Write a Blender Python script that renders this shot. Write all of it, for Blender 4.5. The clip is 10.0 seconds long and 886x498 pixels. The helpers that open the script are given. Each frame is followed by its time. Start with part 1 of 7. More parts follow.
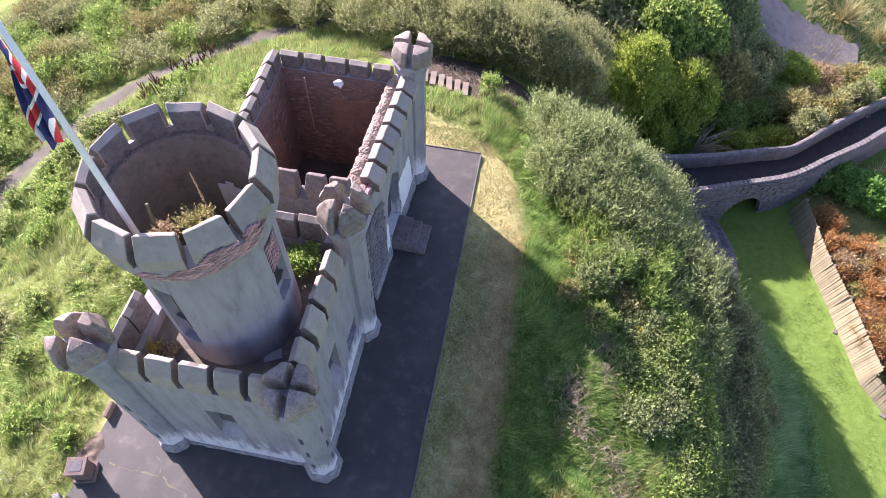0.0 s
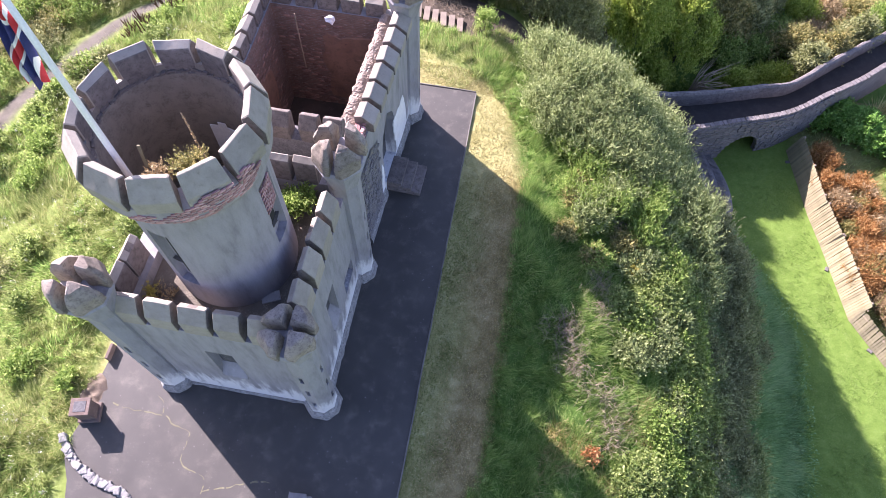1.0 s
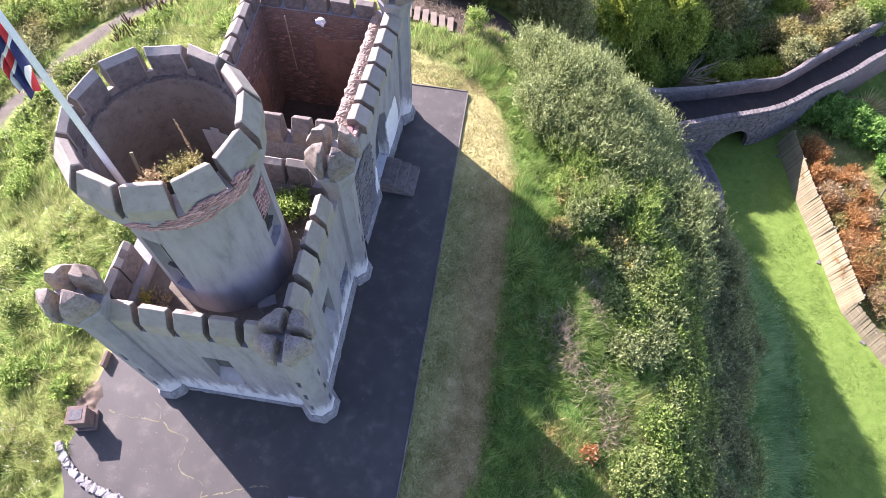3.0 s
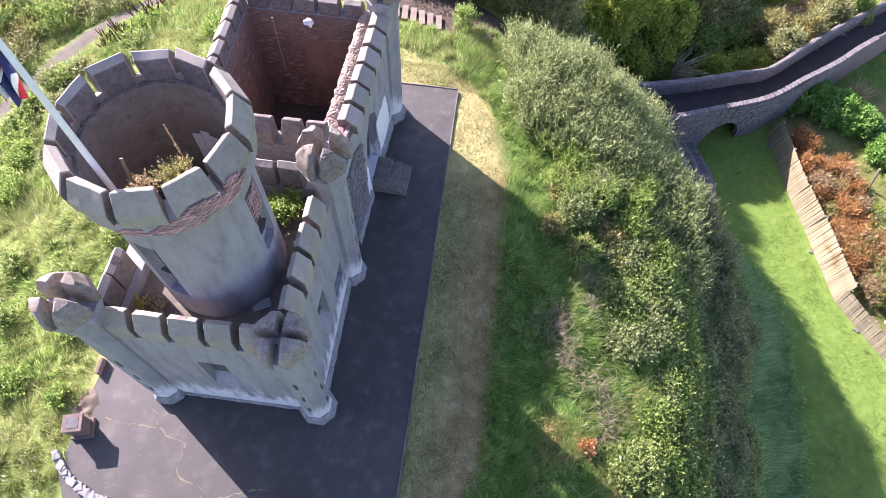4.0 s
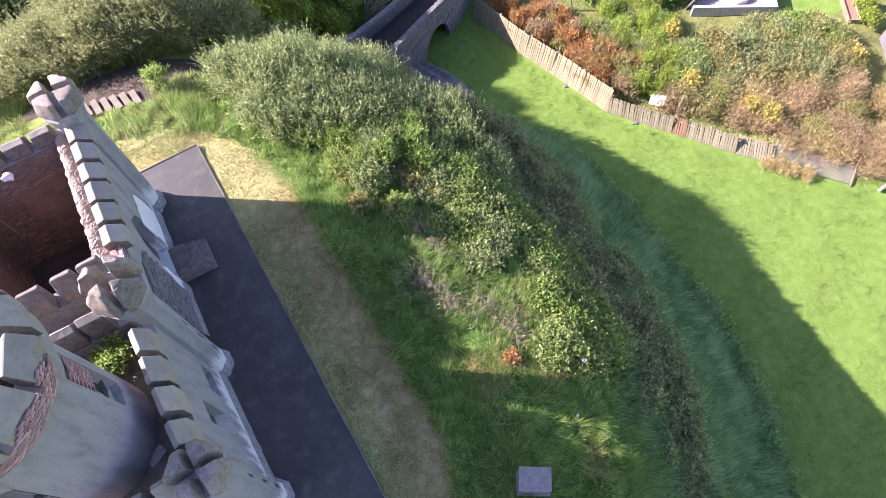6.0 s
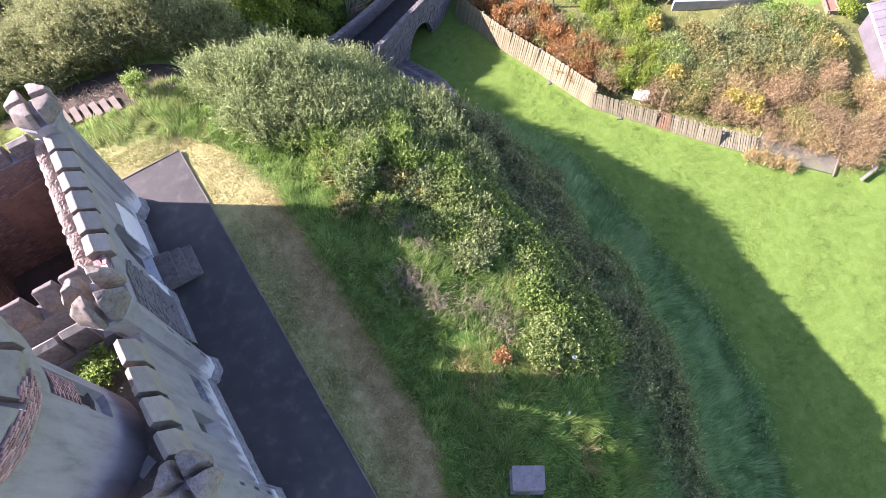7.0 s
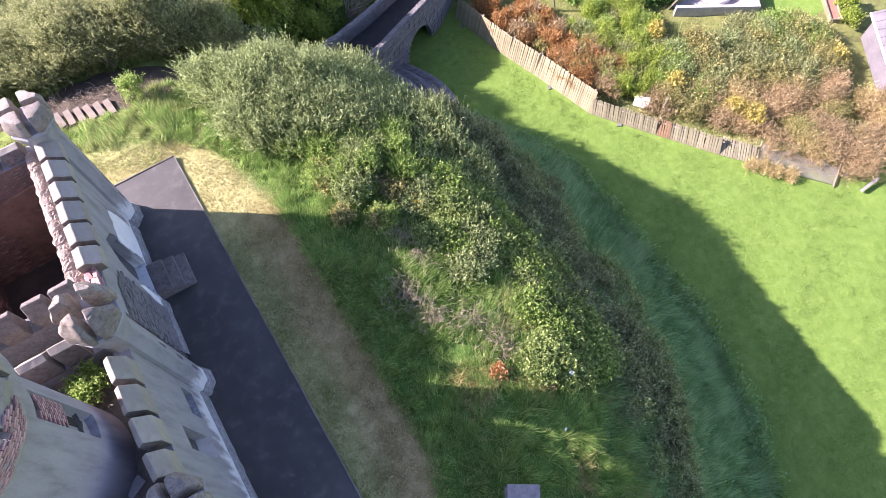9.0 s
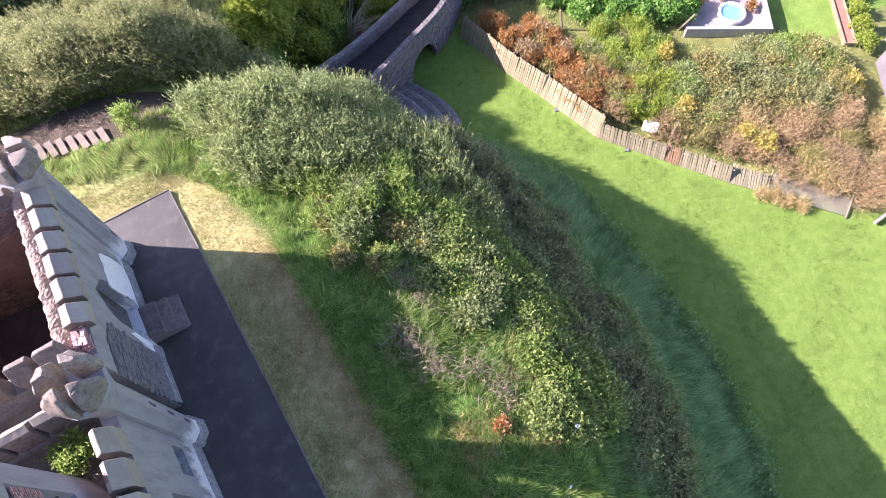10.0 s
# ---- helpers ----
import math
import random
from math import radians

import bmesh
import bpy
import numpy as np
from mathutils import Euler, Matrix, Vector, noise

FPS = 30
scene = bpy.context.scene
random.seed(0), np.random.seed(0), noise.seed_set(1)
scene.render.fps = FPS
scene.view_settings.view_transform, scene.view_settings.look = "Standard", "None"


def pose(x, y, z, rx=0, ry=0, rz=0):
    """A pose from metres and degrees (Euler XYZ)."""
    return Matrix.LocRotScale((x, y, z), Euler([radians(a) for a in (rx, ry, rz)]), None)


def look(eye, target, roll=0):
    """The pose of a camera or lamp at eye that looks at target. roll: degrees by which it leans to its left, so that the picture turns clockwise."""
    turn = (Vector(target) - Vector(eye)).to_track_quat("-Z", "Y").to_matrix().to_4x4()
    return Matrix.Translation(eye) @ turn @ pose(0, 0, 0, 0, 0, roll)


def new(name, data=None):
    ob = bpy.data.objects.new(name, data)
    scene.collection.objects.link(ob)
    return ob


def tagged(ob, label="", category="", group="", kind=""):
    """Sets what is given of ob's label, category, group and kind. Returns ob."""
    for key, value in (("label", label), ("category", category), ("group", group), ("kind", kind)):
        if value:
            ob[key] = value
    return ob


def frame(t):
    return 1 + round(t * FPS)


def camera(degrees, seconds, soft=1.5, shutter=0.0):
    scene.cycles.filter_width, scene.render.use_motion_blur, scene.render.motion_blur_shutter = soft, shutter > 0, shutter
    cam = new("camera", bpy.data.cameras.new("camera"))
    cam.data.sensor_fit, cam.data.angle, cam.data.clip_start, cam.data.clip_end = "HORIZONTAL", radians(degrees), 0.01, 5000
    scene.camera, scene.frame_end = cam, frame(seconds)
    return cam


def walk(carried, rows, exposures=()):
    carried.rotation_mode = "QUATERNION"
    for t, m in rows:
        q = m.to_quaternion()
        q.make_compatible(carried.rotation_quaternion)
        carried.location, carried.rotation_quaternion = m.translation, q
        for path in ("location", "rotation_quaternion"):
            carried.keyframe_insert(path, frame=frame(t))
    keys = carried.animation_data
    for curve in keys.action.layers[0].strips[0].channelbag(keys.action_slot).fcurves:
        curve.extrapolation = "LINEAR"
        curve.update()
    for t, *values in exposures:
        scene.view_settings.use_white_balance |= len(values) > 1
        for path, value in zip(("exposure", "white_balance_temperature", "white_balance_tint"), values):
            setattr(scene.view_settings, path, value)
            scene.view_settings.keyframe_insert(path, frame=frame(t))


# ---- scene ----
cam = camera(67.2, 10.0, soft=0.7)
PATH = [
    (0, (4.079, -4.754, 20.977), (3.915, -3.683, 19.296), 2.2),
    (0.5, (4.072, -4.826, 20.97), (3.94, -3.87, 19.218), 2.7),
    (1, (4.018, -4.755, 20.93), (3.9, -3.83, 19.161), 3.0),
    (1.5, (4.0, -4.737, 20.946), (3.89, -3.811, 19.177), 3.0),
    (2, (3.995, -4.707, 20.97), (3.891, -3.783, 19.199), 3.0),
    (2.5, (3.966, -4.711, 20.965), (3.867, -3.786, 19.194), 3.1),
    (4, (3.938, -4.691, 20.96), (3.861, -3.769, 19.187), 2.8),
    (4.5, (3.989, -4.638, 21.014), (3.975, -3.721, 19.237), 1.4),
    (5, (4.025, -4.605, 21.079), (4.154, -3.712, 19.294), -1.6),
    (5.5, (4.104, -4.609, 21.183), (4.405, -3.787, 19.385), -5.5),
    (6, (4.129, -4.627, 21.156), (4.499, -3.847, 19.352), -6.5),
    (7.5, (4.243, -4.512, 21.109), (4.641, -3.758, 19.3), -5.8),
    (8, (4.262, -4.499, 21.086), (4.66, -3.747, 19.276), -5.6),
    (8.5, (4.316, -4.399, 21.083), (4.715, -3.65, 19.271), -5.2),
    (9, (4.544, -4.004, 21.112), (4.941, -3.263, 19.298), -4.7),
    (9.5, (4.909, -3.423, 21.131), (5.303, -2.687, 19.314), -4.4),
    (10, (5.462, -2.362, 21.098), (5.85, -1.633, 19.276), -4.1),
]
walk(cam, [(t, look(eye, target, roll)) for t, eye, target, roll in PATH], exposures=[(0.0, 1.67), (0.5, 1.79), (1.0, 1.87), (10.0, 1.87)])

# ---- world, sun ----
SUN_TRAVEL = Vector((0.809, -0.588, 0)).normalized()
SUN_EL = radians(32)
world = bpy.data.worlds.new("sky")
scene.world = world
world.use_nodes = True
wn = world.node_tree.nodes
sky = wn.new("ShaderNodeTexSky")
sky.sky_type = "NISHITA"
sky.sun_disc = False
sky.sun_elevation = SUN_EL
sky.sun_rotation = math.atan2(-SUN_TRAVEL.x, -SUN_TRAVEL.y)
sky.air_density, sky.dust_density, sky.ozone_density = 1.0, 1.0, 1.5
world.node_tree.links.new(sky.outputs[0], wn["Background"].inputs[0])
wn["Background"].inputs[1].default_value = 0.092
sun = new("sun", bpy.data.lights.new("sun", "SUN"))
sun.data.energy, sun.data.angle, sun.data.color = 5.0, radians(0.53), (1.0, 0.93, 0.82)
sun_way = Vector((SUN_TRAVEL.x * math.cos(SUN_EL), SUN_TRAVEL.y * math.cos(SUN_EL), -math.sin(SUN_EL)))
sun.matrix_world = Matrix.Translation((-30, 25, 40)) @ sun_way.to_track_quat("-Z", "Y").to_matrix().to_4x4()

scene.view_settings.exposure = 1.87
scene.view_settings.use_white_balance = True
scene.view_settings.white_balance_temperature, scene.view_settings.white_balance_tint = 6120, 36

rng = np.random.default_rng(7)


# ---- materials ----
def nodes_of(name):
    m = bpy.data.materials.new(name)
    m.use_nodes = True
    return m, m.node_tree.nodes, m.node_tree.links, m.node_tree.nodes["Principled BSDF"]


def rgb(c):
    return (c[0], c[1], c[2], 1.0)


def noise_node(n, l, vec, scale, detail=5.0, rough=0.6, distort=0.0):
    t = n.new("ShaderNodeTexNoise")
    t.inputs["Scale"].default_value, t.inputs["Detail"].default_value = scale, detail
    t.inputs["Roughness"].default_value, t.inputs["Distortion"].default_value = rough, distort
    if vec is not None:
        l.new(vec, t.inputs["Vector"])
    return t.outputs["Fac"]


def ramp_node(n, l, fac, stops):
    r = n.new("ShaderNodeValToRGB")
    el = r.color_ramp.elements
    while len(el) < len(stops):
        el.new(0.5)
    for e, (p, c) in zip(el, stops):
        e.position, e.color = p, rgb(c)
    l.new(fac, r.inputs[0])
    return r.outputs[0]


def mix_node(n, l, fac, a, b, mode="MIX"):
    m = n.new("ShaderNodeMix")
    m.data_type, m.blend_type = "RGBA", mode
    for sock, v in ((m.inputs[0], fac), (m.inputs[6], a), (m.inputs[7], b)):
        if isinstance(v, (int, float)):
            sock.default_value = v
        elif isinstance(v, tuple):
            sock.default_value = rgb(v)
        else:
            l.new(v, sock)
    return m.outputs[2]


def maths(n, l, op, a, b=0.0, clamp=False):
    m = n.new("ShaderNodeMath")
    m.operation, m.use_clamp = op, clamp
    for i, v in enumerate((a, b)):
        if isinstance(v, (int, float)):
            m.inputs[i].default_value = v
        else:
            l.new(v, m.inputs[i])
    return m.outputs[0]


def bump_node(n, l, bsdf, height, strength, dist):
    b = n.new("ShaderNodeBump")
    b.inputs["Strength"].default_value, b.inputs["Distance"].default_value = strength, dist
    l.new(height, b.inputs["Height"])
    l.new(b.outputs[0], bsdf.inputs["Normal"])


def surf(name, low, high, stain, s_big, s_fine, rough=0.85, bump=0.4, dist=0.01, stain_at=0.58, rand=0.0, metal=0.0):
    """A worn surface: a broad drift from low to high, stains of a third colour, fine grain and relief."""
    m, n, l, b = nodes_of(name)
    co = n.new("ShaderNodeTexCoord").outputs["Object"]
    big, fine = noise_node(n, l, co, s_big, 6), noise_node(n, l, co, s_fine, 8, 0.7)
    base = ramp_node(n, l, big, [(0.3, low), (0.7, high)])
    spot = maths(n, l, "MULTIPLY_ADD", fine, 0.55)
    spot.node.inputs[2].default_value = 0.0
    both = maths(n, l, "ADD", spot, maths(n, l, "MULTIPLY", noise_node(n, l, co, s_big * 3.3, 4), 0.45))
    mask = ramp_node(n, l, both, [(stain_at - 0.08, (0, 0, 0)), (stain_at + 0.08, (1, 1, 1))])
    col = mix_node(n, l, mask, base, stain)
    grain = maths(n, l, "MULTIPLY_ADD", fine, 0.5)
    grain.node.inputs[2].default_value = 0.75
    col = mix_node(n, l, 1.0, col, grain, "MULTIPLY")
    if rand:
        r = n.new("ShaderNodeObjectInfo").outputs["Random"]
        v = maths(n, l, "MULTIPLY_ADD", r, 2 * rand)
        v.node.inputs[2].default_value = 1 - rand
        col = mix_node(n, l, 1.0, col, v, "MULTIPLY")
    l.new(col, b.inputs["Base Color"])
    b.inputs["Roughness"].default_value, b.inputs["Metallic"].default_value = rough, metal
    bump_node(n, l, b, fine, bump, dist)
    return m


def leaf_mat(name, dark, mid, light, rough=0.55, trans=0.35):
    """Leaves that differ one from another, with some light through them."""
    m, n, l, b = nodes_of(name)
    r = n.new("ShaderNodeNewGeometry").outputs["Random Per Island"]
    co = n.new("ShaderNodeTexCoord").outputs["Object"]
    drift, tuft = noise_node(n, l, co, 0.6, 3), noise_node(n, l, co, 2.6, 3)
    f = maths(n, l, "ADD", maths(n, l, "MULTIPLY", r, 0.48), maths(n, l, "MULTIPLY", drift, 0.26))
    f = maths(n, l, "ADD", f, maths(n, l, "MULTIPLY", tuft, 0.34))
    col = ramp_node(n, l, f, [(0.28, dark), (0.53, mid), (0.78, light)])
    l.new(col, b.inputs["Base Color"])
    b.inputs["Roughness"].default_value = rough
    b.inputs["Specular IOR Level"].default_value = 0.22
    t = n.new("ShaderNodeBsdfTranslucent")
    l.new(col, t.inputs[0])
    mix = n.new("ShaderNodeMixShader")
    mix.inputs[0].default_value = trans
    l.new(b.outputs[0], mix.inputs[1])
    l.new(t.outputs[0], mix.inputs[2])
    l.new(mix.outputs[0], n["Material Output"].inputs[0])
    return m


def render_wall_mat(name, tint, wash, blotch=0.55):
    """Old cement render with damp streaks and the rest of a limewash low on the wall."""
    m, n, l, b = nodes_of(name)
    co = n.new("ShaderNodeTexCoord").outputs["Object"]
    sep = n.new("ShaderNodeSeparateXYZ")
    l.new(co, sep.inputs[0])
    stretch = n.new("ShaderNodeMapping")
    stretch.inputs["Scale"].default_value = (1.0, 1.0, 0.22)
    l.new(co, stretch.inputs[0])
    streak = noise_node(n, l, stretch.outputs[0], 3.2, 6, 0.65)
    fine = noise_node(n, l, co, 34, 8, 0.75)
    blot = noise_node(n, l, co, 1.1, 5)
    a = tuple(v * 0.70 for v in tint)
    base = ramp_node(n, l, streak, [(0.32, a), (0.5, tint), (0.72, tuple(min(1, v * 1.16) for v in tint))])
    base = mix_node(n, l, ramp_node(n, l, blot, [(0.5, (0, 0, 0)), (0.72, (blotch, blotch, blotch))]), base, (0.25, 0.24, 0.225))
    edge = maths(n, l, "ADD", maths(n, l, "MULTIPLY", sep.outputs[2], -0.42), maths(n, l, "MULTIPLY", streak, 1.7))
    mask = ramp_node(n, l, edge, [(0.30, (0, 0, 0)), (0.62, (wash, wash, wash))])
    base = mix_node(n, l, mask, base, (0.72, 0.72, 0.70))
    g = maths(n, l, "MULTIPLY_ADD", fine, 0.45)
    g.node.inputs[2].default_value = 0.78
    l.new(mix_node(n, l, 1.0, base, g, "MULTIPLY"), b.inputs["Base Color"])
    b.inputs["Roughness"].default_value = 0.9
    bump_node(n, l, b, maths(n, l, "ADD", fine, streak), 0.35, 0.012)
    return m


def brick_mat(name, a, b_, mortar, sx):
    m, n, l, b = nodes_of(name)
    co = n.new("ShaderNodeTexCoord").outputs["Object"]
    sep = n.new("ShaderNodeSeparateXYZ")
    l.new(co, sep.inputs[0])
    com = n.new("ShaderNodeCombineXYZ")
    l.new(maths(n, l, "ADD", sep.outputs[0], sep.outputs[1]), com.inputs[0])
    l.new(sep.outputs[2], com.inputs[1])
    t = n.new("ShaderNodeTexBrick")
    t.inputs["Scale"].default_value = sx
    t.inputs["Brick Width"].default_value, t.inputs["Row Height"].default_value = 0.225, 0.078
    t.inputs["Mortar Size"].default_value, t.inputs["Bias"].default_value = 0.012, -0.1
    for k, c in (("Color1", a), ("Color2", b_), ("Mortar", mortar)):
        t.inputs[k].default_value = rgb(c)
    flat = n.new("ShaderNodeMapping")
    flat.inputs["Scale"].default_value = (1.0, 1.0, 3.2)
    l.new(co, flat.inputs[0])
    warp = noise_node(n, l, flat.outputs[0], 7, 5, 0.75)
    l.new(com.outputs[0], t.inputs["Vector"])
    blot, fine = noise_node(n, l, co, 0.9, 6, 0.7), noise_node(n, l, co, 40, 6)
    col = mix_node(n, l, ramp_node(n, l, blot, [(0.42, (0, 0, 0)), (0.66, (0.75, 0.75, 0.75))]), t.outputs[0], (0.13, 0.098, 0.08))
    col = mix_node(n, l, ramp_node(n, l, warp, [(0.56, (0, 0, 0)), (0.65, (0.8, 0.8, 0.8))]), col, (0.44, 0.39, 0.37))
    l.new(col, b.inputs["Base Color"])
    b.inputs["Roughness"].default_value = 0.92
    bump_node(n, l, b, maths(n, l, "ADD", t.outputs["Fac"], maths(n, l, "MULTIPLY", fine, -0.5)), 0.6, -0.012)
    return m


M_RENDER = render_wall_mat("render_wall", (0.288, 0.280, 0.290), 0.85, 0.3)
M_TOWER = render_wall_mat("render_tower", (0.298, 0.277, 0.291), 0.0, 0.22)
M_COPING = surf("weathered_coping", (0.275, 0.247, 0.208), (0.38, 0.345, 0.292), (0.185, 0.162, 0.132), 2.2, 38, 0.92, 0.7, 0.014, 0.61, 0.12)
M_CAP = surf("turret_cap_stone", (0.215, 0.182, 0.15), (0.35, 0.305, 0.26), (0.115, 0.094, 0.076), 3.2, 30, 0.92, 0.9, 0.02, 0.56, 0.14)
M_RUBBLE = surf("rubble_plinth", (0.22, 0.215, 0.21), (0.42, 0.41, 0.39), (0.12, 0.12, 0.115), 4.5, 22, 0.9, 1.0, 0.03, 0.54)
M_SLATE_WALL = surf("bare_rubble_wall", (0.145, 0.137, 0.14), (0.27, 0.255, 0.258), (0.09, 0.086, 0.088), 7.5, 30, 0.9, 1.0, 0.035, 0.54)
M_BRICK = brick_mat("old_red_brick", (0.255, 0.15, 0.118), (0.175, 0.108, 0.086), (0.225, 0.175, 0.148), 1.0)
M_BRICKP = surf("single_red_brick", (0.33, 0.15, 0.145), (0.45, 0.25, 0.24), (0.45, 0.36, 0.35), 6, 50, 0.9, 0.5, 0.008, 0.56, 0.32)
M_BRICKTOP = surf("broken_brick_top", (0.27, 0.195, 0.155), (0.44, 0.35, 0.285), (0.50, 0.45, 0.39), 6, 34, 0.93, 1.0, 0.03, 0.56)
M_ROOF = surf("roof_dirt", (0.10, 0.09, 0.075), (0.19, 0.165, 0.13), (0.33, 0.29, 0.225), 1.3, 30, 0.95, 0.8, 0.02, 0.60)
M_INNER = surf("stained_inside", (0.215, 0.185, 0.15), (0.285, 0.25, 0.21), (0.14, 0.116, 0.095), 1.2, 24, 0.95, 0.5, 0.01, 0.56)
M_VOID = surf("dark_interior", (0.02, 0.02, 0.02), (0.035, 0.033, 0.03), (0.05, 0.05, 0.045), 2, 20, 0.9, 0.2)
M_BOARD = surf("dark_panel", (0.06, 0.06, 0.065), (0.10, 0.10, 0.105), (0.16, 0.16, 0.16), 2, 20, 0.8, 0.2)
M_TARMAC = surf("tarmac", (0.037, 0.0345, 0.0315), (0.062, 0.058, 0.052), (0.15, 0.138, 0.113), 0.55, 52, 0.62, 0.8, 0.012, 0.60)
M_CONCRETE = surf("concrete", (0.28, 0.27, 0.26), (0.38, 0.37, 0.35), (0.18, 0.17, 0.16), 2.5, 30, 0.9, 0.5, 0.01, 0.6, 0.12)
M_LIME = surf("limewash", (0.70, 0.70, 0.70), (0.82, 0.82, 0.82), (0.52, 0.51, 0.49), 2.0, 26, 0.85, 0.3, 0.006, 0.64)
M_EDGE = surf("old_edging", (0.11, 0.103, 0.088), (0.20, 0.188, 0.162), (0.30, 0.28, 0.24), 3, 30, 0.9, 0.4, 0.008, 0.64, 0.2)
M_SOIL = surf("bare_soil", (0.13, 0.10, 0.075), (0.20, 0.16, 0.12), (0.09, 0.07, 0.05), 2, 26, 0.95, 0.8, 0.02, 0.56)
M_WHITE = surf("white_paint", (0.74, 0.74, 0.73), (0.82, 0.82, 0.81), (0.6, 0.59, 0.57), 1.5, 24, 0.45, 0.1, 0.003, 0.7)
M_WOOD = surf("timber_grey", (0.20, 0.165, 0.12), (0.33, 0.275, 0.20), (0.12, 0.10, 0.08), 2.5, 30, 0.85, 0.5, 0.008, 0.62, 0.18)
M_PLANK = surf("fence_board", (0.17, 0.152, 0.092), (0.26, 0.235, 0.15), (0.105, 0.09, 0.056), 1.6, 30, 0.85, 0.5, 0.008, 0.58, 0.2)
M_STONE = surf("bridge_stone", (0.13, 0.12, 0.118), (0.25, 0.232, 0.225), (0.08, 0.076, 0.073), 3.0, 16, 0.92, 0.9, 0.03, 0.54, 0.15)
M_BARK = surf("bark", (0.10, 0.085, 0.065), (0.17, 0.145, 0.11), (0.06, 0.05, 0.04), 5, 30, 0.95, 0.8, 0.02)
M_DEAD = surf("dead_twig", (0.25, 0.20, 0.14), (0.42, 0.345, 0.25), (0.16, 0.125, 0.088), 3, 20, 0.9, 0.4)
M_PED = surf("brown_stone_pillar", (0.10, 0.07, 0.06), (0.17, 0.125, 0.105), (0.24, 0.20, 0.18), 3, 22, 0.85, 0.6, 0.01, 0.63)
M_GREYSTONE = surf("grey_stone_pillar", (0.17, 0.16, 0.158), (0.27, 0.255, 0.25), (0.11, 0.10, 0.098), 3, 22, 0.85, 0.6, 0.01, 0.6)
L_WILLOW = leaf_mat("willow_leaf", (0.12, 0.165, 0.06), (0.29, 0.35, 0.142), (0.50, 0.565, 0.27), 0.55, 0.5)
L_SCRUB = leaf_mat("shaded_scrub_leaf", (0.11, 0.13, 0.058), (0.25, 0.275, 0.13), (0.45, 0.48, 0.25), 0.6, 0.4)
L_GREEN = leaf_mat("shrub_leaf", (0.115, 0.20, 0.042), (0.27, 0.39, 0.09), (0.51, 0.61, 0.20), 0.55, 0.5)
L_BRAMBLE = leaf_mat("bramble_leaf", (0.125, 0.19, 0.05), (0.29, 0.375, 0.115), (0.53, 0.60, 0.235), 0.5, 0.5)
L_DARK = leaf_mat("dark_tree_leaf", (0.045, 0.072, 0.032), (0.095, 0.14, 0.058), (0.19, 0.25, 0.10), 0.55, 0.42)
L_LIME = leaf_mat("young_green_leaf", (0.17, 0.26, 0.035), (0.36, 0.46, 0.08), (0.58, 0.64, 0.17), 0.5, 0.6)
L_LAUREL = leaf_mat("laurel_leaf", (0.11, 0.24, 0.045), (0.21, 0.41, 0.085), (0.38, 0.58, 0.17), 0.5, 0.42)
L_RUST = leaf_mat("rust_leaf", (0.22, 0.108, 0.036), (0.42, 0.218, 0.072), (0.60, 0.385, 0.165))
L_TAN = leaf_mat("tan_leaf", (0.257, 0.175, 0.085), (0.44, 0.32, 0.165), (0.61, 0.49, 0.29))
L_OLIVE = leaf_mat("olive_scrub_leaf", (0.149, 0.165, 0.053), (0.297, 0.285, 0.105), (0.528, 0.450, 0.180))
L_YELLOW = leaf_mat("yellow_leaf", (0.336, 0.288, 0.060), (0.504, 0.432, 0.108), (0.660, 0.576, 0.192))
G_LONG = leaf_mat("long_grass", (0.10, 0.215, 0.05), (0.24, 0.40, 0.095), (0.55, 0.65, 0.245), 0.5, 0.48)
G_BRIGHT = leaf_mat("bright_grass", (0.155, 0.225, 0.065), (0.315, 0.385, 0.12), (0.57, 0.59, 0.28), 0.5, 0.42)
G_SLOPE = leaf_mat("bank_grass", (0.09, 0.195, 0.068), (0.205, 0.37, 0.145), (0.38, 0.56, 0.265), 0.7, 0.4)
G_PALE = leaf_mat("pale_bank_grass", (0.175, 0.31, 0.125), (0.30, 0.47, 0.215), (0.48, 0.63, 0.33), 0.7, 0.4)
G_MOWN = leaf_mat("mown_green", (0.125, 0.17, 0.042), (0.21, 0.26, 0.072), (0.34, 0.38, 0.13), 0.6, 0.3)
G_DRY = leaf_mat("dry_grass", (0.27, 0.245, 0.10), (0.45, 0.41, 0.19), (0.66, 0.59, 0.33), 0.6, 0.2)


# ---- mesh helpers ----
def part(name, bm, material, parent=None, label=""):
    me = bpy.data.meshes.new(name)
    bm.normal_update()
    bm.to_mesh(me)
    bm.free()
    me.materials.append(material)
    ob = new(name, me)
    if parent is not None:
        ob.parent = parent
    if label:
        ob["label"] = label
    return ob


def piece(name, mesh, parent, m):
    ob = new(name, mesh)
    ob.parent = parent
    ob.matrix_basis = m
    return ob


def thing(name, at, label, category, group="", kind=""):
    ob = new(name)
    ob.location = at
    ob.empty_display_size = 0.2
    return tagged(ob, label, category, group, kind)


def add_box(bm, lo, hi, m=None):
    r = bmesh.ops.create_cube(bm, size=1.0)
    c = [(a + b) / 2 for a, b in zip(lo, hi)]
    s = [b - a for a, b in zip(lo, hi)]
    for v in r["verts"]:
        v.co = Vector((v.co.x * s[0] + c[0], v.co.y * s[1] + c[1], v.co.z * s[2] + c[2]))
        if m is not None:
            v.co = m @ v.co
    return r["verts"]


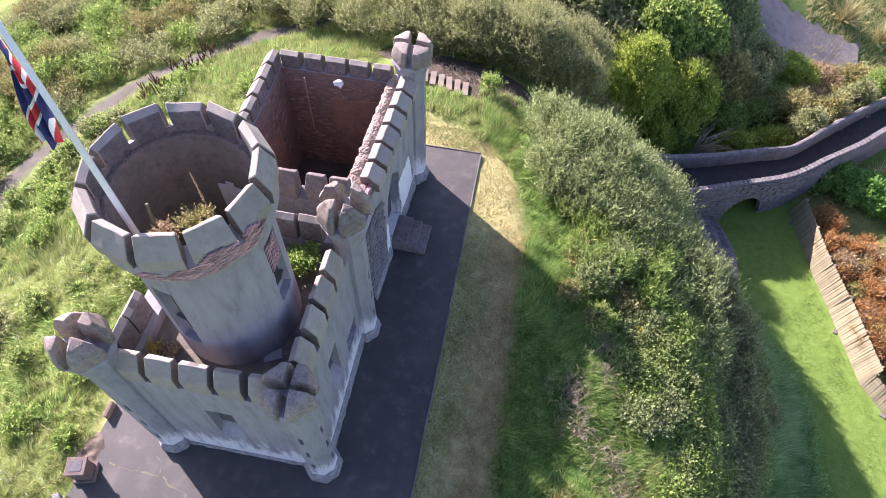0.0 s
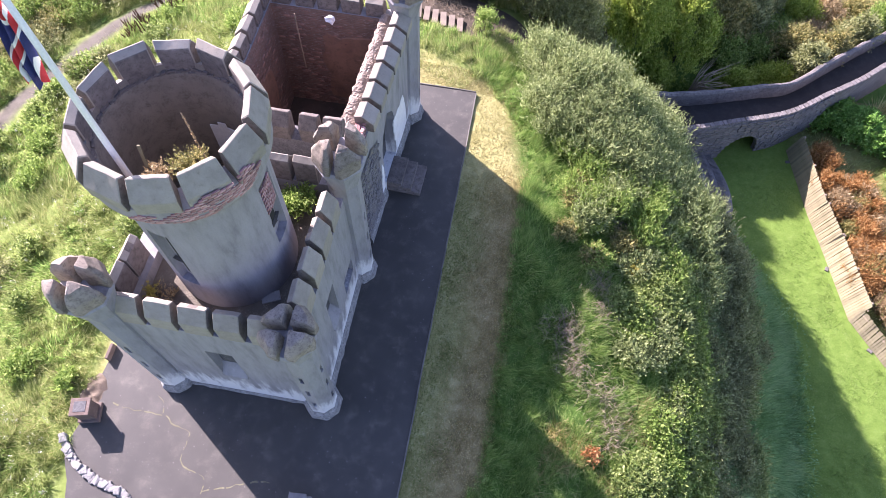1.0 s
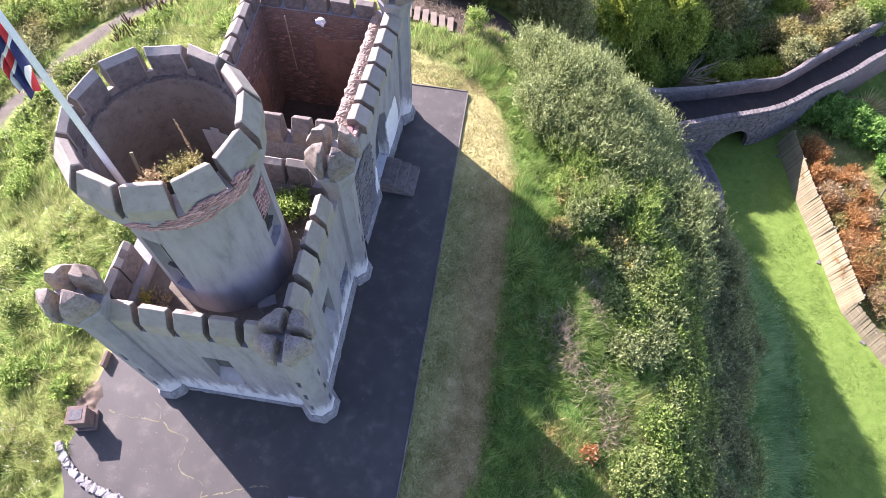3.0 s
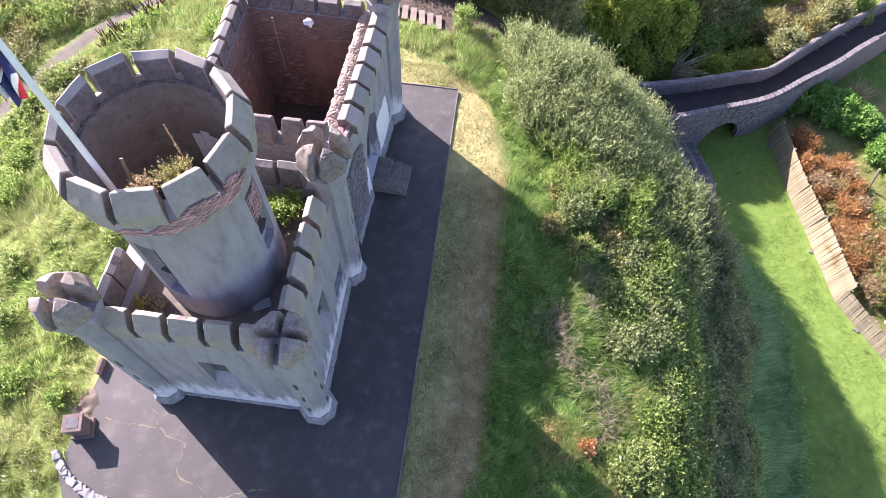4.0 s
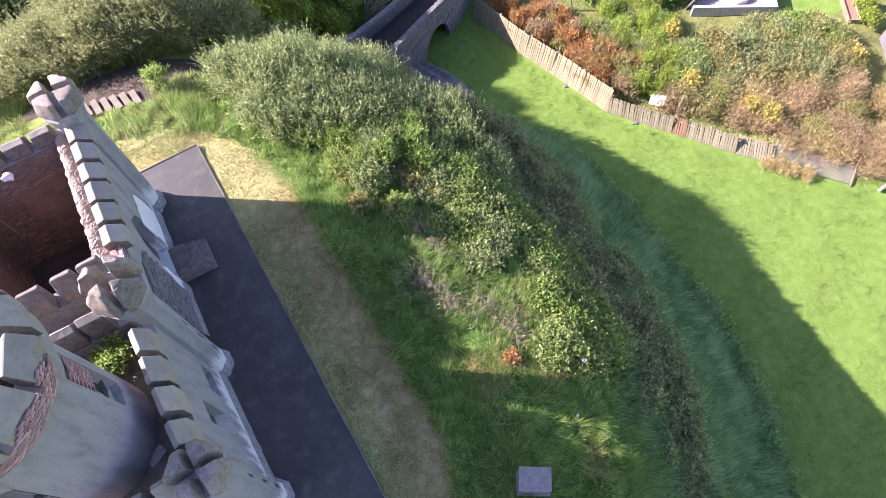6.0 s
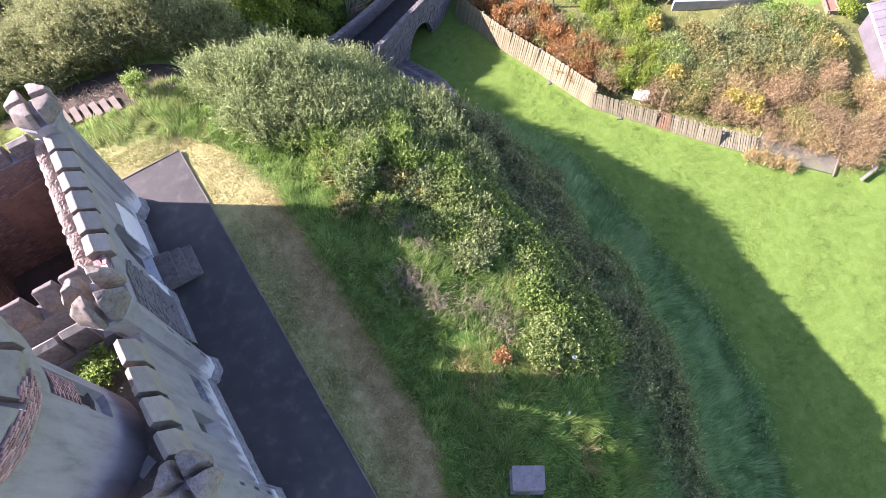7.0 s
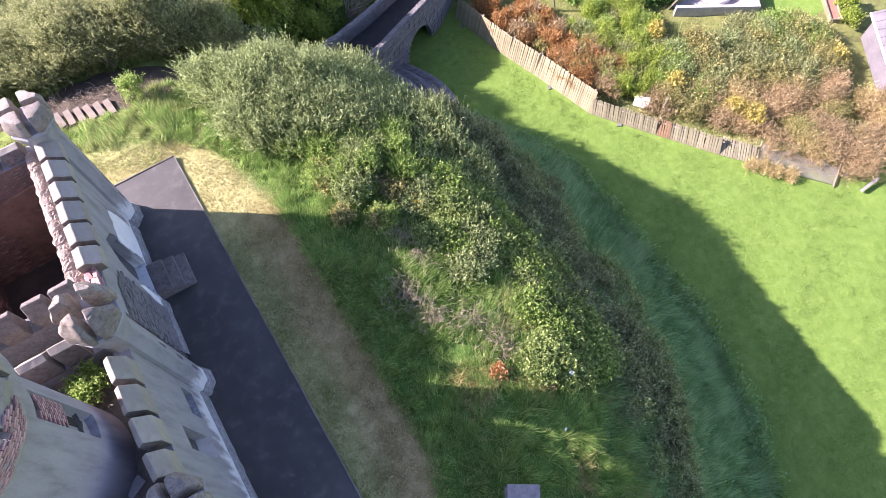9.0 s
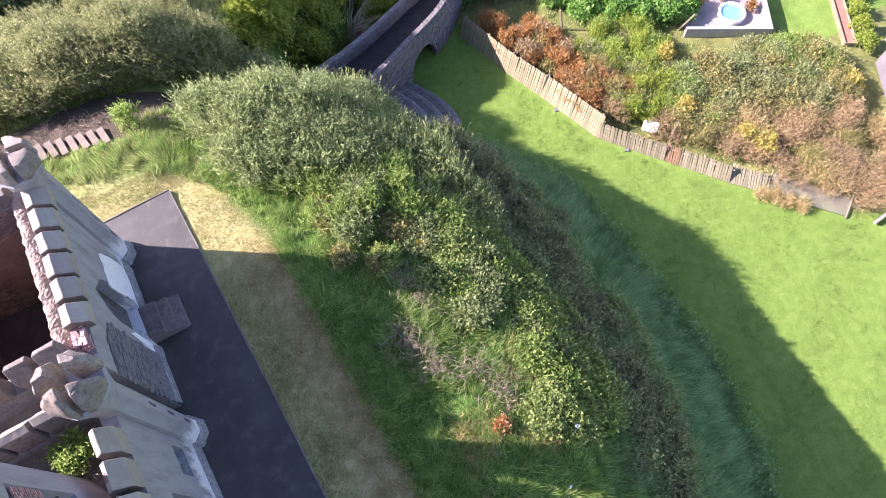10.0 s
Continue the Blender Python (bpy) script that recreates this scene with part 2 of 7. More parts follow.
def box(lo, hi, bevel=0.0, m=None):
    bm = bmesh.new()
    add_box(bm, lo, hi)
    if bevel:
        bmesh.ops.bevel(bm, geom=list(bm.edges), offset=bevel, segments=2, profile=0.6, affect="EDGES")
    if m is not None:
        bm.transform(m)
    return bm


def rough_up(bm, amount, scale, seed=0.0):
    for v in bm.verts:
        p = v.co * scale + Vector((seed, seed * 1.7, seed * 0.3))
        v.co += amount * noise.noise_vector(p)


def loft(bm, rings, cap_top=True, cap_bottom=False):
    """Rings of equally many points, joined into a skin."""
    rows = [[bm.verts.new(p) for p in ring] for ring in rings]
    k = len(rows[0])
    for a, b in zip(rows, rows[1:]):
        for i in range(k):
            bm.faces.new((a[i], a[(i + 1) % k], b[(i + 1) % k], b[i]))
    if cap_top:
        bm.faces.new(rows[-1])
    if cap_bottom:
        bm.faces.new(rows[0][::-1])
    return rows


def ring(r, z, k, cx=0.0, cy=0.0, turn=0.0):
    return [(cx + r * math.cos(2 * math.pi * i / k + turn), cy + r * math.sin(2 * math.pi * i / k + turn), z) for i in range(k)]


def panel(bm, o, u, n, w, h, holes=(), depth=0.2):
    """An upright skin from o along u, with recesses (u0, u1, z0, z1) that go in by depth against the outward normal n."""
    o, u, n = Vector(o), Vector(u).normalized(), Vector(n).normalized()
    us = sorted({0.0, w, *[v for q in holes for v in q[:2]]})
    zs = sorted({0.0, h, *[v for q in holes for v in q[2:4]]})
    grid = {}

    def vert(a, b, d=0.0):
        key = (round(a, 5), round(b, 5), round(d, 5))
        if key not in grid:
            grid[key] = bm.verts.new(o + u * a + Vector((0, 0, b)) - n * d)
        return grid[key]

    flip = (u.cross(Vector((0, 0, 1)))).dot(n) < 0

    def quad(*vs):
        bm.faces.new(vs[::-1] if flip else vs)

    for a0, a1 in zip(us, us[1:]):
        for b0, b1 in zip(zs, zs[1:]):
            ma, mb = (a0 + a1) / 2, (b0 + b1) / 2
            inside = any(q[0] < ma < q[1] and q[2] < mb < q[3] for q in holes)
            d = depth if inside else 0.0
            quad(vert(a0, b0, d), vert(a1, b0, d), vert(a1, b1, d), vert(a0, b1, d))
    for a0, a1, b0, b1 in (q[:4] for q in holes):
        for p, q in (((a0, b0), (a1, b0)), ((a1, b0), (a1, b1)), ((a1, b1), (a0, b1)), ((a0, b1), (a0, b0))):
            quad(vert(*p), vert(*q), vert(*q, depth), vert(*p, depth))


def tube(bm, points, radii, k=6):
    rows = []
    for i, (p, r) in enumerate(zip(points, radii)):
        a = Vector(points[max(0, i - 1)])
        b = Vector(points[min(len(points) - 1, i + 1)])
        q = (b - a).to_track_quat("Z", "Y")
        rows.append([Vector(p) + q @ Vector((r * math.cos(2 * math.pi * j / k), r * math.sin(2 * math.pi * j / k), 0)) for j in range(k)])
    loft(bm, rows, True, True)


def cloud_mesh(name, verts, per, material):
    """One mesh of loose polygons with the same number of corners."""
    n = len(verts) // per
    me = bpy.data.meshes.new(name)
    me.vertices.add(len(verts))
    me.vertices.foreach_set("co", np.asarray(verts, np.float32).ravel())
    me.loops.add(len(verts))
    me.loops.foreach_set("vertex_index", np.arange(len(verts), dtype=np.int32))
    me.polygons.add(n)
    me.polygons.foreach_set("loop_start", np.arange(0, len(verts), per, dtype=np.int32))
    me.materials.append(material)
    me.update(calc_edges=True)
    return me


def unit(a):
    return a / (np.linalg.norm(a, axis=-1, keepdims=True) + 1e-9)


def leaves(origins, ways, length, width, spin=0.75):
    """Pointed leaves from origins along ways, turned more or less to the sky; three corners each."""
    n = len(origins)
    side = unit(np.cross(ways, np.array([0.0, 0.0, 1.0]) + rng.normal(size=(n, 3)) * spin))
    le = length * rng.uniform(0.6, 1.3, (n, 1))
    wi = width * rng.uniform(0.6, 1.3, (n, 1)) * 0.62
    out = np.stack([origins - side * wi, origins + ways * le, origins + side * wi], 1)
    return out.reshape(-1, 3)


G_LAWN = leaf_mat("lawn_blade", (0.100, 0.182, 0.034), (0.165, 0.268, 0.058), (0.275, 0.362, 0.112), 0.5, 0.3)
L_PALE = leaf_mat("pale_flower", (0.45, 0.46, 0.33), (0.58, 0.58, 0.46), (0.72, 0.72, 0.62), 0.6, 0.2)

L_ORANGE = leaf_mat("orange_fern", (0.27, 0.115, 0.045), (0.44, 0.20, 0.075), (0.60, 0.34, 0.16))
L_BROWN = leaf_mat("brown_scrub_leaf", (0.20, 0.14, 0.068), (0.37, 0.275, 0.145), (0.55, 0.44, 0.265))
# brown stained stone, also dark enough to carry the shade between merlons
M_STAIN_SHADE = surf("stain_shade_stone", (0.13, 0.11, 0.098), (0.24, 0.205, 0.185), (0.085, 0.072, 0.064), 2.4, 34, 0.95, 0.8, 0.015, 0.55, 0.12)
M_BRICKI = surf("ruin_brick", (0.185, 0.108, 0.086), (0.30, 0.175, 0.142), (0.40, 0.345, 0.31), 5, 40, 0.93, 0.7, 0.012, 0.60, 0.45)
L_HEDGE = leaf_mat("hedge_leaf", (0.135, 0.155, 0.062), (0.30, 0.328, 0.138), (0.52, 0.535, 0.27), 0.55, 0.5)
L_STRAW = leaf_mat("straw_weed", (0.30, 0.225, 0.09), (0.50, 0.40, 0.175), (0.68, 0.58, 0.31))
M_PLASTER = surf("brown_plaster", (0.24, 0.14, 0.10), (0.35, 0.215, 0.155), (0.16, 0.11, 0.085), 1.0, 20, 0.95, 0.6, 0.012, 0.56)
M_SLAT = surf("pale_fence_board", (0.21, 0.185, 0.105), (0.30, 0.268, 0.165), (0.13, 0.112, 0.062), 1.6, 30, 0.85, 0.5, 0.008, 0.60, 0.2)
M_EARTH = surf("dark_damp_earth", (0.06, 0.046, 0.036), (0.10, 0.078, 0.06), (0.14, 0.11, 0.088), 1.4, 26, 0.95, 0.8, 0.02, 0.62)


# ---- the lie of the land ----
EAST = ([0, 6.4, 9.3, 11.8, 14, 17, 20, 21.5, 400], [0, 0, -0.45, -1.3, -3.2, -6.2, -9.3, -10, -10])
WEST = ([0, 6.4, 10, 14, 18.5, 20.5, 24, 40, 400], [0, 0, -0.9, -2.2, -3.4, -3.5, -3.9, -5, -6])


def lie(x, y):
    """Distance from the middle of the mound's flat top, bearing, and east share."""
    x, y = np.asarray(x, float), np.asarray(y, float)
    dx, dy = x + 1.3, y - np.clip(y, 0, 9.5)
    d, a = np.hypot(dx, dy), np.degrees(np.arctan2(dy, dx))
    rb = np.interp(a, [-180, -60, -27, 0, 20, 45, 80, 180], [21, 21, 20.95, 21.6, 18.7, 17.5, 17.5, 21])
    e = np.interp(a, [-180, -110, -75, 40, 64, 180], [0, 0, 1, 1, 0, 0])
    return d, d * 21.5 / rb, e * e * (3 - 2 * e)


def ground_z(x, y):
    d, de, e = lie(x, y)
    return e * np.interp(de, *EAST) + (1 - e) * np.interp(d, *WEST)


def trail(y):
    """How far from the mound's middle the trodden path on its west flank runs."""
    return np.interp(y, [8, 11, 14, 17, 20, 24], [17.0, 16.4, 15.6, 15.3, 14.4, 14.6])


def wobble(x, y):
    return 0.5 * np.sin(1.7 * x + 0.6 * y) * np.cos(1.1 * y - 0.4 * x) + 0.5 * np.sin(0.53 * x - 0.9 * y + 2)


FENCE = [(20.3, 21.4), (21.2, 17.1), (21.75, 15.2), (22.75, 11.2), (24.85, 8.1), (26.85, 5.2), (28.7, 2.85), (30.45, 0.5)]


def fence_x(y):
    ys, xs = [p[1] for p in FENCE][::-1], [p[0] for p in FENCE][::-1]
    y = np.asarray(y, float)
    return np.where(y < 0.5, 30.45 + (0.5 - y) * 6, np.interp(y, ys, xs))


def spaced(lo, hi, step, far):
    mid = np.arange(lo, hi + step / 2, step)
    out = np.array([1, 2.5, 5, 10, 20, 45, 100, 300, far])
    return np.concatenate([lo - out[::-1], mid, hi + out])


gx, gy = spaced(-32, 46, 0.3, 1200), spaced(-16, 40, 0.3, 1200)
GX, GY = np.meshgrid(gx, gy)
d_, de_, e_ = lie(GX, GY)
GZ = ground_z(GX, GY)
rough_amt = np.clip((d_ - 6.6) / 3, 0, 1) * np.where((e_ > 0.5) & (de_ > 21), 0.02, 0.11)
GZ = GZ + rough_amt * wobble(GX * 1.7, GY * 1.7) - 0.05
garden = np.clip((GX - fence_x(GY)) / 0.6, 0, 1) * (e_ > 0.3) * (GY < 26)
back_lawn = (GX > 36.2) * (GX < 45) * (GY > 9.4) * (GY < 20)
GZ = GZ + garden * (0.25 + 0.12 * wobble(GX, GY))
nx, ny = len(gx), len(gy)
idx = np.arange(nx * ny).reshape(ny, nx)
quads = np.stack([idx[:-1, :-1], idx[:-1, 1:], idx[1:, 1:], idx[1:, :-1]], -1).reshape(-1, 4)
ground_me = bpy.data.meshes.new("ground")
ground_me.from_pydata(np.stack([GX, GY, GZ], -1).reshape(-1, 3).tolist(), [], quads.tolist())
garden = np.where(back_lawn, 0, garden)
lawn = np.clip((de_ - 21.2) / 0.5, 0, 1) * (e_ > 0.3) * (1 - garden) * np.clip((26 - GY) / 2, 0, 1)
wob = wobble(GX * 1.3, GY * 1.3)
mown = np.clip((6.35 + 0.14 * wob - d_) / 0.35, 0, 1)
corner = np.minimum(np.minimum(4.55 + 0.15 * wob - GX, 14.9 + 0.25 * wob - GY), np.minimum(GX + 2, GY - 8))
mown = np.maximum(mown, np.clip(corner / 0.35, 0, 1))
west = (1 - e_)
path_d = np.abs(d_ - (trail(GY) + 0.15 * wob))
trod = np.clip((0.75 - path_d) / 0.35, 0, 1) * (GX < -6) * (GY > 4)
zone = np.zeros((ny, nx, 4), np.float32)
# brown straw stops at the castle shadow's edge, so it also carries that shade
thatch = np.clip((d_ - 4.6 - 0.45 * wob) / 1.1, 0, 1) * np.clip((6.55 + 0.14 * wob - d_) / 0.3, 0, 1) * (GX > 2.8) * np.clip((10.2 - GY) / 1.6, 0, 1)
zone[..., 0], zone[..., 1], zone[..., 2], zone[..., 3] = lawn, mown, garden, np.clip(west, 0, 1)
att = ground_me.color_attributes.new("zone", "FLOAT_COLOR", "POINT")
att.data.foreach_set("color", zone.ravel())
att = ground_me.attributes.new("thatch", "FLOAT", "POINT")
att.data.foreach_set("value", thatch.astype(np.float32).ravel())
att = ground_me.attributes.new("trod", "FLOAT", "POINT")
att.data.foreach_set("value", trod.astype(np.float32).ravel())
ground_me.polygons.foreach_set("use_smooth", np.ones(len(ground_me.polygons), bool))


def ground_mat():
    m, n, l, b = nodes_of("ground_cover")
    co = n.new("ShaderNodeTexCoord").outputs["Object"]
    at = n.new("ShaderNodeAttribute")
    at.attribute_name = "zone"
    sep = n.new("ShaderNodeSeparateColor")
    l.new(at.outputs["Color"], sep.inputs[0])
    tr = n.new("ShaderNodeAttribute")
    tr.attribute_name = "trod"
    mid, fine = noise_node(n, l, co, 2.2, 6), noise_node(n, l, co, 12, 8, 0.8)
    f = maths(n, l, "ADD", maths(n, l, "MULTIPLY", mid, 0.55), maths(n, l, "MULTIPLY", fine, 0.45))
    bank = ramp_node(n, l, f, [(0.3, (0.05, 0.10, 0.022)), (0.52, (0.105, 0.195, 0.04)), (0.72, (0.20, 0.30, 0.08))])
    westg = ramp_node(n, l, f, [(0.3, (0.10, 0.14, 0.035)), (0.52, (0.20, 0.26, 0.07)), (0.72, (0.36, 0.40, 0.16))])
    lawnc = ramp_node(n, l, maths(n, l, "ADD", maths(n, l, "MULTIPLY", mid, 0.45), maths(n, l, "MULTIPLY", fine, 0.55)),
                      [(0.33, (0.100, 0.172, 0.030)), (0.5, (0.143, 0.232, 0.044)), (0.68, (0.21, 0.298, 0.075))])
    dry = ramp_node(n, l, f, [(0.3, (0.22, 0.21, 0.08)), (0.5, (0.38, 0.36, 0.15)), (0.7, (0.56, 0.52, 0.27))])
    gard = ramp_node(n, l, f, [(0.3, (0.11, 0.09, 0.045)), (0.5, (0.17, 0.19, 0.06)), (0.7, (0.30, 0.27, 0.12))])
    soil = ramp_node(n, l, f, [(0.3, (0.075, 0.068, 0.056)), (0.7, (0.165, 0.15, 0.125))])
    c = mix_node(n, l, at.outputs["Alpha"], bank, westg)
    c = mix_node(n, l, sep.outputs[0], c, lawnc)
    c = mix_node(n, l, sep.outputs[2], c, gard)
    c = mix_node(n, l, sep.outputs[1], c, dry)
    th = n.new("ShaderNodeAttribute")
    th.attribute_name = "thatch"
    straw = ramp_node(n, l, f, [(0.36, (0.14, 0.105, 0.05)), (0.5, (0.29, 0.222, 0.11)), (0.64, (0.48, 0.385, 0.215))])
    c = mix_node(n, l, maths(n, l, "MULTIPLY", th.outputs["Fac"], 0.8), c, straw)
    c = mix_node(n, l, tr.outputs["Fac"], c, soil)
    l.new(c, b.inputs["Base Color"])
    b.inputs["Roughness"].default_value = 0.95
    b.inputs["Specular IOR Level"].default_value = 0.15
    bump_node(n, l, b, maths(n, l, "ADD", fine, mid), 0.8, 0.05)
    return m


ground_me.materials.append(ground_mat())
ground = tagged(new("ground", ground_me), "grassy mound with mown strip, rough bank and flat lawn below", "ground", kind="structure")

# tarmac yard round the castle, a real slab on the flat top
yard = [(2.7, 13.5), (-0.5, 13.5), (-0.5, 1.0), (-7.2, 1.0), (-7.3, -0.4), (-7.15, -1.1), (-7.45, -2.4), (-7.35, -2.9), (-7.0, -3.5), (-6.7, -4.4), (-6.5, -6.5), (2.7, -6.5)]
bm = bmesh.new()
low = [bm.verts.new((x, y, -0.12)) for x, y in yard]
top = [bm.verts.new((x, y, 0.0)) for x, y in yard]
bm.faces.new(top[::-1])
for i in range(len(yard)):
    j = (i + 1) % len(yard)
    bm.faces.new((low[j], low[i], top[i], top[j]))
bmesh.ops.recalc_face_normals(bm, faces=list(bm.faces))
pavement = tagged(part("pavement", bm, M_TARMAC), "dark worn tarmac yard round the castle", "pavement", kind="structure")


# ---- the castle ----
castle = thing("castle", (0, 0, 0), "small grey rendered folly castle with round tower and battlements", "castle")
AX0, AX1, AY0, AY1 = -4.75, 0.0, 0.0, 5.2      # front block
BX0, BX1, BY0, BY1 = -4.75, 0.16, 5.95, 12.1   # roofless rear block
SILL = 5.26                                      # top of the wall between merlons
BSILL = 4.98
CROSS_Y = 6.33                                   # face of the cross wall behind the passage


def wall(name, a, b, z0, z1, thick, mat_out, holes=(), depth=0.22, label="", mat_in=None):
    """An upright wall from a to b (outer face, outside on the right hand of the way a to b), with blind recesses."""
    a, b = Vector((*a, z0)), Vector((*b, z0))
    u = (b - a).normalized()
    n = Vector((u.y, -u.x, 0))
    w, h = (b - a).length, z1 - z0
    bm = bmesh.new()
    panel(bm, a, u, n, w, h, holes, depth)
    i0, i1 = a - n * thick, b - n * thick
    up = Vector((0, 0, h))
    for q in ((i1, i0, i0 + up, i1 + up), (a + up, b + up, i1 + up, i0 + up), (a, a + up, i0 + up, i0), (b, i1, i1 + up, b + up)):
        bm.faces.new([bm.verts.new(p) for p in q])
    ob = part(name, bm, mat_out, castle, label)
    if mat_in is not None:
        ob.data.materials.append(mat_in)
        for p in ob.data.polygons:
            if p.normal.dot(n) < -0.5 and abs((Vector(p.center) - a).dot(n) + thick) < 0.02:
                p.material_index = 1
    return ob


wall_s = wall("wall", (AX0, AY0), (AX1, AY0), 0, SILL, 0.38, M_RENDER, [(1.9, 2.66, 1.9, 3.8)], 0.28, "grey rendered front wall")
wall_e = wall("wall", (AX1, AY0), (AX1, AY1), 0, SILL, 0.38, M_RENDER, [(1.85, 2.55, 1.95, 3.8), (3.25, 4.15, 1.5, 2.3)], 0.28)
wall_n = wall("wall", (AX1, AY1), (AX0, AY1), 0, SILL, 0.38, M_RENDER)
wall_w = wall("wall", (AX0 - 0.2, AY1 - 0.006), (AX0 - 0.2, AY0 + 0.006), 0, SILL - 0.004, 0.58, M_RENDER)
EA, EB = (0.03, BY0), (0.36, BY1)
DOOR = (2.2, 3.68, 0.5, 3.65)
rear_e = wall("wall", EA, EB, 0, BSILL, 0.86, M_RENDER, [DOOR], 0.42, "rendered east wall of the ruin", M_BRICK)
rear_n = wall("wall", (EB[0], BY1), (BX0, BY1), 0, BSILL - 0.006, 0.45, M_RENDER, mat_in=M_BRICK)
rear_w = wall("wall", (BX0, BY1), (BX0, BY0), 0, BSILL + 0.006, 0.45, M_RENDER, mat_in=M_BRICK)
rear_s = wall("wall", (BX0, CROSS_Y), (0.028, CROSS_Y), 0, BSILL + 0.05, 0.5, M_SLATE_WALL, label="bare dark rubble cross wall", mat_in=M_BRICK)

# dark panels added at the back of the blind windows for their unlit inside
for lo, hi in (((AX0 + 1.92, 0.262, 1.92), (AX0 + 2.64, 0.276, 3.78)),):
    part("dark_panel", box(lo, hi), M_BOARD, wall_s, "dark panel for the window's unlit inside")
for lo, hi in (((-0.276, 1.87, 1.97), (-0.262, 2.53, 3.78)), ((-0.276, 3.27, 1.52), (-0.262, 4.13, 2.28))):
    part("dark_panel", box(lo, hi), M_BOARD, wall_e, "dark panel for the window's unlit inside")
for x0, x1, y0, y1, z in ((AX0 + 1.9, AX0 + 2.66, -0.05, 0.26, 1.9),):
    bm = bmesh.new()
    vs = [bm.verts.new(p) for p in ((x0, y0, z - 0.04), (x1, y0, z - 0.04), (x1, y1, z + 0.34), (x0, y1, z + 0.34), (x0, y0, z - 0.12), (x1, y0, z - 0.12))]
    for q in ((0, 1, 2, 3), (4, 5, 1, 0), (0, 3, 4), (1, 5, 2)):
        bm.faces.new([vs[i] for i in q])
    part("sill", bm, M_RENDER, wall_s)
bm = bmesh.new()
vs = [bm.verts.new(p) for p in ((0.05, 1.85, 1.9), (0.05, 2.55, 1.9), (-0.26, 2.55, 2.28), (-0.26, 1.85, 2.28), (0.05, 1.85, 1.82), (0.05, 2.55, 1.82))]
for q in ((0, 1, 2, 3), (4, 5, 1, 0), (0, 3, 4), (1, 5, 2)):
    bm.faces.new([vs[i] for i in q])
part("sill", bm, M_RENDER, wall_e)

# the doorway: pointed head, plank door, limewashed panel and bare rubble beside it
eu = (Vector((*EB, 0)) - Vector((*EA, 0))).normalized()
en = Vector((eu.y, -eu.x, 0))
EAST_M = Matrix((( eu.x, -en.x, 0, EA[0]), (eu.y, -en.y, 0, EA[1]), (0, 0, 1, 0), (0, 0, 0, 1)))


def slab_on_wall(name, outline, mat, y0, y1, label=""):
    """A flat piece on the east wall: outline in metres along the wall and up, from depth y0 to y1 (inward)."""
    bm = bmesh.new()
    f = [bm.verts.new(EAST_M @ Vector((a, y0, z))) for a, z in outline]
    g = [bm.verts.new(EAST_M @ Vector((a, y1, z))) for a, z in outline]
    bm.faces.new(f)
    bm.faces.new(g[::-1])
    k = len(f)
    for i in range(k):
        bm.faces.new((f[i], g[i], g[(i + 1) % k], f[(i + 1) % k]))
    bmesh.ops.recalc_face_normals(bm, faces=list(bm.faces))
    return part(name, bm, mat, rear_e, label)


d0, d1, z0, z1 = DOOR
dm = (d0 + d1) / 2
slab_on_wall("arch_haunch", [(d0, z1), (d0, z1 - 1.05), (d0 + 0.16, z1 - 0.55), (dm, z1)], M_RENDER, -0.003, 0.3)
slab_on_wall("arch_haunch", [(d1, z1), (dm, z1), (d1 - 0.16, z1 - 0.55), (d1, z1 - 1.05)], M_RENDER, -0.003, 0.3)
for i in range(6):
    w = (d1 - d0) / 6
    slab_on_wall("door_plank", [(d0 + w * i + 0.006, z0), (d0 + w * (i + 1) - 0.006, z0), (d0 + w * (i + 1) - 0.006, z1), (d0 + w * i + 0.006, z1)], M_BOARD, 0.38, 0.415)
lime = []
for i in range(44):
    q = 2 * math.pi * i / 44
    f = (1 + 0.16 * noise.noise(Vector((math.cos(q) * 2.2, math.sin(q) * 2.2, 8.0))) + 0.06 * noise.noise(Vector((math.cos(q) * 7, math.sin(q) * 7, 3.0)))) / max(abs(math.cos(q)), abs(math.sin(q))) ** 0.75
    lime.append((4.38 + 0.72 * f * math.cos(q) - 0.16 * f * math.sin(q), 1.42 + 1.02 * f * math.sin(q)))
slab_on_wall("limewash_panel", lime, M_LIME, -0.012, 0.03, "white limewashed wall panel")
slab_on_wall("limewash_jamb", [(1.75, 0.5), (2.14, 0.5), (2.14, 1.7), (1.98, 2.1), (1.9, 1.2)], M_LIME, -0.016, 0.03, "white limewashed door jamb")
bm = bmesh.new()
rows = []
for i in range(15):
    a = 0.0 + 1.75 * i / 14
    top = 4.15 - 1.2 * max(0.0, i / 14 - 0.6) + 0.3 * noise.noise(Vector((a * 3, 0, 1)))
    rows.append([bm.verts.new(EAST_M @ Vector((a, -0.02 - 0.035 * abs(noise.noise(Vector((a * 5, j * 0.9, 2)))) - (0.03 if j < 3 else 0), top * j / 12))) for j in range(13)])
for r, q in zip(rows, rows[1:]):
    for j in range(12):
        bm.faces.new((r[j], q[j], q[j + 1], r[j + 1]))
bmesh.ops.recalc_face_normals(bm, faces=list(bm.faces))
part("bare_rubble", bm, M_SLATE_WALL, rear_e, "dark bare rubble where render fell off")
bm = box((-0.83, BY0 - 0.05, 0.0), (0.045, BY0 + 0.01, BSILL - 0.02))
bmesh.ops.subdivide_edges(bm, edges=list(bm.edges), cuts=9, use_grid_fill=True)
rough_up(bm, 0.035, 4.5, 3.0)
part("bare_rubble", bm, M_SLATE_WALL, rear_e)
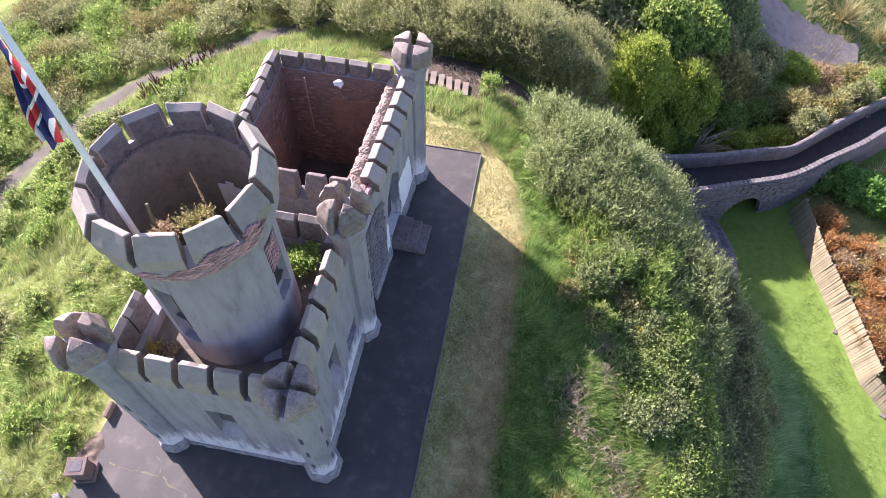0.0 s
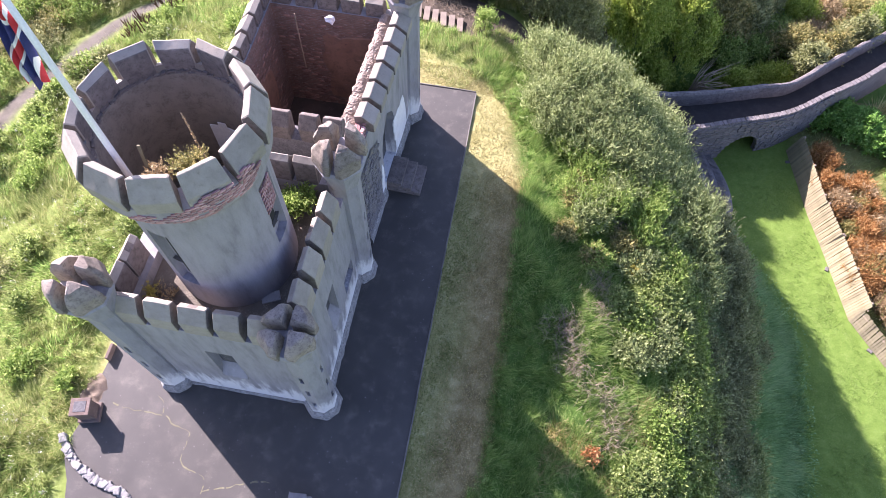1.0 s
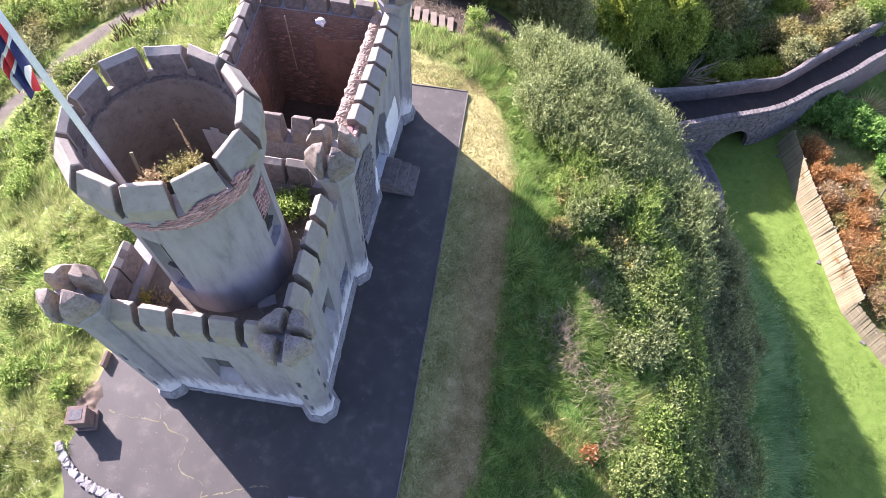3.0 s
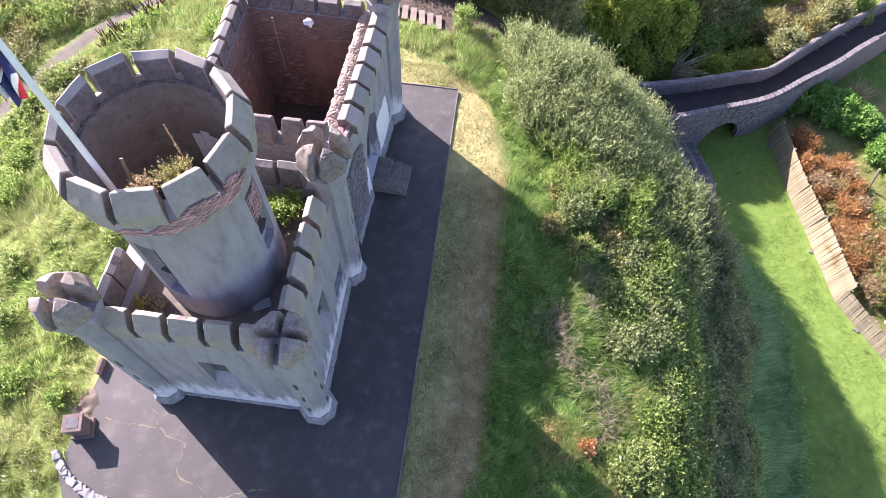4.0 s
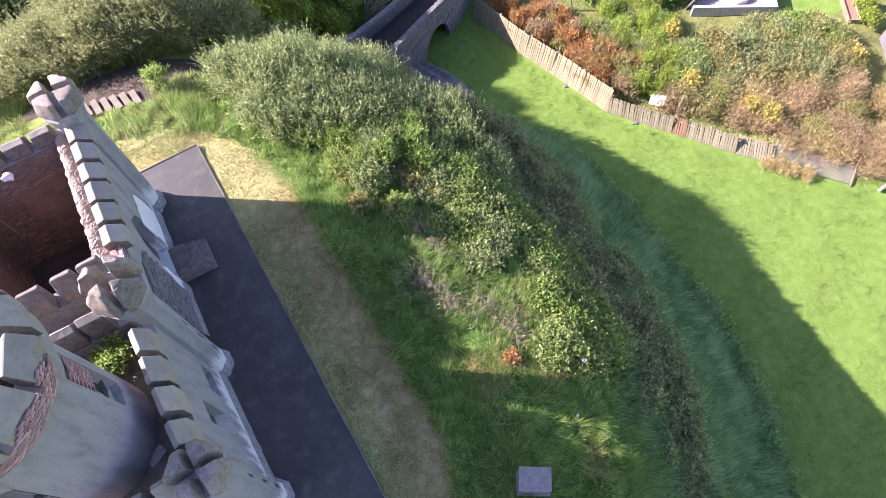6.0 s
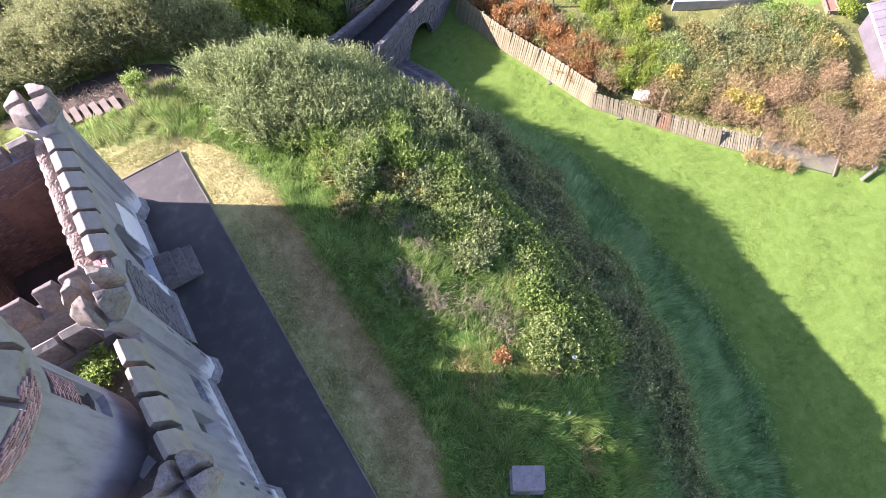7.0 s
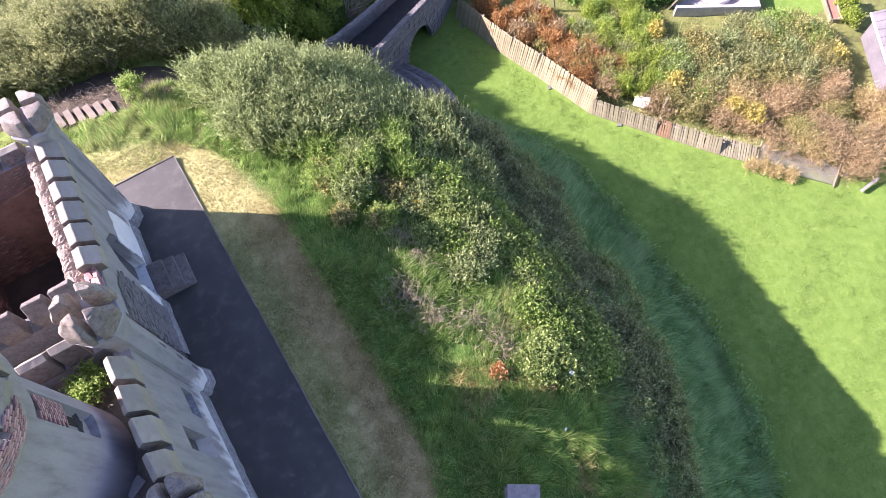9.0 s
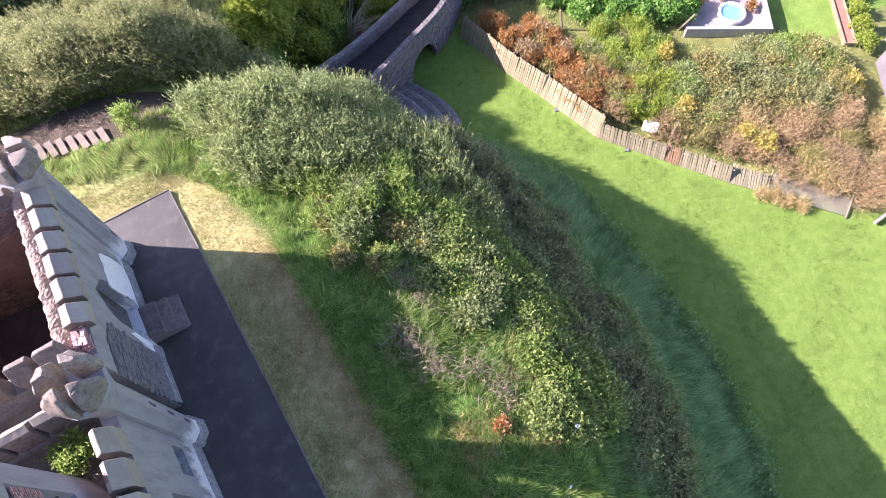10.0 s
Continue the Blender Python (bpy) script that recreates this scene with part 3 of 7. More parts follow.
RUB = []
for i in range(3):
    bm = box((-0.10 - 0.03 * i, -0.03, -0.05), (0.10 + 0.03 * i, 0.03, 0.05), 0.02)
    rough_up(bm, 0.035, 7.0, i * 6.0)
    me = bpy.data.meshes.new("stone")
    bm.to_mesh(me)
    bm.free()
    me.materials.append(M_SLATE_WALL)
    RUB.append(me)
for i in range(168):
    row = i // 6
    p = EAST_M @ Vector((0.05 + 0.28 * (i % 6) + 0.14 * (row % 2) + random.uniform(-0.1, 0.1), -0.03 + random.uniform(-0.012, 0.015), 0.12 + 0.175 * row + random.uniform(-0.06, 0.06)))
    if p.z < 4.05 - 1.2 * max(0.0, (i % 6) / 5 - 0.6):
        piece("stone", RUB[i % 3], rear_e, pose(p.x, p.y, p.z, random.uniform(-22, 22), random.uniform(-6, 6), 87 + random.uniform(-6, 6)))

# roof of the front block, floor of the ruin, the slot between the two
part("roof", box((AX0 + 0.38, AY0 + 0.38, 4.65), (AX1 - 0.38, AY1 - 0.38, 4.85)), M_ROOF, castle, "dirty flat roof with weeds")
part("passage_floor", box((AX0 + 0.2, AY1 + 0.002, 3.9), (AX1 - 0.9, CROSS_Y - 0.002, 4.1)), M_ROOF, castle)
part("rubble_floor", box((BX0 + 0.45, BY0 + 0.5, 0.0), (BX1 - 0.64, BY1 - 0.45, 0.3)), M_EARTH, castle, "dark earth floor inside the ruin")
bm = bmesh.new()
rows = []
for i in range(151):
    y = BY0 + 0.35 + (BY1 - BY0 - 0.7) * i / 150
    dx = 0.053 * (y - BY0)
    row = []
    for j in range(15):
        u = j / 14
        x = -0.90 + 0.58 * u
        z = BSILL + 0.16 * math.sin(math.pi * min(1.0, 0.25 + u)) + 0.05 * noise.noise(Vector((x * 4, y * 3.1, 1.0))) + 0.03 * noise.noise(Vector((x * 13, y * 12, 4.0))) + 0.025 * noise.noise(Vector((x * 27, y * 25, 7.0)))
        if j == 0:
            z = BSILL - 0.35 - 0.3 * noise.noise(Vector((0, y * 1.7, 0)))
        row.append(bm.verts.new((x + dx + 0.03 + (0.05 * noise.noise(Vector((y * 5, u, 0))) if j < 2 else 0), y, z)))
    rows.append(row)
for r, q in zip(rows, rows[1:]):
    for j in range(14):
        bm.faces.new((r[j], r[j + 1], q[j + 1], q[j]))
bmesh.ops.recalc_face_normals(bm, faces=list(bm.faces))
part("wall_top", bm, M_BRICKTOP, castle, "broken pinkish brick wall top")

# rubble plinths along the foot of the walls
def plinth(a, b, h, out):
    a, b = Vector((*a, 0)), Vector((*b, 0))
    u = (b - a).normalized()
    n = Vector((u.y, -u.x, 0))
    k = max(3, int((b - a).length / 0.22))
    bm = bmesh.new()
    rows = []
    for i in range(k + 1):
        p = a + (b - a) * i / k
        j = 0.04 * noise.noise(p * 3.1)
        rows.append([bm.verts.new(p + n * (out + j) + Vector((0, 0, 0))), bm.verts.new(p + n * (out * 0.9 + j) + Vector((0, 0, h * 0.6 + j))),
                     bm.verts.new(p + n * (0.02 + j * 0.3) + Vector((0, 0, h + j))), bm.verts.new(p - n * 0.05 + Vector((0, 0, h + j)))])
    for r, s in zip(rows, rows[1:]):
        for i in range(3):
            bm.faces.new((r[i], s[i], s[i + 1], r[i + 1]))
    part("plinth", bm, M_RUBBLE, castle, "rough grey rubble stone plinth")


plinth((AX0 + 0.3, AY0), (AX1 - 0.4, AY0), 0.16, 0.06)
plinth((AX1, AY0 + 0.4), (AX1, AY1 - 0.5), 0.4, 0.10)
plinth(EA, (0.13, BY0 + 2.1), 0.45, 0.12)
plinth((0.22, BY0 + 3.6), EB, 0.42, 0.12)


# merlons with a long outward fall and a short inner one
def merlon_mesh(w, t, h, name="merlon", mat=M_COPING, over=0.03, eave=0.52):
    """Stands on z 0 with its outer face on y 0, centred on x."""
    prof = [(-over, 0.0), (-over, h * eave), (t * 0.66, h), (t + over, h * 0.86), (t + over, 0.0)]
    bm = bmesh.new()
    rows = []
    for x in (-w / 2, -w / 6, w / 6, w / 2):
        rows.append([bm.verts.new((x, y, z)) for y, z in prof])
    for r, s in zip(rows, rows[1:]):
        for i in range(len(prof) - 1):
            bm.faces.new((r[i], s[i], s[i + 1], r[i + 1]))
    bm.faces.new(rows[0])
    bm.faces.new(rows[-1][::-1])
    bmesh.ops.recalc_face_normals(bm, faces=list(bm.faces))
    rough_up(bm, 0.02, 2.7, w * 9)
    bmesh.ops.bevel(bm, geom=[e for e in bm.edges if len(e.link_faces) == 2 and e.calc_face_angle(0) > 0.4], offset=0.018, segments=1, affect="EDGES")
    me = bpy.data.meshes.new(name)
    bm.to_mesh(me)
    bm.free()
    me.materials.append(mat)
    me.materials.append(M_STAIN_SHADE)
    # inner faces stained; side faces have the shade of the gaps in their colour
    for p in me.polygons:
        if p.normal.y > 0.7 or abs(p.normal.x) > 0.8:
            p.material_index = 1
    return me


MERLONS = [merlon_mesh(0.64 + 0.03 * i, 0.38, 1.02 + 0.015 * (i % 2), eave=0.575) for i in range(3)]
# cross wall merlons: stain and shade put into one dark colour all over
NARROW = [merlon_mesh(0.52 + 0.03 * i, 0.42, 0.92, mat=M_STAIN_SHADE, eave=0.6) for i in range(3)]
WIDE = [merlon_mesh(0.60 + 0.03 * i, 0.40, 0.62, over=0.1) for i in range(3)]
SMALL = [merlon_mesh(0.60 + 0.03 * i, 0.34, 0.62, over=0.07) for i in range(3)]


def battlement(parent, a, b, z, at, kinds, tilt=1.2):
    """Merlons on the wall a to b, centred at distances along it."""
    a, b = Vector((*a, z)), Vector((*b, z))
    u = (b - a).normalized()
    turn = math.degrees(math.atan2(u.y, u.x))
    for i, s in enumerate(at):
        p = a + u * s
        piece("merlon", kinds[i % len(kinds)], parent, pose(p.x, p.y, p.z - 0.004, random.uniform(-tilt, tilt), random.uniform(-tilt, tilt), turn + random.uniform(-tilt, tilt)))


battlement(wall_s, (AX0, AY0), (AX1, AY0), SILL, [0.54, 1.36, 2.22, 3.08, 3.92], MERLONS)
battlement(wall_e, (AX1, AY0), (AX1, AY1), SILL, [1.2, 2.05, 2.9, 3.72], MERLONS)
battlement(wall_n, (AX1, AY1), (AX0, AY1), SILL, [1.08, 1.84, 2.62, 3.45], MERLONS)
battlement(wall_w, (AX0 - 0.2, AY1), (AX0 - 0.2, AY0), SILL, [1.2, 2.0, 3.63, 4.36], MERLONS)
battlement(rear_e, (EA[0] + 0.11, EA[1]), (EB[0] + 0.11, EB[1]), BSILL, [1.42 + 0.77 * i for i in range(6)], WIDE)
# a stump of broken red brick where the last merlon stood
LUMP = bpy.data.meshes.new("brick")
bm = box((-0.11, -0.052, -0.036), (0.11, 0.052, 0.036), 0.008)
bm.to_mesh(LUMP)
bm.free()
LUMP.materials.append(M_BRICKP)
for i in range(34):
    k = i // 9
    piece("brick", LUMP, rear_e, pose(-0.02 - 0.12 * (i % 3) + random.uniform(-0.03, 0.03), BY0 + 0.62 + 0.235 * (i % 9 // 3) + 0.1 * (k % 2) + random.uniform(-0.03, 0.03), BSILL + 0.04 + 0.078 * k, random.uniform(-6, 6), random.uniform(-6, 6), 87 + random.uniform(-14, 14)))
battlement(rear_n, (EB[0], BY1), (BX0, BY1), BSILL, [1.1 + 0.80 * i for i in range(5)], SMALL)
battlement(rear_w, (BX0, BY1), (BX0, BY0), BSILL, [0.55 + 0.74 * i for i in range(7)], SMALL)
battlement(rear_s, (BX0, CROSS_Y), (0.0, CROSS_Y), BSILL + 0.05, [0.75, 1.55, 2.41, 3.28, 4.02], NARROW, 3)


# corner turrets: octagonal shaft with arrow slits, flared head, four cap stones parted by a cross
def turret(cx, cy, faces_with_slits, r=0.43, head=0.70, z_neck=5.0, z_head=5.95, cap_h=0.85, cap_mat=M_COPING, mat=M_RENDER, slot=0.12, taper=0.48):
    root = new("turret")
    root.parent = castle
    root.location = (cx, cy, 0)
    bm = bmesh.new()
    side = 2 * r * math.tan(math.pi / 8)
    for k in range(8):
        a = math.pi / 4 * k
        n = Vector((math.cos(a), math.sin(a), 0))
        u = Vector((-n.y, n.x, 0))
        o = n * r - u * side / 2
        holes = []
        if k in faces_with_slits:
            holes = [(side / 2 - 0.055, side / 2 + 0.055, z - 0.23, z + 0.23) for z in (1.3, 2.5, 3.7)]
        panel(bm, o, u, n, side, z_neck, holes, 0.16)
    R = r / math.cos(math.pi / 8)
    H = head / math.cos(math.pi / 8)
    t8 = math.pi / 8
    loft(bm, [ring(R, z_neck, 8, turn=t8), ring(R + 0.03, z_neck + 0.12, 8, turn=t8), ring(H * 0.88, z_neck + 0.72 * (z_head - z_neck), 8, turn=t8), ring(H * 0.97, z_head - 0.1, 8, turn=t8), ring(H * 0.9, z_head, 8, turn=t8)])
    part("shaft", bm, mat, root)
    bm = bmesh.new()
    loft(bm, [ring(R + 0.13, -0.03, 8, turn=t8), ring(R + 0.12, 0.16, 8, turn=t8), ring(R + 0.09, 0.32, 8, turn=t8), ring(R - 0.01, 0.46, 8, turn=t8)], False)
    bmesh.ops.subdivide_edges(bm, edges=list(bm.edges), cuts=3, use_grid_fill=True)
    rough_up(bm, 0.035, 4.0, cx)
    part("base", bm, M_RUBBLE, root, "rough rubble stone base")
    for k in range(4):
        bm = bmesh.new()
        g, t = slot, math.tan(math.pi / 8)
        foot = [(g, g), (head, g), (head, head * t), (head * t, head), (g, head)]
        c = 0.40 * head
        lo = [bm.verts.new((x, y, 0)) for x, y in foot]
        mid = [bm.verts.new((c + 0.98 * (x - c), c + 0.98 * (y - c), cap_h * (0.62 if i == 0 else 0.48))) for i, (x, y) in enumerate(foot)]
        apex = [bm.verts.new((c * 0.92 + taper * (x - c), c * 0.92 + taper * (y - c), cap_h * (1.0 if i == 0 else 0.9))) for i, (x, y) in enumerate(foot)]
        for ra, rb in ((lo, mid), (mid, apex)):
            for i in range(5):
                bm.faces.new((ra[i], ra[(i + 1) % 5], rb[(i + 1) % 5], rb[i]))
        bm.faces.new(apex)
        bm.faces.new(lo[::-1])
        bmesh.ops.bevel(bm, geom=list(bm.edges), offset=0.045, segments=2, profile=0.6, affect="EDGES")
        bmesh.ops.subdivide_edges(bm, edges=[e for e in bm.edges if e.calc_length() > 0.2], cuts=2, use_grid_fill=True)
        rough_up(bm, 0.04, 4.2, cx + cy * 3 + k * 5)
        for f in bm.faces:
            f.smooth = True
        ob = part("cap_stone", bm, cap_mat, root, "weathered rounded cap stone")
        ob.data.set_sharp_from_angle(angle=radians(32))
        ob.matrix_basis = pose(random.uniform(-0.02, 0.02), random.uniform(-0.02, 0.02), z_head - 0.01, random.uniform(-3, 3), random.uniform(-3, 3), 90 * k + random.uniform(-3, 3))
    return root


turret(-0.12, 0.12, (0, 6), z_neck=5.15, z_head=6.1, cap_h=0.62, head=0.66, cap_mat=M_CAP, slot=0.075, taper=0.66)
turret(-4.88, 0.1, (0, 6), r=0.41, z_neck=5.75, z_head=6.75, cap_h=0.9, head=0.64, cap_mat=M_CAP, slot=0.10, taper=0.54)
turret(-0.05, 4.9, (0, 6), z_neck=5.65, z_head=6.65, cap_h=0.95, head=0.68, cap_mat=M_CAP)
turret(-4.72, 4.9, (3, 4), z_neck=5.5, z_head=6.5, cap_h=0.9)
turret(0.24, 11.95, (0, 6), r=0.43, head=0.64, z_neck=5.2, z_head=6.0, cap_h=0.66, cap_mat=M_CAP, slot=0.1, taper=0.86)


# round tower
tower = new("tower")
tower.parent = castle
TX, TY, T_BASE, T_RIM, T_TOP = -2.46, 2.53, 4.8, 10.12, 10.93
tower.location = (TX, TY, 0)
K = 96


def sector_hole(k, z, holes):
    a = (360.0 * (k + 0.5) / K) % 360
    return any(h[0] <= a <= h[1] and h[2] <= z <= h[3] for h in holes)


def tower_shell():
    holes = [(246, 268, 6.1, 8.5), (350, 360, 6.5, 8.9), (0, 12, 6.5, 8.9)]
    zs = [T_BASE, 5.5, 6.1, 6.5, 7.3, 8.5, 8.9, 9.15]
    bm = bmesh.new()
    vs = {}

    def v(k, z, r):
        key = (k % K, round(z, 4), round(r, 4))
        if key not in vs:
            a = 2 * math.pi * (k % K) / K
            vs[key] = bm.verts.new((r * math.cos(a), r * math.sin(a), z))
        return vs[key]

    R, D = 1.6, 1.40
    for k in range(K):
        for z0, z1 in zip(zs, zs[1:]):
            r = D if sector_hole(k, (z0 + z1) / 2, holes) else R
            bm.faces.new((v(k, z0, r), v(k + 1, z0, r), v(k + 1, z1, r), v(k, z1, r)))
            if r == D:
                for dk, kk in ((-1, k), (1, k + 1)):
                    if not sector_hole(k + dk, (z0 + z1) / 2, holes):
                        bm.faces.new((v(kk, z0, R), v(kk, z0, D), v(kk, z1, D), v(kk, z1, R)))
                for i, zz in enumerate((z0, z1)):
                    if not sector_hole(k, zz + (0.1 if i else -0.1), holes):
                        bm.faces.new((v(k, zz, R), v(k + 1, zz, R), v(k + 1, zz, D), v(k, zz, D)))
    prof = [(1.6, 9.15), (1.64, 9.3), (1.84, 9.62), (1.90, 9.75), (1.90, T_RIM), (1.57, T_RIM + 0.24), (1.57, 10.16), (1.50, 10.12), (1.40, 9.2), (1.385, 6.2)]
    for (r0, z0), (r1, z1) in zip(prof, prof[1:]):
        for k in range(K):
            bm.faces.new((v(k, z0, r0), v(k + 1, z0, r0), v(k + 1, z1, r1), v(k, z1, r1)))
    bmesh.ops.recalc_face_normals(bm, faces=list(bm.faces))
    for f in bm.faces:
        f.smooth = True
    return bm


shell = part("tower_wall", tower_shell(), M_TOWER, tower, "grey rendered round tower wall")
shell.data.set_sharp_from_angle(angle=radians(28))
shell.data.materials.append(M_INNER)
for p in shell.data.polygons:
    c = Vector(p.center)
    if math.hypot(c.x, c.y) < 1.58 and Vector((c.x, c.y, 0)).dot(p.normal) < -0.3:
        p.material_index = 1
bm = bmesh.new()
bmesh.ops.create_circle(bm, cap_ends=True, radius=1.50, segments=48, matrix=Matrix.Translation((0, 0, 7.0)))
part("tower_floor", bm, M_ROOF, tower)


def curved_merlon(a0, a1, r0, r1, h):
    """A piece of the tower's ring between two angles, its top falling outward."""
    bm = bmesh.new()
    prof = [(r1 + 0.05, -0.02), (r1 + 0.07, h * 0.42), (r0 + (r1 - r0) * 0.42, h), (r0 - 0.03, h * 0.84), (r0 - 0.02, -0.02)]
    rows = []
    ends = [(Vector((math.cos(radians(a)), math.sin(radians(a)), 0))) for a in (a0, a1)]
    for i in range(4):
        way = ends[0].lerp(ends[1], i / 3) * 1.012
        rows.append([bm.verts.new((r * way.x, r * way.y, z)) for r, z in prof])
    for r, s in zip(rows, rows[1:]):
        for i in range(len(prof)):
            bm.faces.new((r[i], s[i], s[(i + 1) % len(prof)], r[(i + 1) % len(prof)]))
    bm.faces.new(rows[0][::-1])
    bm.faces.new(rows[-1])
    bmesh.ops.recalc_face_normals(bm, faces=list(bm.faces))
    rough_up(bm, 0.02, 2.6, a0)
    bmesh.ops.bevel(bm, geom=[e for e in bm.edges if len(e.link_faces) == 2 and e.calc_face_angle(0) > 0.5], offset=0.02, segments=1, affect="EDGES")
    return bm


T_OFF = 13.5
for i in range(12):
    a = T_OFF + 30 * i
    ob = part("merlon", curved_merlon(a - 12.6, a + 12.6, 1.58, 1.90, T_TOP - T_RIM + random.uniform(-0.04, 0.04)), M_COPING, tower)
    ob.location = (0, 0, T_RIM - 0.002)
    ob.data.materials.append(M_STAIN_SHADE)
    # inner faces stained; end faces coloured dark for the shade in the crenels
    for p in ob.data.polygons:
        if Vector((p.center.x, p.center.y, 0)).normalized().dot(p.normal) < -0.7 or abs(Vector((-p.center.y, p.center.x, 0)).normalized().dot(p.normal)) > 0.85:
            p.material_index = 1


# a crumbling course of small stones under the tower's merlons, inside
CRUMB = []
for i in range(3):
    bm = box((-0.05, -0.03, -0.028), (0.05, 0.03, 0.028), 0.015)
    rough_up(bm, 0.03, 9.0, i * 4.0)
    me = bpy.data.meshes.new("stone")
    bm.to_mesh(me)
    bm.free()
    me.materials.append(M_STAIN_SHADE)
    CRUMB.append(me)
for i in range(170):
    a = radians(i * 360 / 170 + random.uniform(-1, 1))
    r = 1.545 + random.uniform(-0.03, 0.01)
    piece("stone", CRUMB[i % 3], shell, pose(r * math.cos(a), r * math.sin(a), 10.15 + random.uniform(-0.05, 0.04), random.uniform(-20, 20), random.uniform(-20, 20), math.degrees(a) + 90))

# patches of brown plaster left on the inner walls
def plaster(name, parent, at, u, w, h, n, seed):
    bm = bmesh.new()
    k = 40
    rim = []
    for i in range(k):
        a = 2 * math.pi * i / k
        q = 1 + 0.22 * noise.noise(Vector((math.cos(a) * 2, math.sin(a) * 2, seed)))
        c, s_ = math.cos(a), math.sin(a)
        sq = 1 / max(abs(c), abs(s_)) ** 0.7
        rim.append((w / 2 * c * sq * q, h / 2 * s_ * sq * q))
    f = [bm.verts.new(Vector(at) + Vector(u) * a + Vector((0, 0, b)) + Vector(n) * 0.03) for a, b in rim]
    g = [bm.verts.new(Vector(at) + Vector(u) * a * 1.03 + Vector((0, 0, b * 1.03)) - Vector(n) * 0.01) for a, b in rim]
    bm.faces.new(f)
    for i in range(k):
        bm.faces.new((f[i], g[i], g[(i + 1) % k], f[(i + 1) % k]))
    bmesh.ops.recalc_face_normals(bm, faces=list(bm.faces))
    part(name, bm, M_PLASTER, parent, "patch of brown plaster on the brick")


plaster("plaster_patch", rear_n, (-1.75, BY1 - 0.45, 2.3), (1, 0, 0), 1.9, 3.2, (0, -1, 0), 1.0)
plaster("plaster_patch", rear_w, (BX0 + 0.45, 9.0, 2.0), (0, 1, 0), 3.0, 2.7, (1, 0, 0), 5.0)

# bricks that stand proud inside the ruin
PROUD = bpy.data.meshes.new("brick")
bm = box((-0.105, -0.05, -0.033), (0.105, 0.05, 0.033))
bm.to_mesh(PROUD)
bm.free()
PROUD.materials.append(M_BRICKI)
for i in range(290):
    row = int(60 * random.random() ** 0.7)
    z = BSILL - 0.06 - 0.078 * row
    x = BX0 + 0.6 + 0.225 * random.randrange(17) + 0.112 * (row % 2)
    piece("brick", PROUD, rear_n, pose(x, BY1 - 0.45 + 0.018 + random.uniform(0, 0.028), z, random.uniform(-4, 4), random.uniform(-3, 3), random.uniform(-5, 5)))
for i in range(260):
    row = int(60 * random.random() ** 0.7)
    z = BSILL - 0.06 - 0.078 * row
    y = BY0 + 0.62 + 0.225 * random.randrange(20) + 0.112 * (row % 2)
    piece("brick", PROUD, rear_w, pose(BX0 + 0.45 - 0.018 - random.uniform(0, 0.028), y, z, random.uniform(-4, 4), random.uniform(-3, 3), 90 + random.uniform(-5, 5)))

# near-black panels in the tower's window recesses, standing in for their unlit depth
for a0, a1, z0, z1 in ((252.5, 263.5, 6.3, 8.46), (-1.0, 8.0, 6.8, 7.7)):
    bm = bmesh.new()
    f, g = [], []
    for a, z in ((a0, z0), (a1, z0 - 0.12), (a1, z1), (a0, z1)):
        c, s_ = math.cos(radians(a)), math.sin(radians(a))
        f.append(bm.verts.new((1.418 * c, 1.418 * s_, z)))
        g.append(bm.verts.new((1.395 * c, 1.395 * s_, z)))
    bm.faces.new(f)
    for i in range(4):
        bm.faces.new((f[i], g[i], g[(i + 1) % 4], f[(i + 1) % 4]))
    bmesh.ops.recalc_face_normals(bm, faces=list(bm.faces))
    part("slit", bm, M_VOID, tower, "near-black panel for the recess's unlit depth")


# ---- bridge over the moat, its apron ----
NEAR = [(11.2, 18.5), (13.95, 19.55), (16.2, 20.5), (19.0, 21.65), (21.3, 23.4), (23.25, 24.9), (25.3, 26.8), (31.0, 32.0)]
FAR = [(10.8, 20.9), (13.15, 21.5), (15.2, 22.15), (17.75, 23.05), (19.75, 23.85), (22.6, 26.4), (25.2, 28.7), (30.4, 33.6)]
DECK_Z = [-7.6, -7.85, -7.95, -7.95, -7.95, -8.0, -8.15, -9.5]


def smooth_line(pts, k):
    """Points spread evenly by eye along a polyline, rounded at its bends."""
    out = []
    for i in range(len(pts) - 1):
        p0, p1, p2, p3 = (Vector(pts[max(0, min(len(pts) - 1, j))]) for j in (i - 1, i, i + 1, i + 2))
        for t in (j / k for j in range(k)):
            out.append(0.5 * (2 * p1 + (p2 - p0) * t + (2 * p0 - 5 * p1 + 4 * p2 - p3) * t * t + (3 * p1 - p0 - 3 * p2 + p3) * t ** 3))
    out.append(Vector(pts[-1]))
    return out


ARCH = (16.15, 18.25)
near3 = smooth_line([(*p, z) for p, z in zip(NEAR, DECK_Z)], 8)
far3 = smooth_line([(*p, z) for p, z in zip(FAR, DECK_Z)], 8)
bridge = thing("bridge", (0, 0, 0), "curved grey stone bridge with low parapets over the dry moat", "bridge")
bm = bmesh.new()
rows = [[bm.verts.new(a), bm.verts.new(b), bm.verts.new(b - Vector((0, 0, 0.3))), bm.verts.new(a - Vector((0, 0, 0.3)))] for a, b in zip(near3, far3)]
for r, s in zip(rows, rows[1:]):
    for i in range(4):
        bm.faces.new((r[i], r[(i + 1) % 4], s[(i + 1) % 4], s[i]))
bmesh.ops.recalc_face_normals(bm, faces=list(bm.faces))
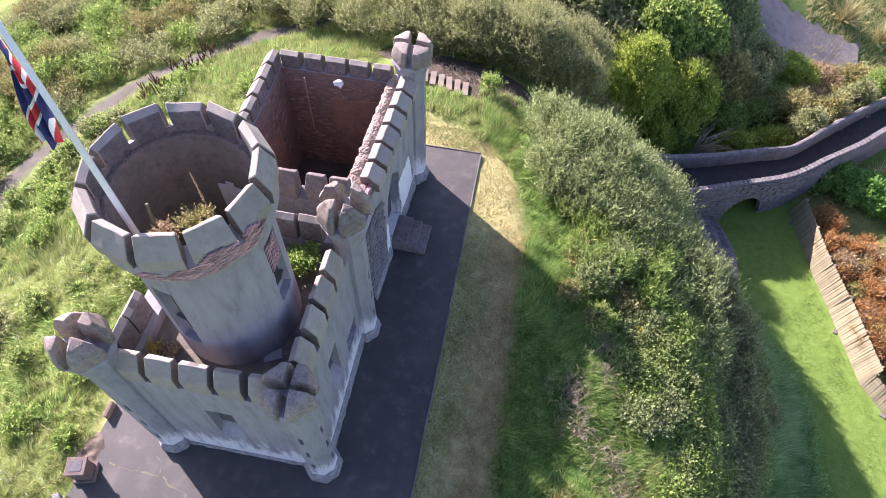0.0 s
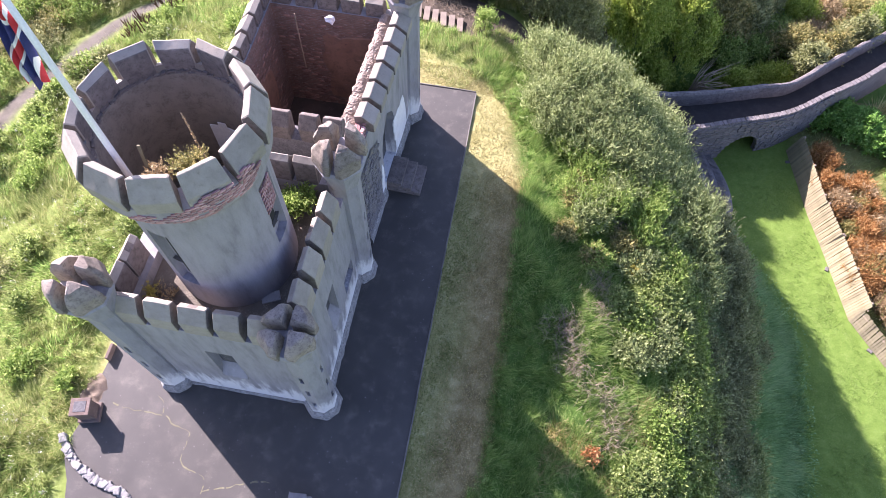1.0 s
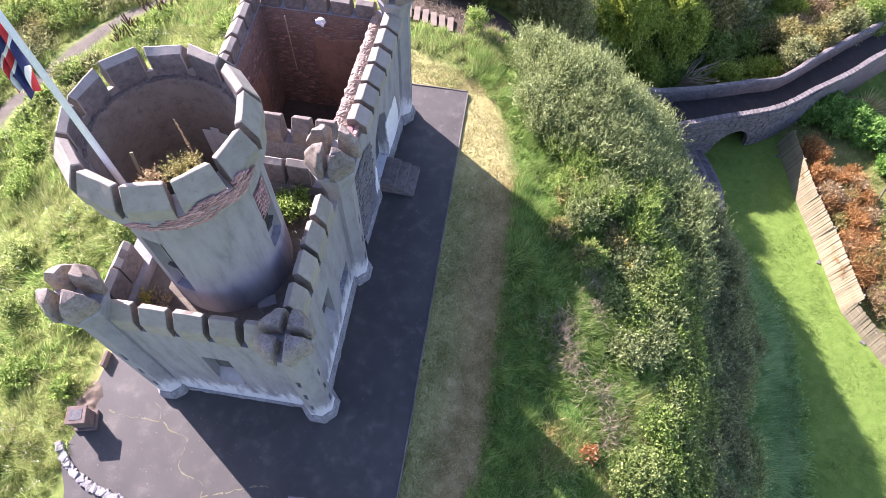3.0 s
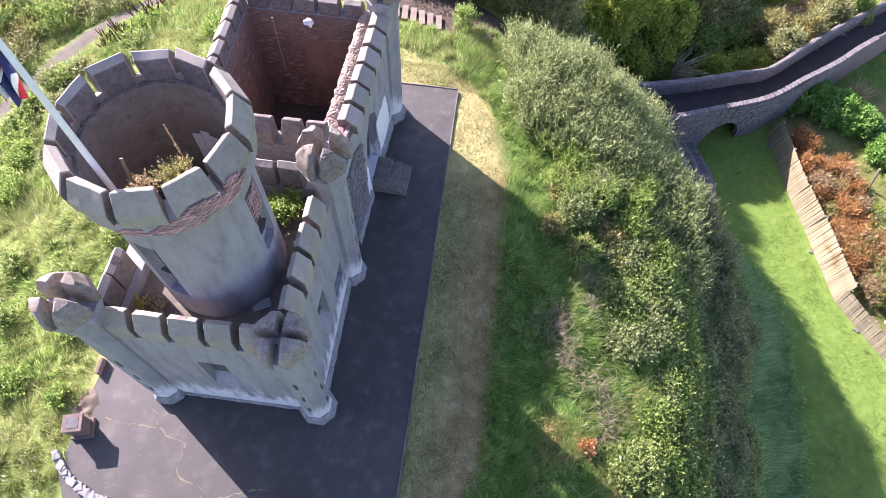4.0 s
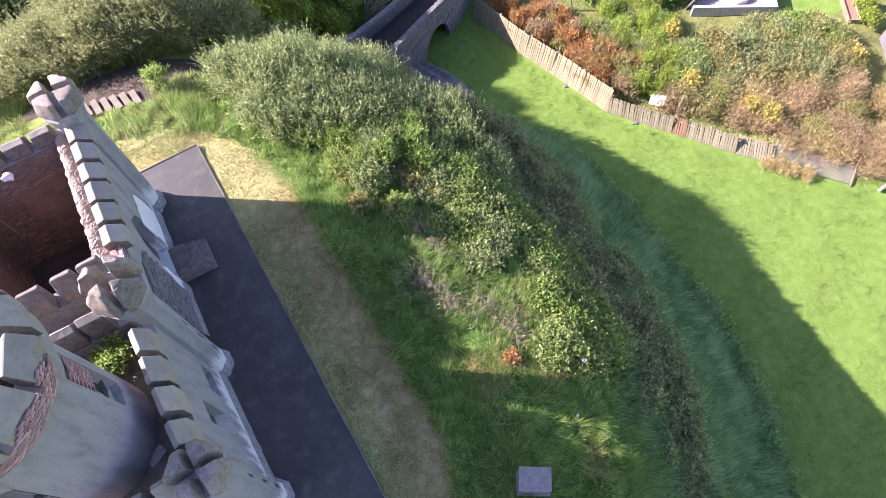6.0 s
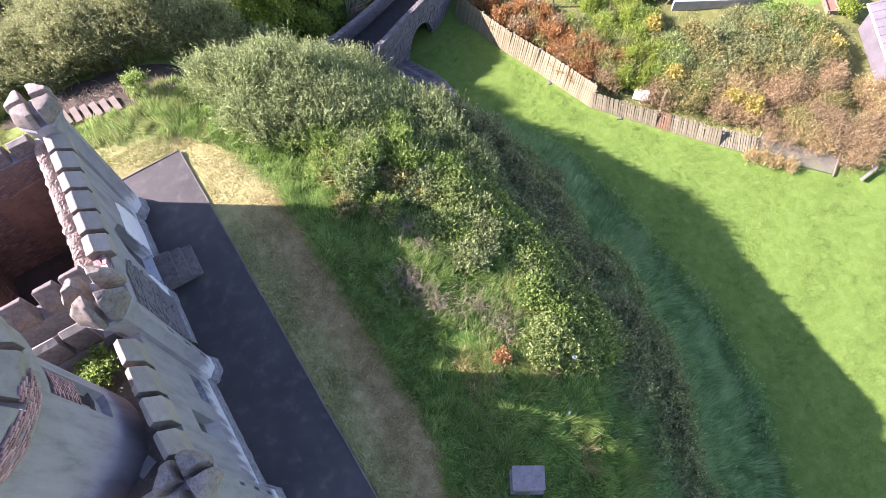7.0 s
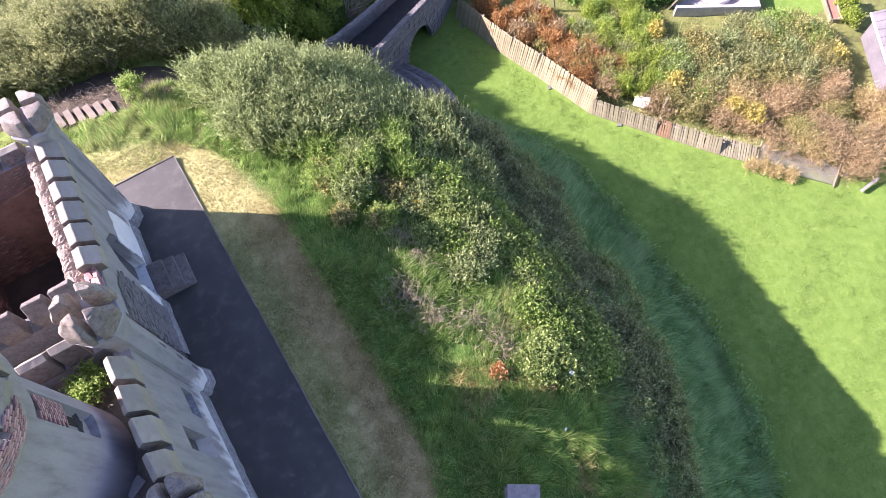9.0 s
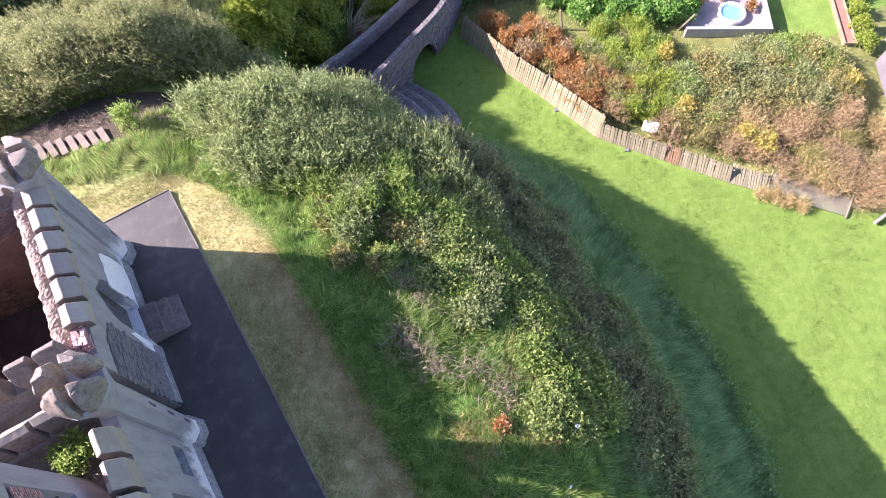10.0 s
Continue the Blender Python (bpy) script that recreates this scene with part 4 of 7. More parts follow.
# near-black tarmac: the shade over the deck is put into its colour
part("deck", bm, surf("shaded_lane", (0.018, 0.017, 0.017), (0.03, 0.028, 0.027), (0.05, 0.046, 0.042), 0.8, 40, 0.85, 0.5), bridge, "tarmac deck coloured dark for the shade on it")


def parapet(line, other, arch):
    """A parapet wall on the deck's edge that goes down to the moat, with an arch cut through it."""
    bm = bmesh.new()
    rows = []
    for i, (a, b) in enumerate(zip(line, other)):
        out = (a - b)
        out.z = 0
        out.normalize()
        foot = -10.1
        if arch and arch[0] < a.x < arch[1]:
            m = (a.x - (arch[0] + arch[1]) / 2) / ((arch[1] - arch[0]) / 2)
            foot = -10.1 + 1.75 * math.sqrt(max(0.0, 1 - m * m))
        top = a.z + 0.95 + 0.05 * noise.noise(a * 1.3)
        o, n = a + out * 0.32, a
        rows.append([bm.verts.new((o.x, o.y, foot)), bm.verts.new((o.x, o.y, (foot + top) / 2)), bm.verts.new((o.x, o.y, top - 0.12)), bm.verts.new((o.x - out.x * 0.10, o.y - out.y * 0.10, top)),
                     bm.verts.new((n.x + out.x * 0.08, n.y + out.y * 0.08, top)), bm.verts.new((n.x, n.y, top - 0.1)), bm.verts.new((n.x, n.y, foot))])
    for r, s in zip(rows, rows[1:]):
        for i in range(7):
            bm.faces.new((r[i], s[i], s[(i + 1) % 7], r[(i + 1) % 7]))
    bm.faces.new(rows[0])
    bm.faces.new(rows[-1][::-1])
    bmesh.ops.recalc_face_normals(bm, faces=list(bm.faces))
    rough_up(bm, 0.04, 1.7, 2.0)
    return bm


near_wall = part("parapet", parapet(smooth_line([tuple(v) for v in near3], 3), smooth_line([tuple(v) for v in far3], 3), ARCH), M_STONE, bridge, "rubble stone parapet with an arch")
part("parapet", parapet(smooth_line([tuple(v) for v in far3], 3), smooth_line([tuple(v) for v in near3], 3), (16.0, 18.0)), M_STONE, bridge)

# coping stones along the near parapet, one by one
COPE = []
for i in range(3):
    bm = box((-0.12, -0.15, 0), (0.12, 0.15, 0.1), 0.04)
    rough_up(bm, 0.03, 5.0, i * 3.0)
    me = bpy.data.meshes.new("coping_stone")
    bm.to_mesh(me)
    bm.free()
    me.materials.append(M_STONE)
    COPE.append(me)
line = smooth_line([tuple(v) for v in near3], 9)
run = 0.0
for a, b in zip(line, line[1:]):
    run += (b - a).length
    if run > 0.25 and 12.0 < a.x < 26:
        run = 0.0
        u = b - a
        out = Vector((u.y, -u.x, 0)).normalized()
        p = a + out * 0.15
        piece("coping_stone", random.choice(COPE), near_wall, pose(p.x, p.y, a.z + 0.91, random.uniform(-4, 4), random.uniform(-4, 4), math.degrees(math.atan2(u.y, u.x)) + random.uniform(-5, 5)))

# squared stones of the outer face, course by course, and the ring of the arch
BLOCK = []
for i in range(4):
    bm = box((-0.15 - 0.03 * i, -0.035, -0.085), (0.15 + 0.03 * i, 0.035, 0.085), 0.02)
    rough_up(bm, 0.022, 6.0, i * 5.0)
    me = bpy.data.meshes.new("stone")
    bm.to_mesh(me)
    bm.free()
    me.materials.append(M_STONE)
    BLOCK.append(me)
mid_x = (ARCH[0] + ARCH[1]) / 2
half = (ARCH[1] - ARCH[0]) / 2
for row in range(15):
    run = 0.2 * (row % 2)
    for a, b in zip(line, line[1:]):
        run += (b - a).length
        if run < 0.40 or not 13.6 < a.x < 21.6:
            continue
        run = random.uniform(-0.05, 0.05)
        u = (b - a).normalized()
        out = Vector((u.y, -u.x, 0)).normalized()
        z = -9.85 + 0.19 * row + random.uniform(-0.02, 0.02)
        m = (a.x - mid_x) / half
        if abs(m) < 1.12 and z < -9.95 + 1.9 * math.sqrt(max(0.0, 1 - (m / 1.12) ** 2)) or z > a.z + 0.86:
            continue
        p = a + out * (0.325 + random.uniform(-0.01, 0.012))
        piece("stone", random.choice(BLOCK), near_wall, pose(p.x, p.y, z, random.uniform(-3, 3), random.uniform(-3, 3), math.degrees(math.atan2(u.y, u.x)) + random.uniform(-3, 3)))
VOUSSOIR = bpy.data.meshes.new("arch_stone")
bm = box((-0.075, -0.05, 0), (0.075, 0.05, 0.3), 0.015)
rough_up(bm, 0.02, 6.0, 2.0)
bm.to_mesh(VOUSSOIR)
bm.free()
VOUSSOIR.materials.append(M_STONE)
wu = (Vector((19.0, 21.65)) - Vector((16.2, 20.5))).normalized()
for i in range(15):
    q = math.pi * (i + 0.5) / 15
    x, z = mid_x - half * math.cos(q), -10.1 + 1.75 * math.sin(q)
    y = 20.5 + (x - 16.2) * wu.y / wu.x
    tilt = math.degrees(math.atan2(-math.cos(q) * half, 1.75 * math.sin(q) * half / 1.75))
    piece("arch_stone", VOUSSOIR, near_wall, pose(x + wu.y * 0.33, y - wu.x * 0.33, z, 0, 0, math.degrees(math.atan2(wu.y, wu.x))) @ pose(0, 0, 0, 0, tilt, 0))

# stone apron on the foot of the mound below the bridge
apron = thing("stone_apron", (0, 0, 0), "curved apron of grey stones at the foot of the bridge", "stonework")
bed = []
SETT = []
for i in range(3):
    bm = box((-0.21, -0.14, -0.06), (0.21, 0.14, 0.06), 0.03)
    rough_up(bm, 0.03, 6.0, i * 2.0)
    me = bpy.data.meshes.new("stone")
    bm.to_mesh(me)
    bm.free()
    me.materials.append(M_STONE)
    SETT.append(me)
bm = bmesh.new()
prev = None
for i in range(25):
    t = i / 24
    base = Vector((16.0 + 1.15 * math.sin(t * 2.0), 20.3 - 4.3 * t, -10.02))
    top = base + Vector((-2.6 - 0.5 * t, -0.35, 1.6))
    cur = (bm.verts.new(base), bm.verts.new(top))
    if prev:
        bm.faces.new((prev[0], cur[0], cur[1], prev[1]))
    prev = cur
    for j in range(7):
        p = base.lerp(top, (j + 0.5) / 7)
        bed.append((p, t))
bmesh.ops.recalc_face_normals(bm, faces=list(bm.faces))
part("bed", bm, M_STONE, apron)
for i, (p, t) in enumerate(bed):
    if i % 2 == (i // 7) % 2:
        continue
    piece("stone", SETT[i % 3], apron, pose(p.x + 0.03, p.y, p.z + 0.04, random.uniform(-5, 5), 44 + random.uniform(-6, 6), 90 - 40 * t + random.uniform(-8, 8)) @ pose(0, 0, 0, 0, 0, 90))


# ---- timber fence along the far side of the moat ----
fence = thing("fence", (0, 0, 0), "leaning board fence of weathered upright timber slats", "fence")
M_RUSTBOARD = surf("brown_fence_board", (0.16, 0.095, 0.05), (0.24, 0.15, 0.085), (0.10, 0.062, 0.036), 1.6, 30, 0.85, 0.5, 0.008, 0.58, 0.2)
SLAT = []
for i, (tall, mat) in enumerate(((1.42, M_SLAT), (1.44, M_SLAT), (0.96, M_PLANK), (0.99, M_PLANK), (0.97, M_RUSTBOARD))):
    bm = box((-0.056, -0.011, 0), (0.056, 0.011, tall))
    me = bpy.data.meshes.new("slat")
    bm.to_mesh(me)
    bm.free()
    me.materials.append(mat)
    SLAT.append(me)
POST = bpy.data.meshes.new("post")
bm = box((-0.05, -0.05, 0), (0.05, 0.05, 1.44), 0.008)
bm.to_mesh(POST)
bm.free()
POST.materials.append(M_WOOD)
LOW_POST = bpy.data.meshes.new("post")
bm = box((-0.05, -0.05, 0), (0.05, 0.05, 1.0), 0.008)
bm.to_mesh(LOW_POST)
bm.free()
LOW_POST.materials.append(M_WOOD)
lean = (14, 18, 21, 22, 30, 52)
rack = (0, -2, -4, -10, -12, -16)
reach = (1.0, 1.0, 1.0, 1.0, 1.0, 0.62)
for s, (a, b) in enumerate(zip(FENCE[:6], FENCE[1:7])):
    a, b = Vector((*a, -9.98)), Vector((*b, -9.98))
    b = a.lerp(b, reach[s])
    u, w = (b - a).normalized(), (b - a).length
    turn = math.degrees(math.atan2(u.y, u.x))
    k = int(w / 0.128)
    for i in range(k):
        p = a + u * (w * (i + 0.5) / k)
        kind = i % 2 if s < 3 else 4 if s == 4 and i < 6 else 2 + i % 2
        piece("slat", SLAT[kind], fence, pose(p.x, p.y, p.z, 0, 0, turn) @ pose(0, 0, 0, -lean[s] + random.uniform(-1, 1) * (1 + s // 3), rack[s] + random.uniform(-1, 1) * (1 + s // 3), random.uniform(-2, 2)))
    for i in range(int(w / 1.9) + 1):
        p = a + u * min(w, i * 1.9 + 0.1)
        piece("post", POST if s < 3 else LOW_POST, fence, pose(p.x, p.y, p.z, 0, 0, turn) @ pose(0, 0.07, 0, -lean[s], rack[s], 0))
    for h in (0.35, 1.1) if s < 3 else (0.25, 0.75):
        bm = box((0.02, 0.014, h - 0.04), (w - 0.02, 0.05, h + 0.04), 0.006)
        ob = part("rail", bm, M_WOOD, fence)
        ob.matrix_basis = pose(a.x, a.y, a.z, 0, 0, turn) @ pose(0, 0, 0, -lean[s], 0, 0)

# stone footing under the fence
footing = thing("stone_footing", (0, 0, 0), "row of rough stones under the timber fence", "stones")
for s in range(4):
    a, b = Vector((*FENCE[s], -9.98)), Vector((*FENCE[s + 1], -9.98))
    for i in range(int((b - a).length / 3.2)):
        p = a.lerp(b, (i + random.uniform(0.2, 0.8)) * 3.2 / (b - a).length)
        piece("stone", SETT[i % 3], footing, pose(p.x - 0.1, p.y - 0.04, p.z - 0.02, 0, 0, random.uniform(0, 180)) @ Matrix.Scale(0.6, 4))

# sagging wire mesh beyond the timber
wire = thing("wire_fence", (0, 0, 0), "sagging rusty wire mesh fence on leaning posts", "fence")
a, b = Vector((28.0, 3.75, -9.9)), Vector((30.45, 0.5, -9.9))
u = (b - a).normalized()
out = Vector((u.y, -u.x, 0))
bm = bmesh.new()
up = (Vector((0, 0, 0.45)) - out * 1.0)
for k in range(2):
    for i in range(-8, 46):
        run = []
        for j in range(9):
            t = (i + (j if k else 8 - j) * 0.95) / 45
            if 0 <= t <= 1:
                run.append(a.lerp(b, t) + up * (j / 8) * (0.92 + 0.1 * math.sin(t * 19)) + Vector((0, 0, 0.05 * math.sin(t * 23 + j))))
        if len(run) > 1:
            tube(bm, run, [0.009] * len(run), 3)
for j in (0, 4, 8):
    run = [a.lerp(b, t / 22) + up * (j / 8) * (0.92 + 0.1 * math.sin(t / 22 * 19)) for t in range(23)]
    tube(bm, run, [0.014] * 23, 3)
M_WIRE = surf("galvanised_wire", (0.22, 0.20, 0.18), (0.33, 0.305, 0.28), (0.17, 0.12, 0.09), 4, 30, 0.6, 0.1, metal=0.2)
part("mesh", bm, M_WIRE, wire)
for i in range(2):
    p = a + (b - a) * i
    bm = bmesh.new()
    tube(bm, [p - up * 0.1, p + up * 1.15], [0.045, 0.04], 7)
    part("post", bm, M_WOOD, wire)
fallen = thing("fallen_post", (31.9, -0.5, -9.8), "pale weathered post lying fallen in the scrub", "post")
part("beam", box((-0.6, -0.07, -0.07), (0.6, 0.07, 0.07), 0.012, pose(0, 0, 0, 8, -3, 3)), M_CONCRETE, fallen)


# ---- vegetation ----
def bush_mesh(rx, ry, h, sprays, per, size, width, up=0.5, reach=0.45, lobes=7, low=-0.15, tight=0.2, along=0.7):
    """Corners of the leaves of a bush round the origin, on many uneven lobes under a dome."""
    lobes = int(lobes * 4.6)
    rho, ang = np.sqrt(rng.uniform(0, 1, lobes)) * 0.86, rng.uniform(0, 2 * np.pi, lobes)
    rad = rng.uniform(tight * 0.8, tight * 0.8 + 0.15, lobes)
    dome = h * np.maximum(0.25, 1 - 0.62 * rho ** 2) * rng.uniform(0.80, 1.04, lobes)
    rz = np.minimum(dome * 0.6, rad * 0.5 * (rx + ry))
    pick = rng.choice(lobes, sprays, p=(rad ** 2) / (rad ** 2).sum())
    v = unit(rng.normal(size=(sprays, 3)))
    v[:, 2] = np.where(v[:, 2] < low, -v[:, 2], v[:, 2])
    deep = rng.uniform(0, 1, (sprays, 1)) < 0.18
    f = np.where(deep, rng.uniform(0.1, 0.7, (sprays, 1)), rng.uniform(0.82, 1.0, (sprays, 1)))
    c3 = np.stack([rho * np.cos(ang) * rx, rho * np.sin(ang) * ry, dome - rz], 1)
    s3 = np.stack([rad * rx, rad * ry, rz], 1)
    o = c3[pick] + v * s3[pick] * f
    drop = rng.uniform(0, 1, (sprays, 1)) < 0.12
    o[:, 2:] = np.where(drop, o[:, 2:] * rng.uniform(0.1, 0.8, (sprays, 1)), o[:, 2:])
    o[:, 2] = np.maximum(o[:, 2], 0.05)
    way = unit(v * 0.7 + np.array([0, 0, up]) + rng.normal(size=(sprays, 3)) * 0.35)
    le = reach * rng.uniform(0.5, 1.25, (sprays, 1))
    t = np.linspace(0.1, 1.0, per)
    pts = (o[:, None] + way[:, None] * le[:, None] * t[None, :, None]).reshape(-1, 3)
    ways = unit(np.repeat(way, per, 0) * along + rng.normal(size=(sprays * per, 3)) * 0.75)
    big = np.repeat(np.where(deep, 1.7, 1.0), per, 0)
    return leaves(pts, ways, size * big, width * big), c3


def bush(name, label, category, x, y, rx, ry, h, sprays, leaf, size=0.09, width=0.045, per=7, group="", dz=0.0, **kw):
    z = float(ground_z(x, y)) + dz
    if x > float(fence_x(y)) and y < 26 and x > 15:
        z += 0.2
    root = thing(name, (x, y, z), label, category, group)
    corners, cs = bush_mesh(rx, ry, h, int(sprays * 0.72), per, size, width, **kw)
    # keep the leaves above the slope under the bush
    gz = ground_z(corners[:, 0] + x, corners[:, 1] + y) - z
    corners[:, 2] += gz * np.clip(1 - corners[:, 2] / (h * 1.4), 0.25, 1)
    ob = new("crown", cloud_mesh("crown", corners, 3, leaf))
    ob.parent = root
    bm = bmesh.new()
    for c in cs[rng.permutation(len(cs))[:5]]:
        foot = Vector((rng.uniform(-0.25, 0.25), rng.uniform(-0.25, 0.25), -0.15))
        g = float(ground_z(x + c[0], y + c[1])) - z
        tip = Vector((c[0] * 0.9, c[1] * 0.9, max(0.2, c[2] * 0.95 + g * 0.4)))
        mid = foot.lerp(tip, 0.5) + Vector((rng.uniform(-0.15, 0.15), rng.uniform(-0.15, 0.15), 0.12))
        tube(bm, [foot, mid, tip], [0.02 + 0.018 * h, 0.012 + 0.011 * h, 0.008], 6)
    part("stem", bm, M_BARK, root)
    return root


# big willow scrub on the brow
for x, y, rx, ry, h, n in ((6.5, 14.5, 1.9, 1.7, 1.9, 3000), (8.5, 12.6, 2.0, 1.7, 1.4, 3400), (8.3, 15.3, 2.0, 1.8, 3.2, 3600), (10.2, 13.9, 1.9, 1.8, 1.9, 3200), (6.5, 12.4, 1.4, 1.2, 1.1, 1700), (10.8, 15.9, 2.0, 2.0, 2.6, 3400), (5.4, 16.2, 1.3, 1.2, 1.7, 1500), (11.9, 14.6, 1.4, 1.5, 1.6, 1900), (10.2, 11.7, 1.3, 1.2, 0.9, 1500), (7.4, 13.5, 1.4, 1.3, 1.6, 1900), (9.3, 14.3, 1.4, 1.3, 2.0, 2000), (7.2, 15.9, 1.3, 1.2, 2.3, 1500), (9.5, 12.9, 1.2, 1.1, 1.3, 1500), (9.6, 16.2, 1.3, 1.2, 2.6, 1600), (5.6, 13.3, 1.0, 0.9, 1.1, 900), (8.9, 11.4, 1.3, 1.1, 0.8, 1300), (7.6, 11.5, 0.9, 0.8, 0.9, 700), (11.4, 12.8, 1.3, 1.2, 1.1, 1400), (12.2, 16.4, 1.1, 1.1, 1.5, 1000), (6.2, 15.6, 1.0, 1.0, 1.9, 900), (8.4, 14.0, 1.1, 1.0, 1.9, 1300)):
    bush("willow_bush", "grey-green willow bush on the brow of the mound", "bush", x, y, rx, ry, h, n, L_WILLOW, 0.13, 0.034, 9, "willows on the brow", up=1.5, reach=0.9, lobes=8, tight=0.15, along=1.2)
bush("thorn_bush", "dense olive thorn bush on the steep bank", "bush", 10.9, 10.4, 2.7, 3.1, 0.9, 7500, L_WILLOW, 0.11, 0.034, 8, up=1.2, reach=0.5, lobes=10, along=1.1)
bush("thorn_bush", "dense olive thorn bush on the steep bank", "bush", 13.2, 11.9, 2.0, 2.4, 1.1, 4600, L_SCRUB, 0.11, 0.036, 8, up=1.2, reach=0.55, lobes=8, along=1.1)
for x, y, r in ((14.0, 9.5, 1.5), (14.2, 7.4, 1.3), (14.8, 5.4, 1.1), (12.3, 8.2, 1.4), (15.2, 11.2, 1.2)):
    bush("thorn_bush", "dense olive thorn bush on the steep bank", "bush", x, y, r, r * 1.1, 0.8, int(1700 * r), L_SCRUB if x > 13 else L_WILLOW, 0.11, 0.034, 8, up=1.2, reach=0.5, lobes=7, along=1.1)
for i in range(26):
    t = i / 25
    x, y = 10.5 + 1.5 * math.sin(t * 2.6) + rng.uniform(-0.8, 0.8), 7.4 - 8.6 * t + rng.uniform(-0.5, 0.5)
    r = rng.uniform(0.65, 1.15)
    bush("bramble", "bramble thicket with pale green leaves on the brow", "bramble", x, y, r, r * 1.15, rng.uniform(0.35, 0.55) + 0.02 * y, int(1900 * r * r) + 250, L_BRAMBLE if i % 4 else L_GREEN, 0.085, 0.052, 6, "brambles on the brow", up=0.55, reach=0.3, lobes=6)
for i in range(34):
    x, y = rng.uniform(9.0, 12.3), rng.uniform(-1.4, 8.2)
    if x < 9.2 + 0.5 * math.sin(y * 1.1) + (0.9 if 0.5 < y < 4 else 0):
        continue
    r = rng.uniform(0.5, 0.95)
    bush("bramble", "low bramble with small yellow-green leaves on the brow", "bramble", x, y, r, r, rng.uniform(0.3, 0.5) + 0.02 * y, int(1300 * r * r) + 250, (L_BRAMBLE, L_GREEN, L_BRAMBLE, L_WILLOW)[i % 4], 0.085, 0.05, 6, "brambles on the brow", up=0.9, reach=0.34, lobes=7)
for i in range(22):
    x, y = rng.uniform(6.9, 10.4), rng.uniform(8.2, 11.8)
    if x + 0.5 * y < 12.2:
        continue
    r = rng.uniform(0.5, 0.95)
    bush("willow_shoots", "young grey-green willow shoots at the thicket's edge", "bush", x, y, r, r, rng.uniform(0.4, 0.75), int(1100 * r), (L_WILLOW, L_GREEN)[i % 2], 0.12, 0.03, 9, "willow shoots", up=1.7, reach=0.6, lobes=6, along=1.3)
for i in range(44):
    t = i / 43
    y = 10.5 - 15.5 * t + rng.uniform(-0.6, 0.6)
    far = np.interp(y, [-5, -4, -0.5, 3, 7, 10], [12.6, 13.6, 15.4, 16.5, 16.6, 16.2])
    x = rng.uniform(12.4, max(12.6, far))
    r = rng.uniform(0.7, 1.2)
    bush("scrub", "dark tangled scrub on the shaded bank", "scrub", x, y, r, r * 1.3, rng.uniform(0.4, 0.75), int(950 * r * r) + 200, (L_SCRUB, L_WILLOW, L_SCRUB)[i % 3], 0.095, 0.04, 6, "scrub on the bank", up=0.5, reach=0.36, lobes=6)
for i in range(12):
    x, y, r = rng.uniform(6.6, 9.6), rng.uniform(7.0, 11.0) - 0.2, rng.uniform(0.35, 0.7)
    bush("low_scrub", "low tangled weeds at the willow's foot", "scrub", x, y, r, r, 0.5, int(900 * r), (L_GREEN, L_OLIVE)[i % 2], 0.09, 0.045, 6, "weeds at the willow's foot", up=0.6, reach=0.3, lobes=5)

for i in range(34):
    y = 9.5 - 11.5 * i / 33 + rng.uniform(-0.3, 0.3)
    x = 11.2 + 0.9 * math.sin((y + 9) * 0.17) + rng.uniform(-0.7, 0.7)
    r = rng.uniform(0.25, 0.5)
    bush("bramble_shoots", "tall arching bramble shoots on the crest of the bank", "bramble", x, y, r, r, rng.uniform(0.4, 0.8) if y > 2.5 else rng.uniform(0.2, 0.4), int(260 * r) + 60, (L_BRAMBLE, L_GREEN, L_WILLOW)[i % 3], 0.10, 0.05, 8, "shoots on the crest", up=1.8, reach=0.5, lobes=3, along=1.0)
snag = thing("dead_branches", (14.3, 23.3, -9.9), "pale bare dead branches leaning out beside the bridge", "dead branches")
for i in range(26):
    a = rng.uniform(-0.9, 1.1)
    p0 = Vector((rng.uniform(-0.3, 0.3), rng.uniform(-0.3, 0.3), 0))
    p1 = p0 + Vector((0.4 * math.cos(a), 0.4 * math.sin(a), rng.uniform(1.8, 2.8)))
    p2 = p1 + Vector((math.cos(a), math.sin(a), rng.uniform(0.2, 0.8))) * rng.uniform(0.7, 1.5)
    bm = bmesh.new()
    tube(bm, [p0, p1, p2], [0.035, 0.022, 0.008], 5)
    part("branch", bm, M_DEAD, snag)

# dead bramble stems and a rusty fern patch in the grass
def tangle(name, label, x, y, r, h, count, mat):
    z = float(ground_z(x, y))
    root = thing(name, (x, y, z), label, "brambles", "dead brambles in the grass")
    bm = bmesh.new()
    for _ in range(count):
        a, s = rng.uniform(0, 6.28), rng.uniform(0, r)
        p = Vector((s * math.cos(a), s * math.sin(a), 0))
        d = Vector((rng.uniform(-1, 1), rng.uniform(-1, 1), 0)) * 0.45
        g = lambda q: float(ground_z(x + q.x, y + q.y)) - z
        q1, q2 = p + d * 0.5, p + d
        tube(bm, [(p.x, p.y, g(p)), (q1.x, q1.y, g(q1) + h * rng.uniform(0.5, 1)), (q2.x, q2.y, g(q2) + h * rng.uniform(0.2, 0.9))], [0.008, 0.007, 0.004], 4)
    part("tangle", bm, mat, root)


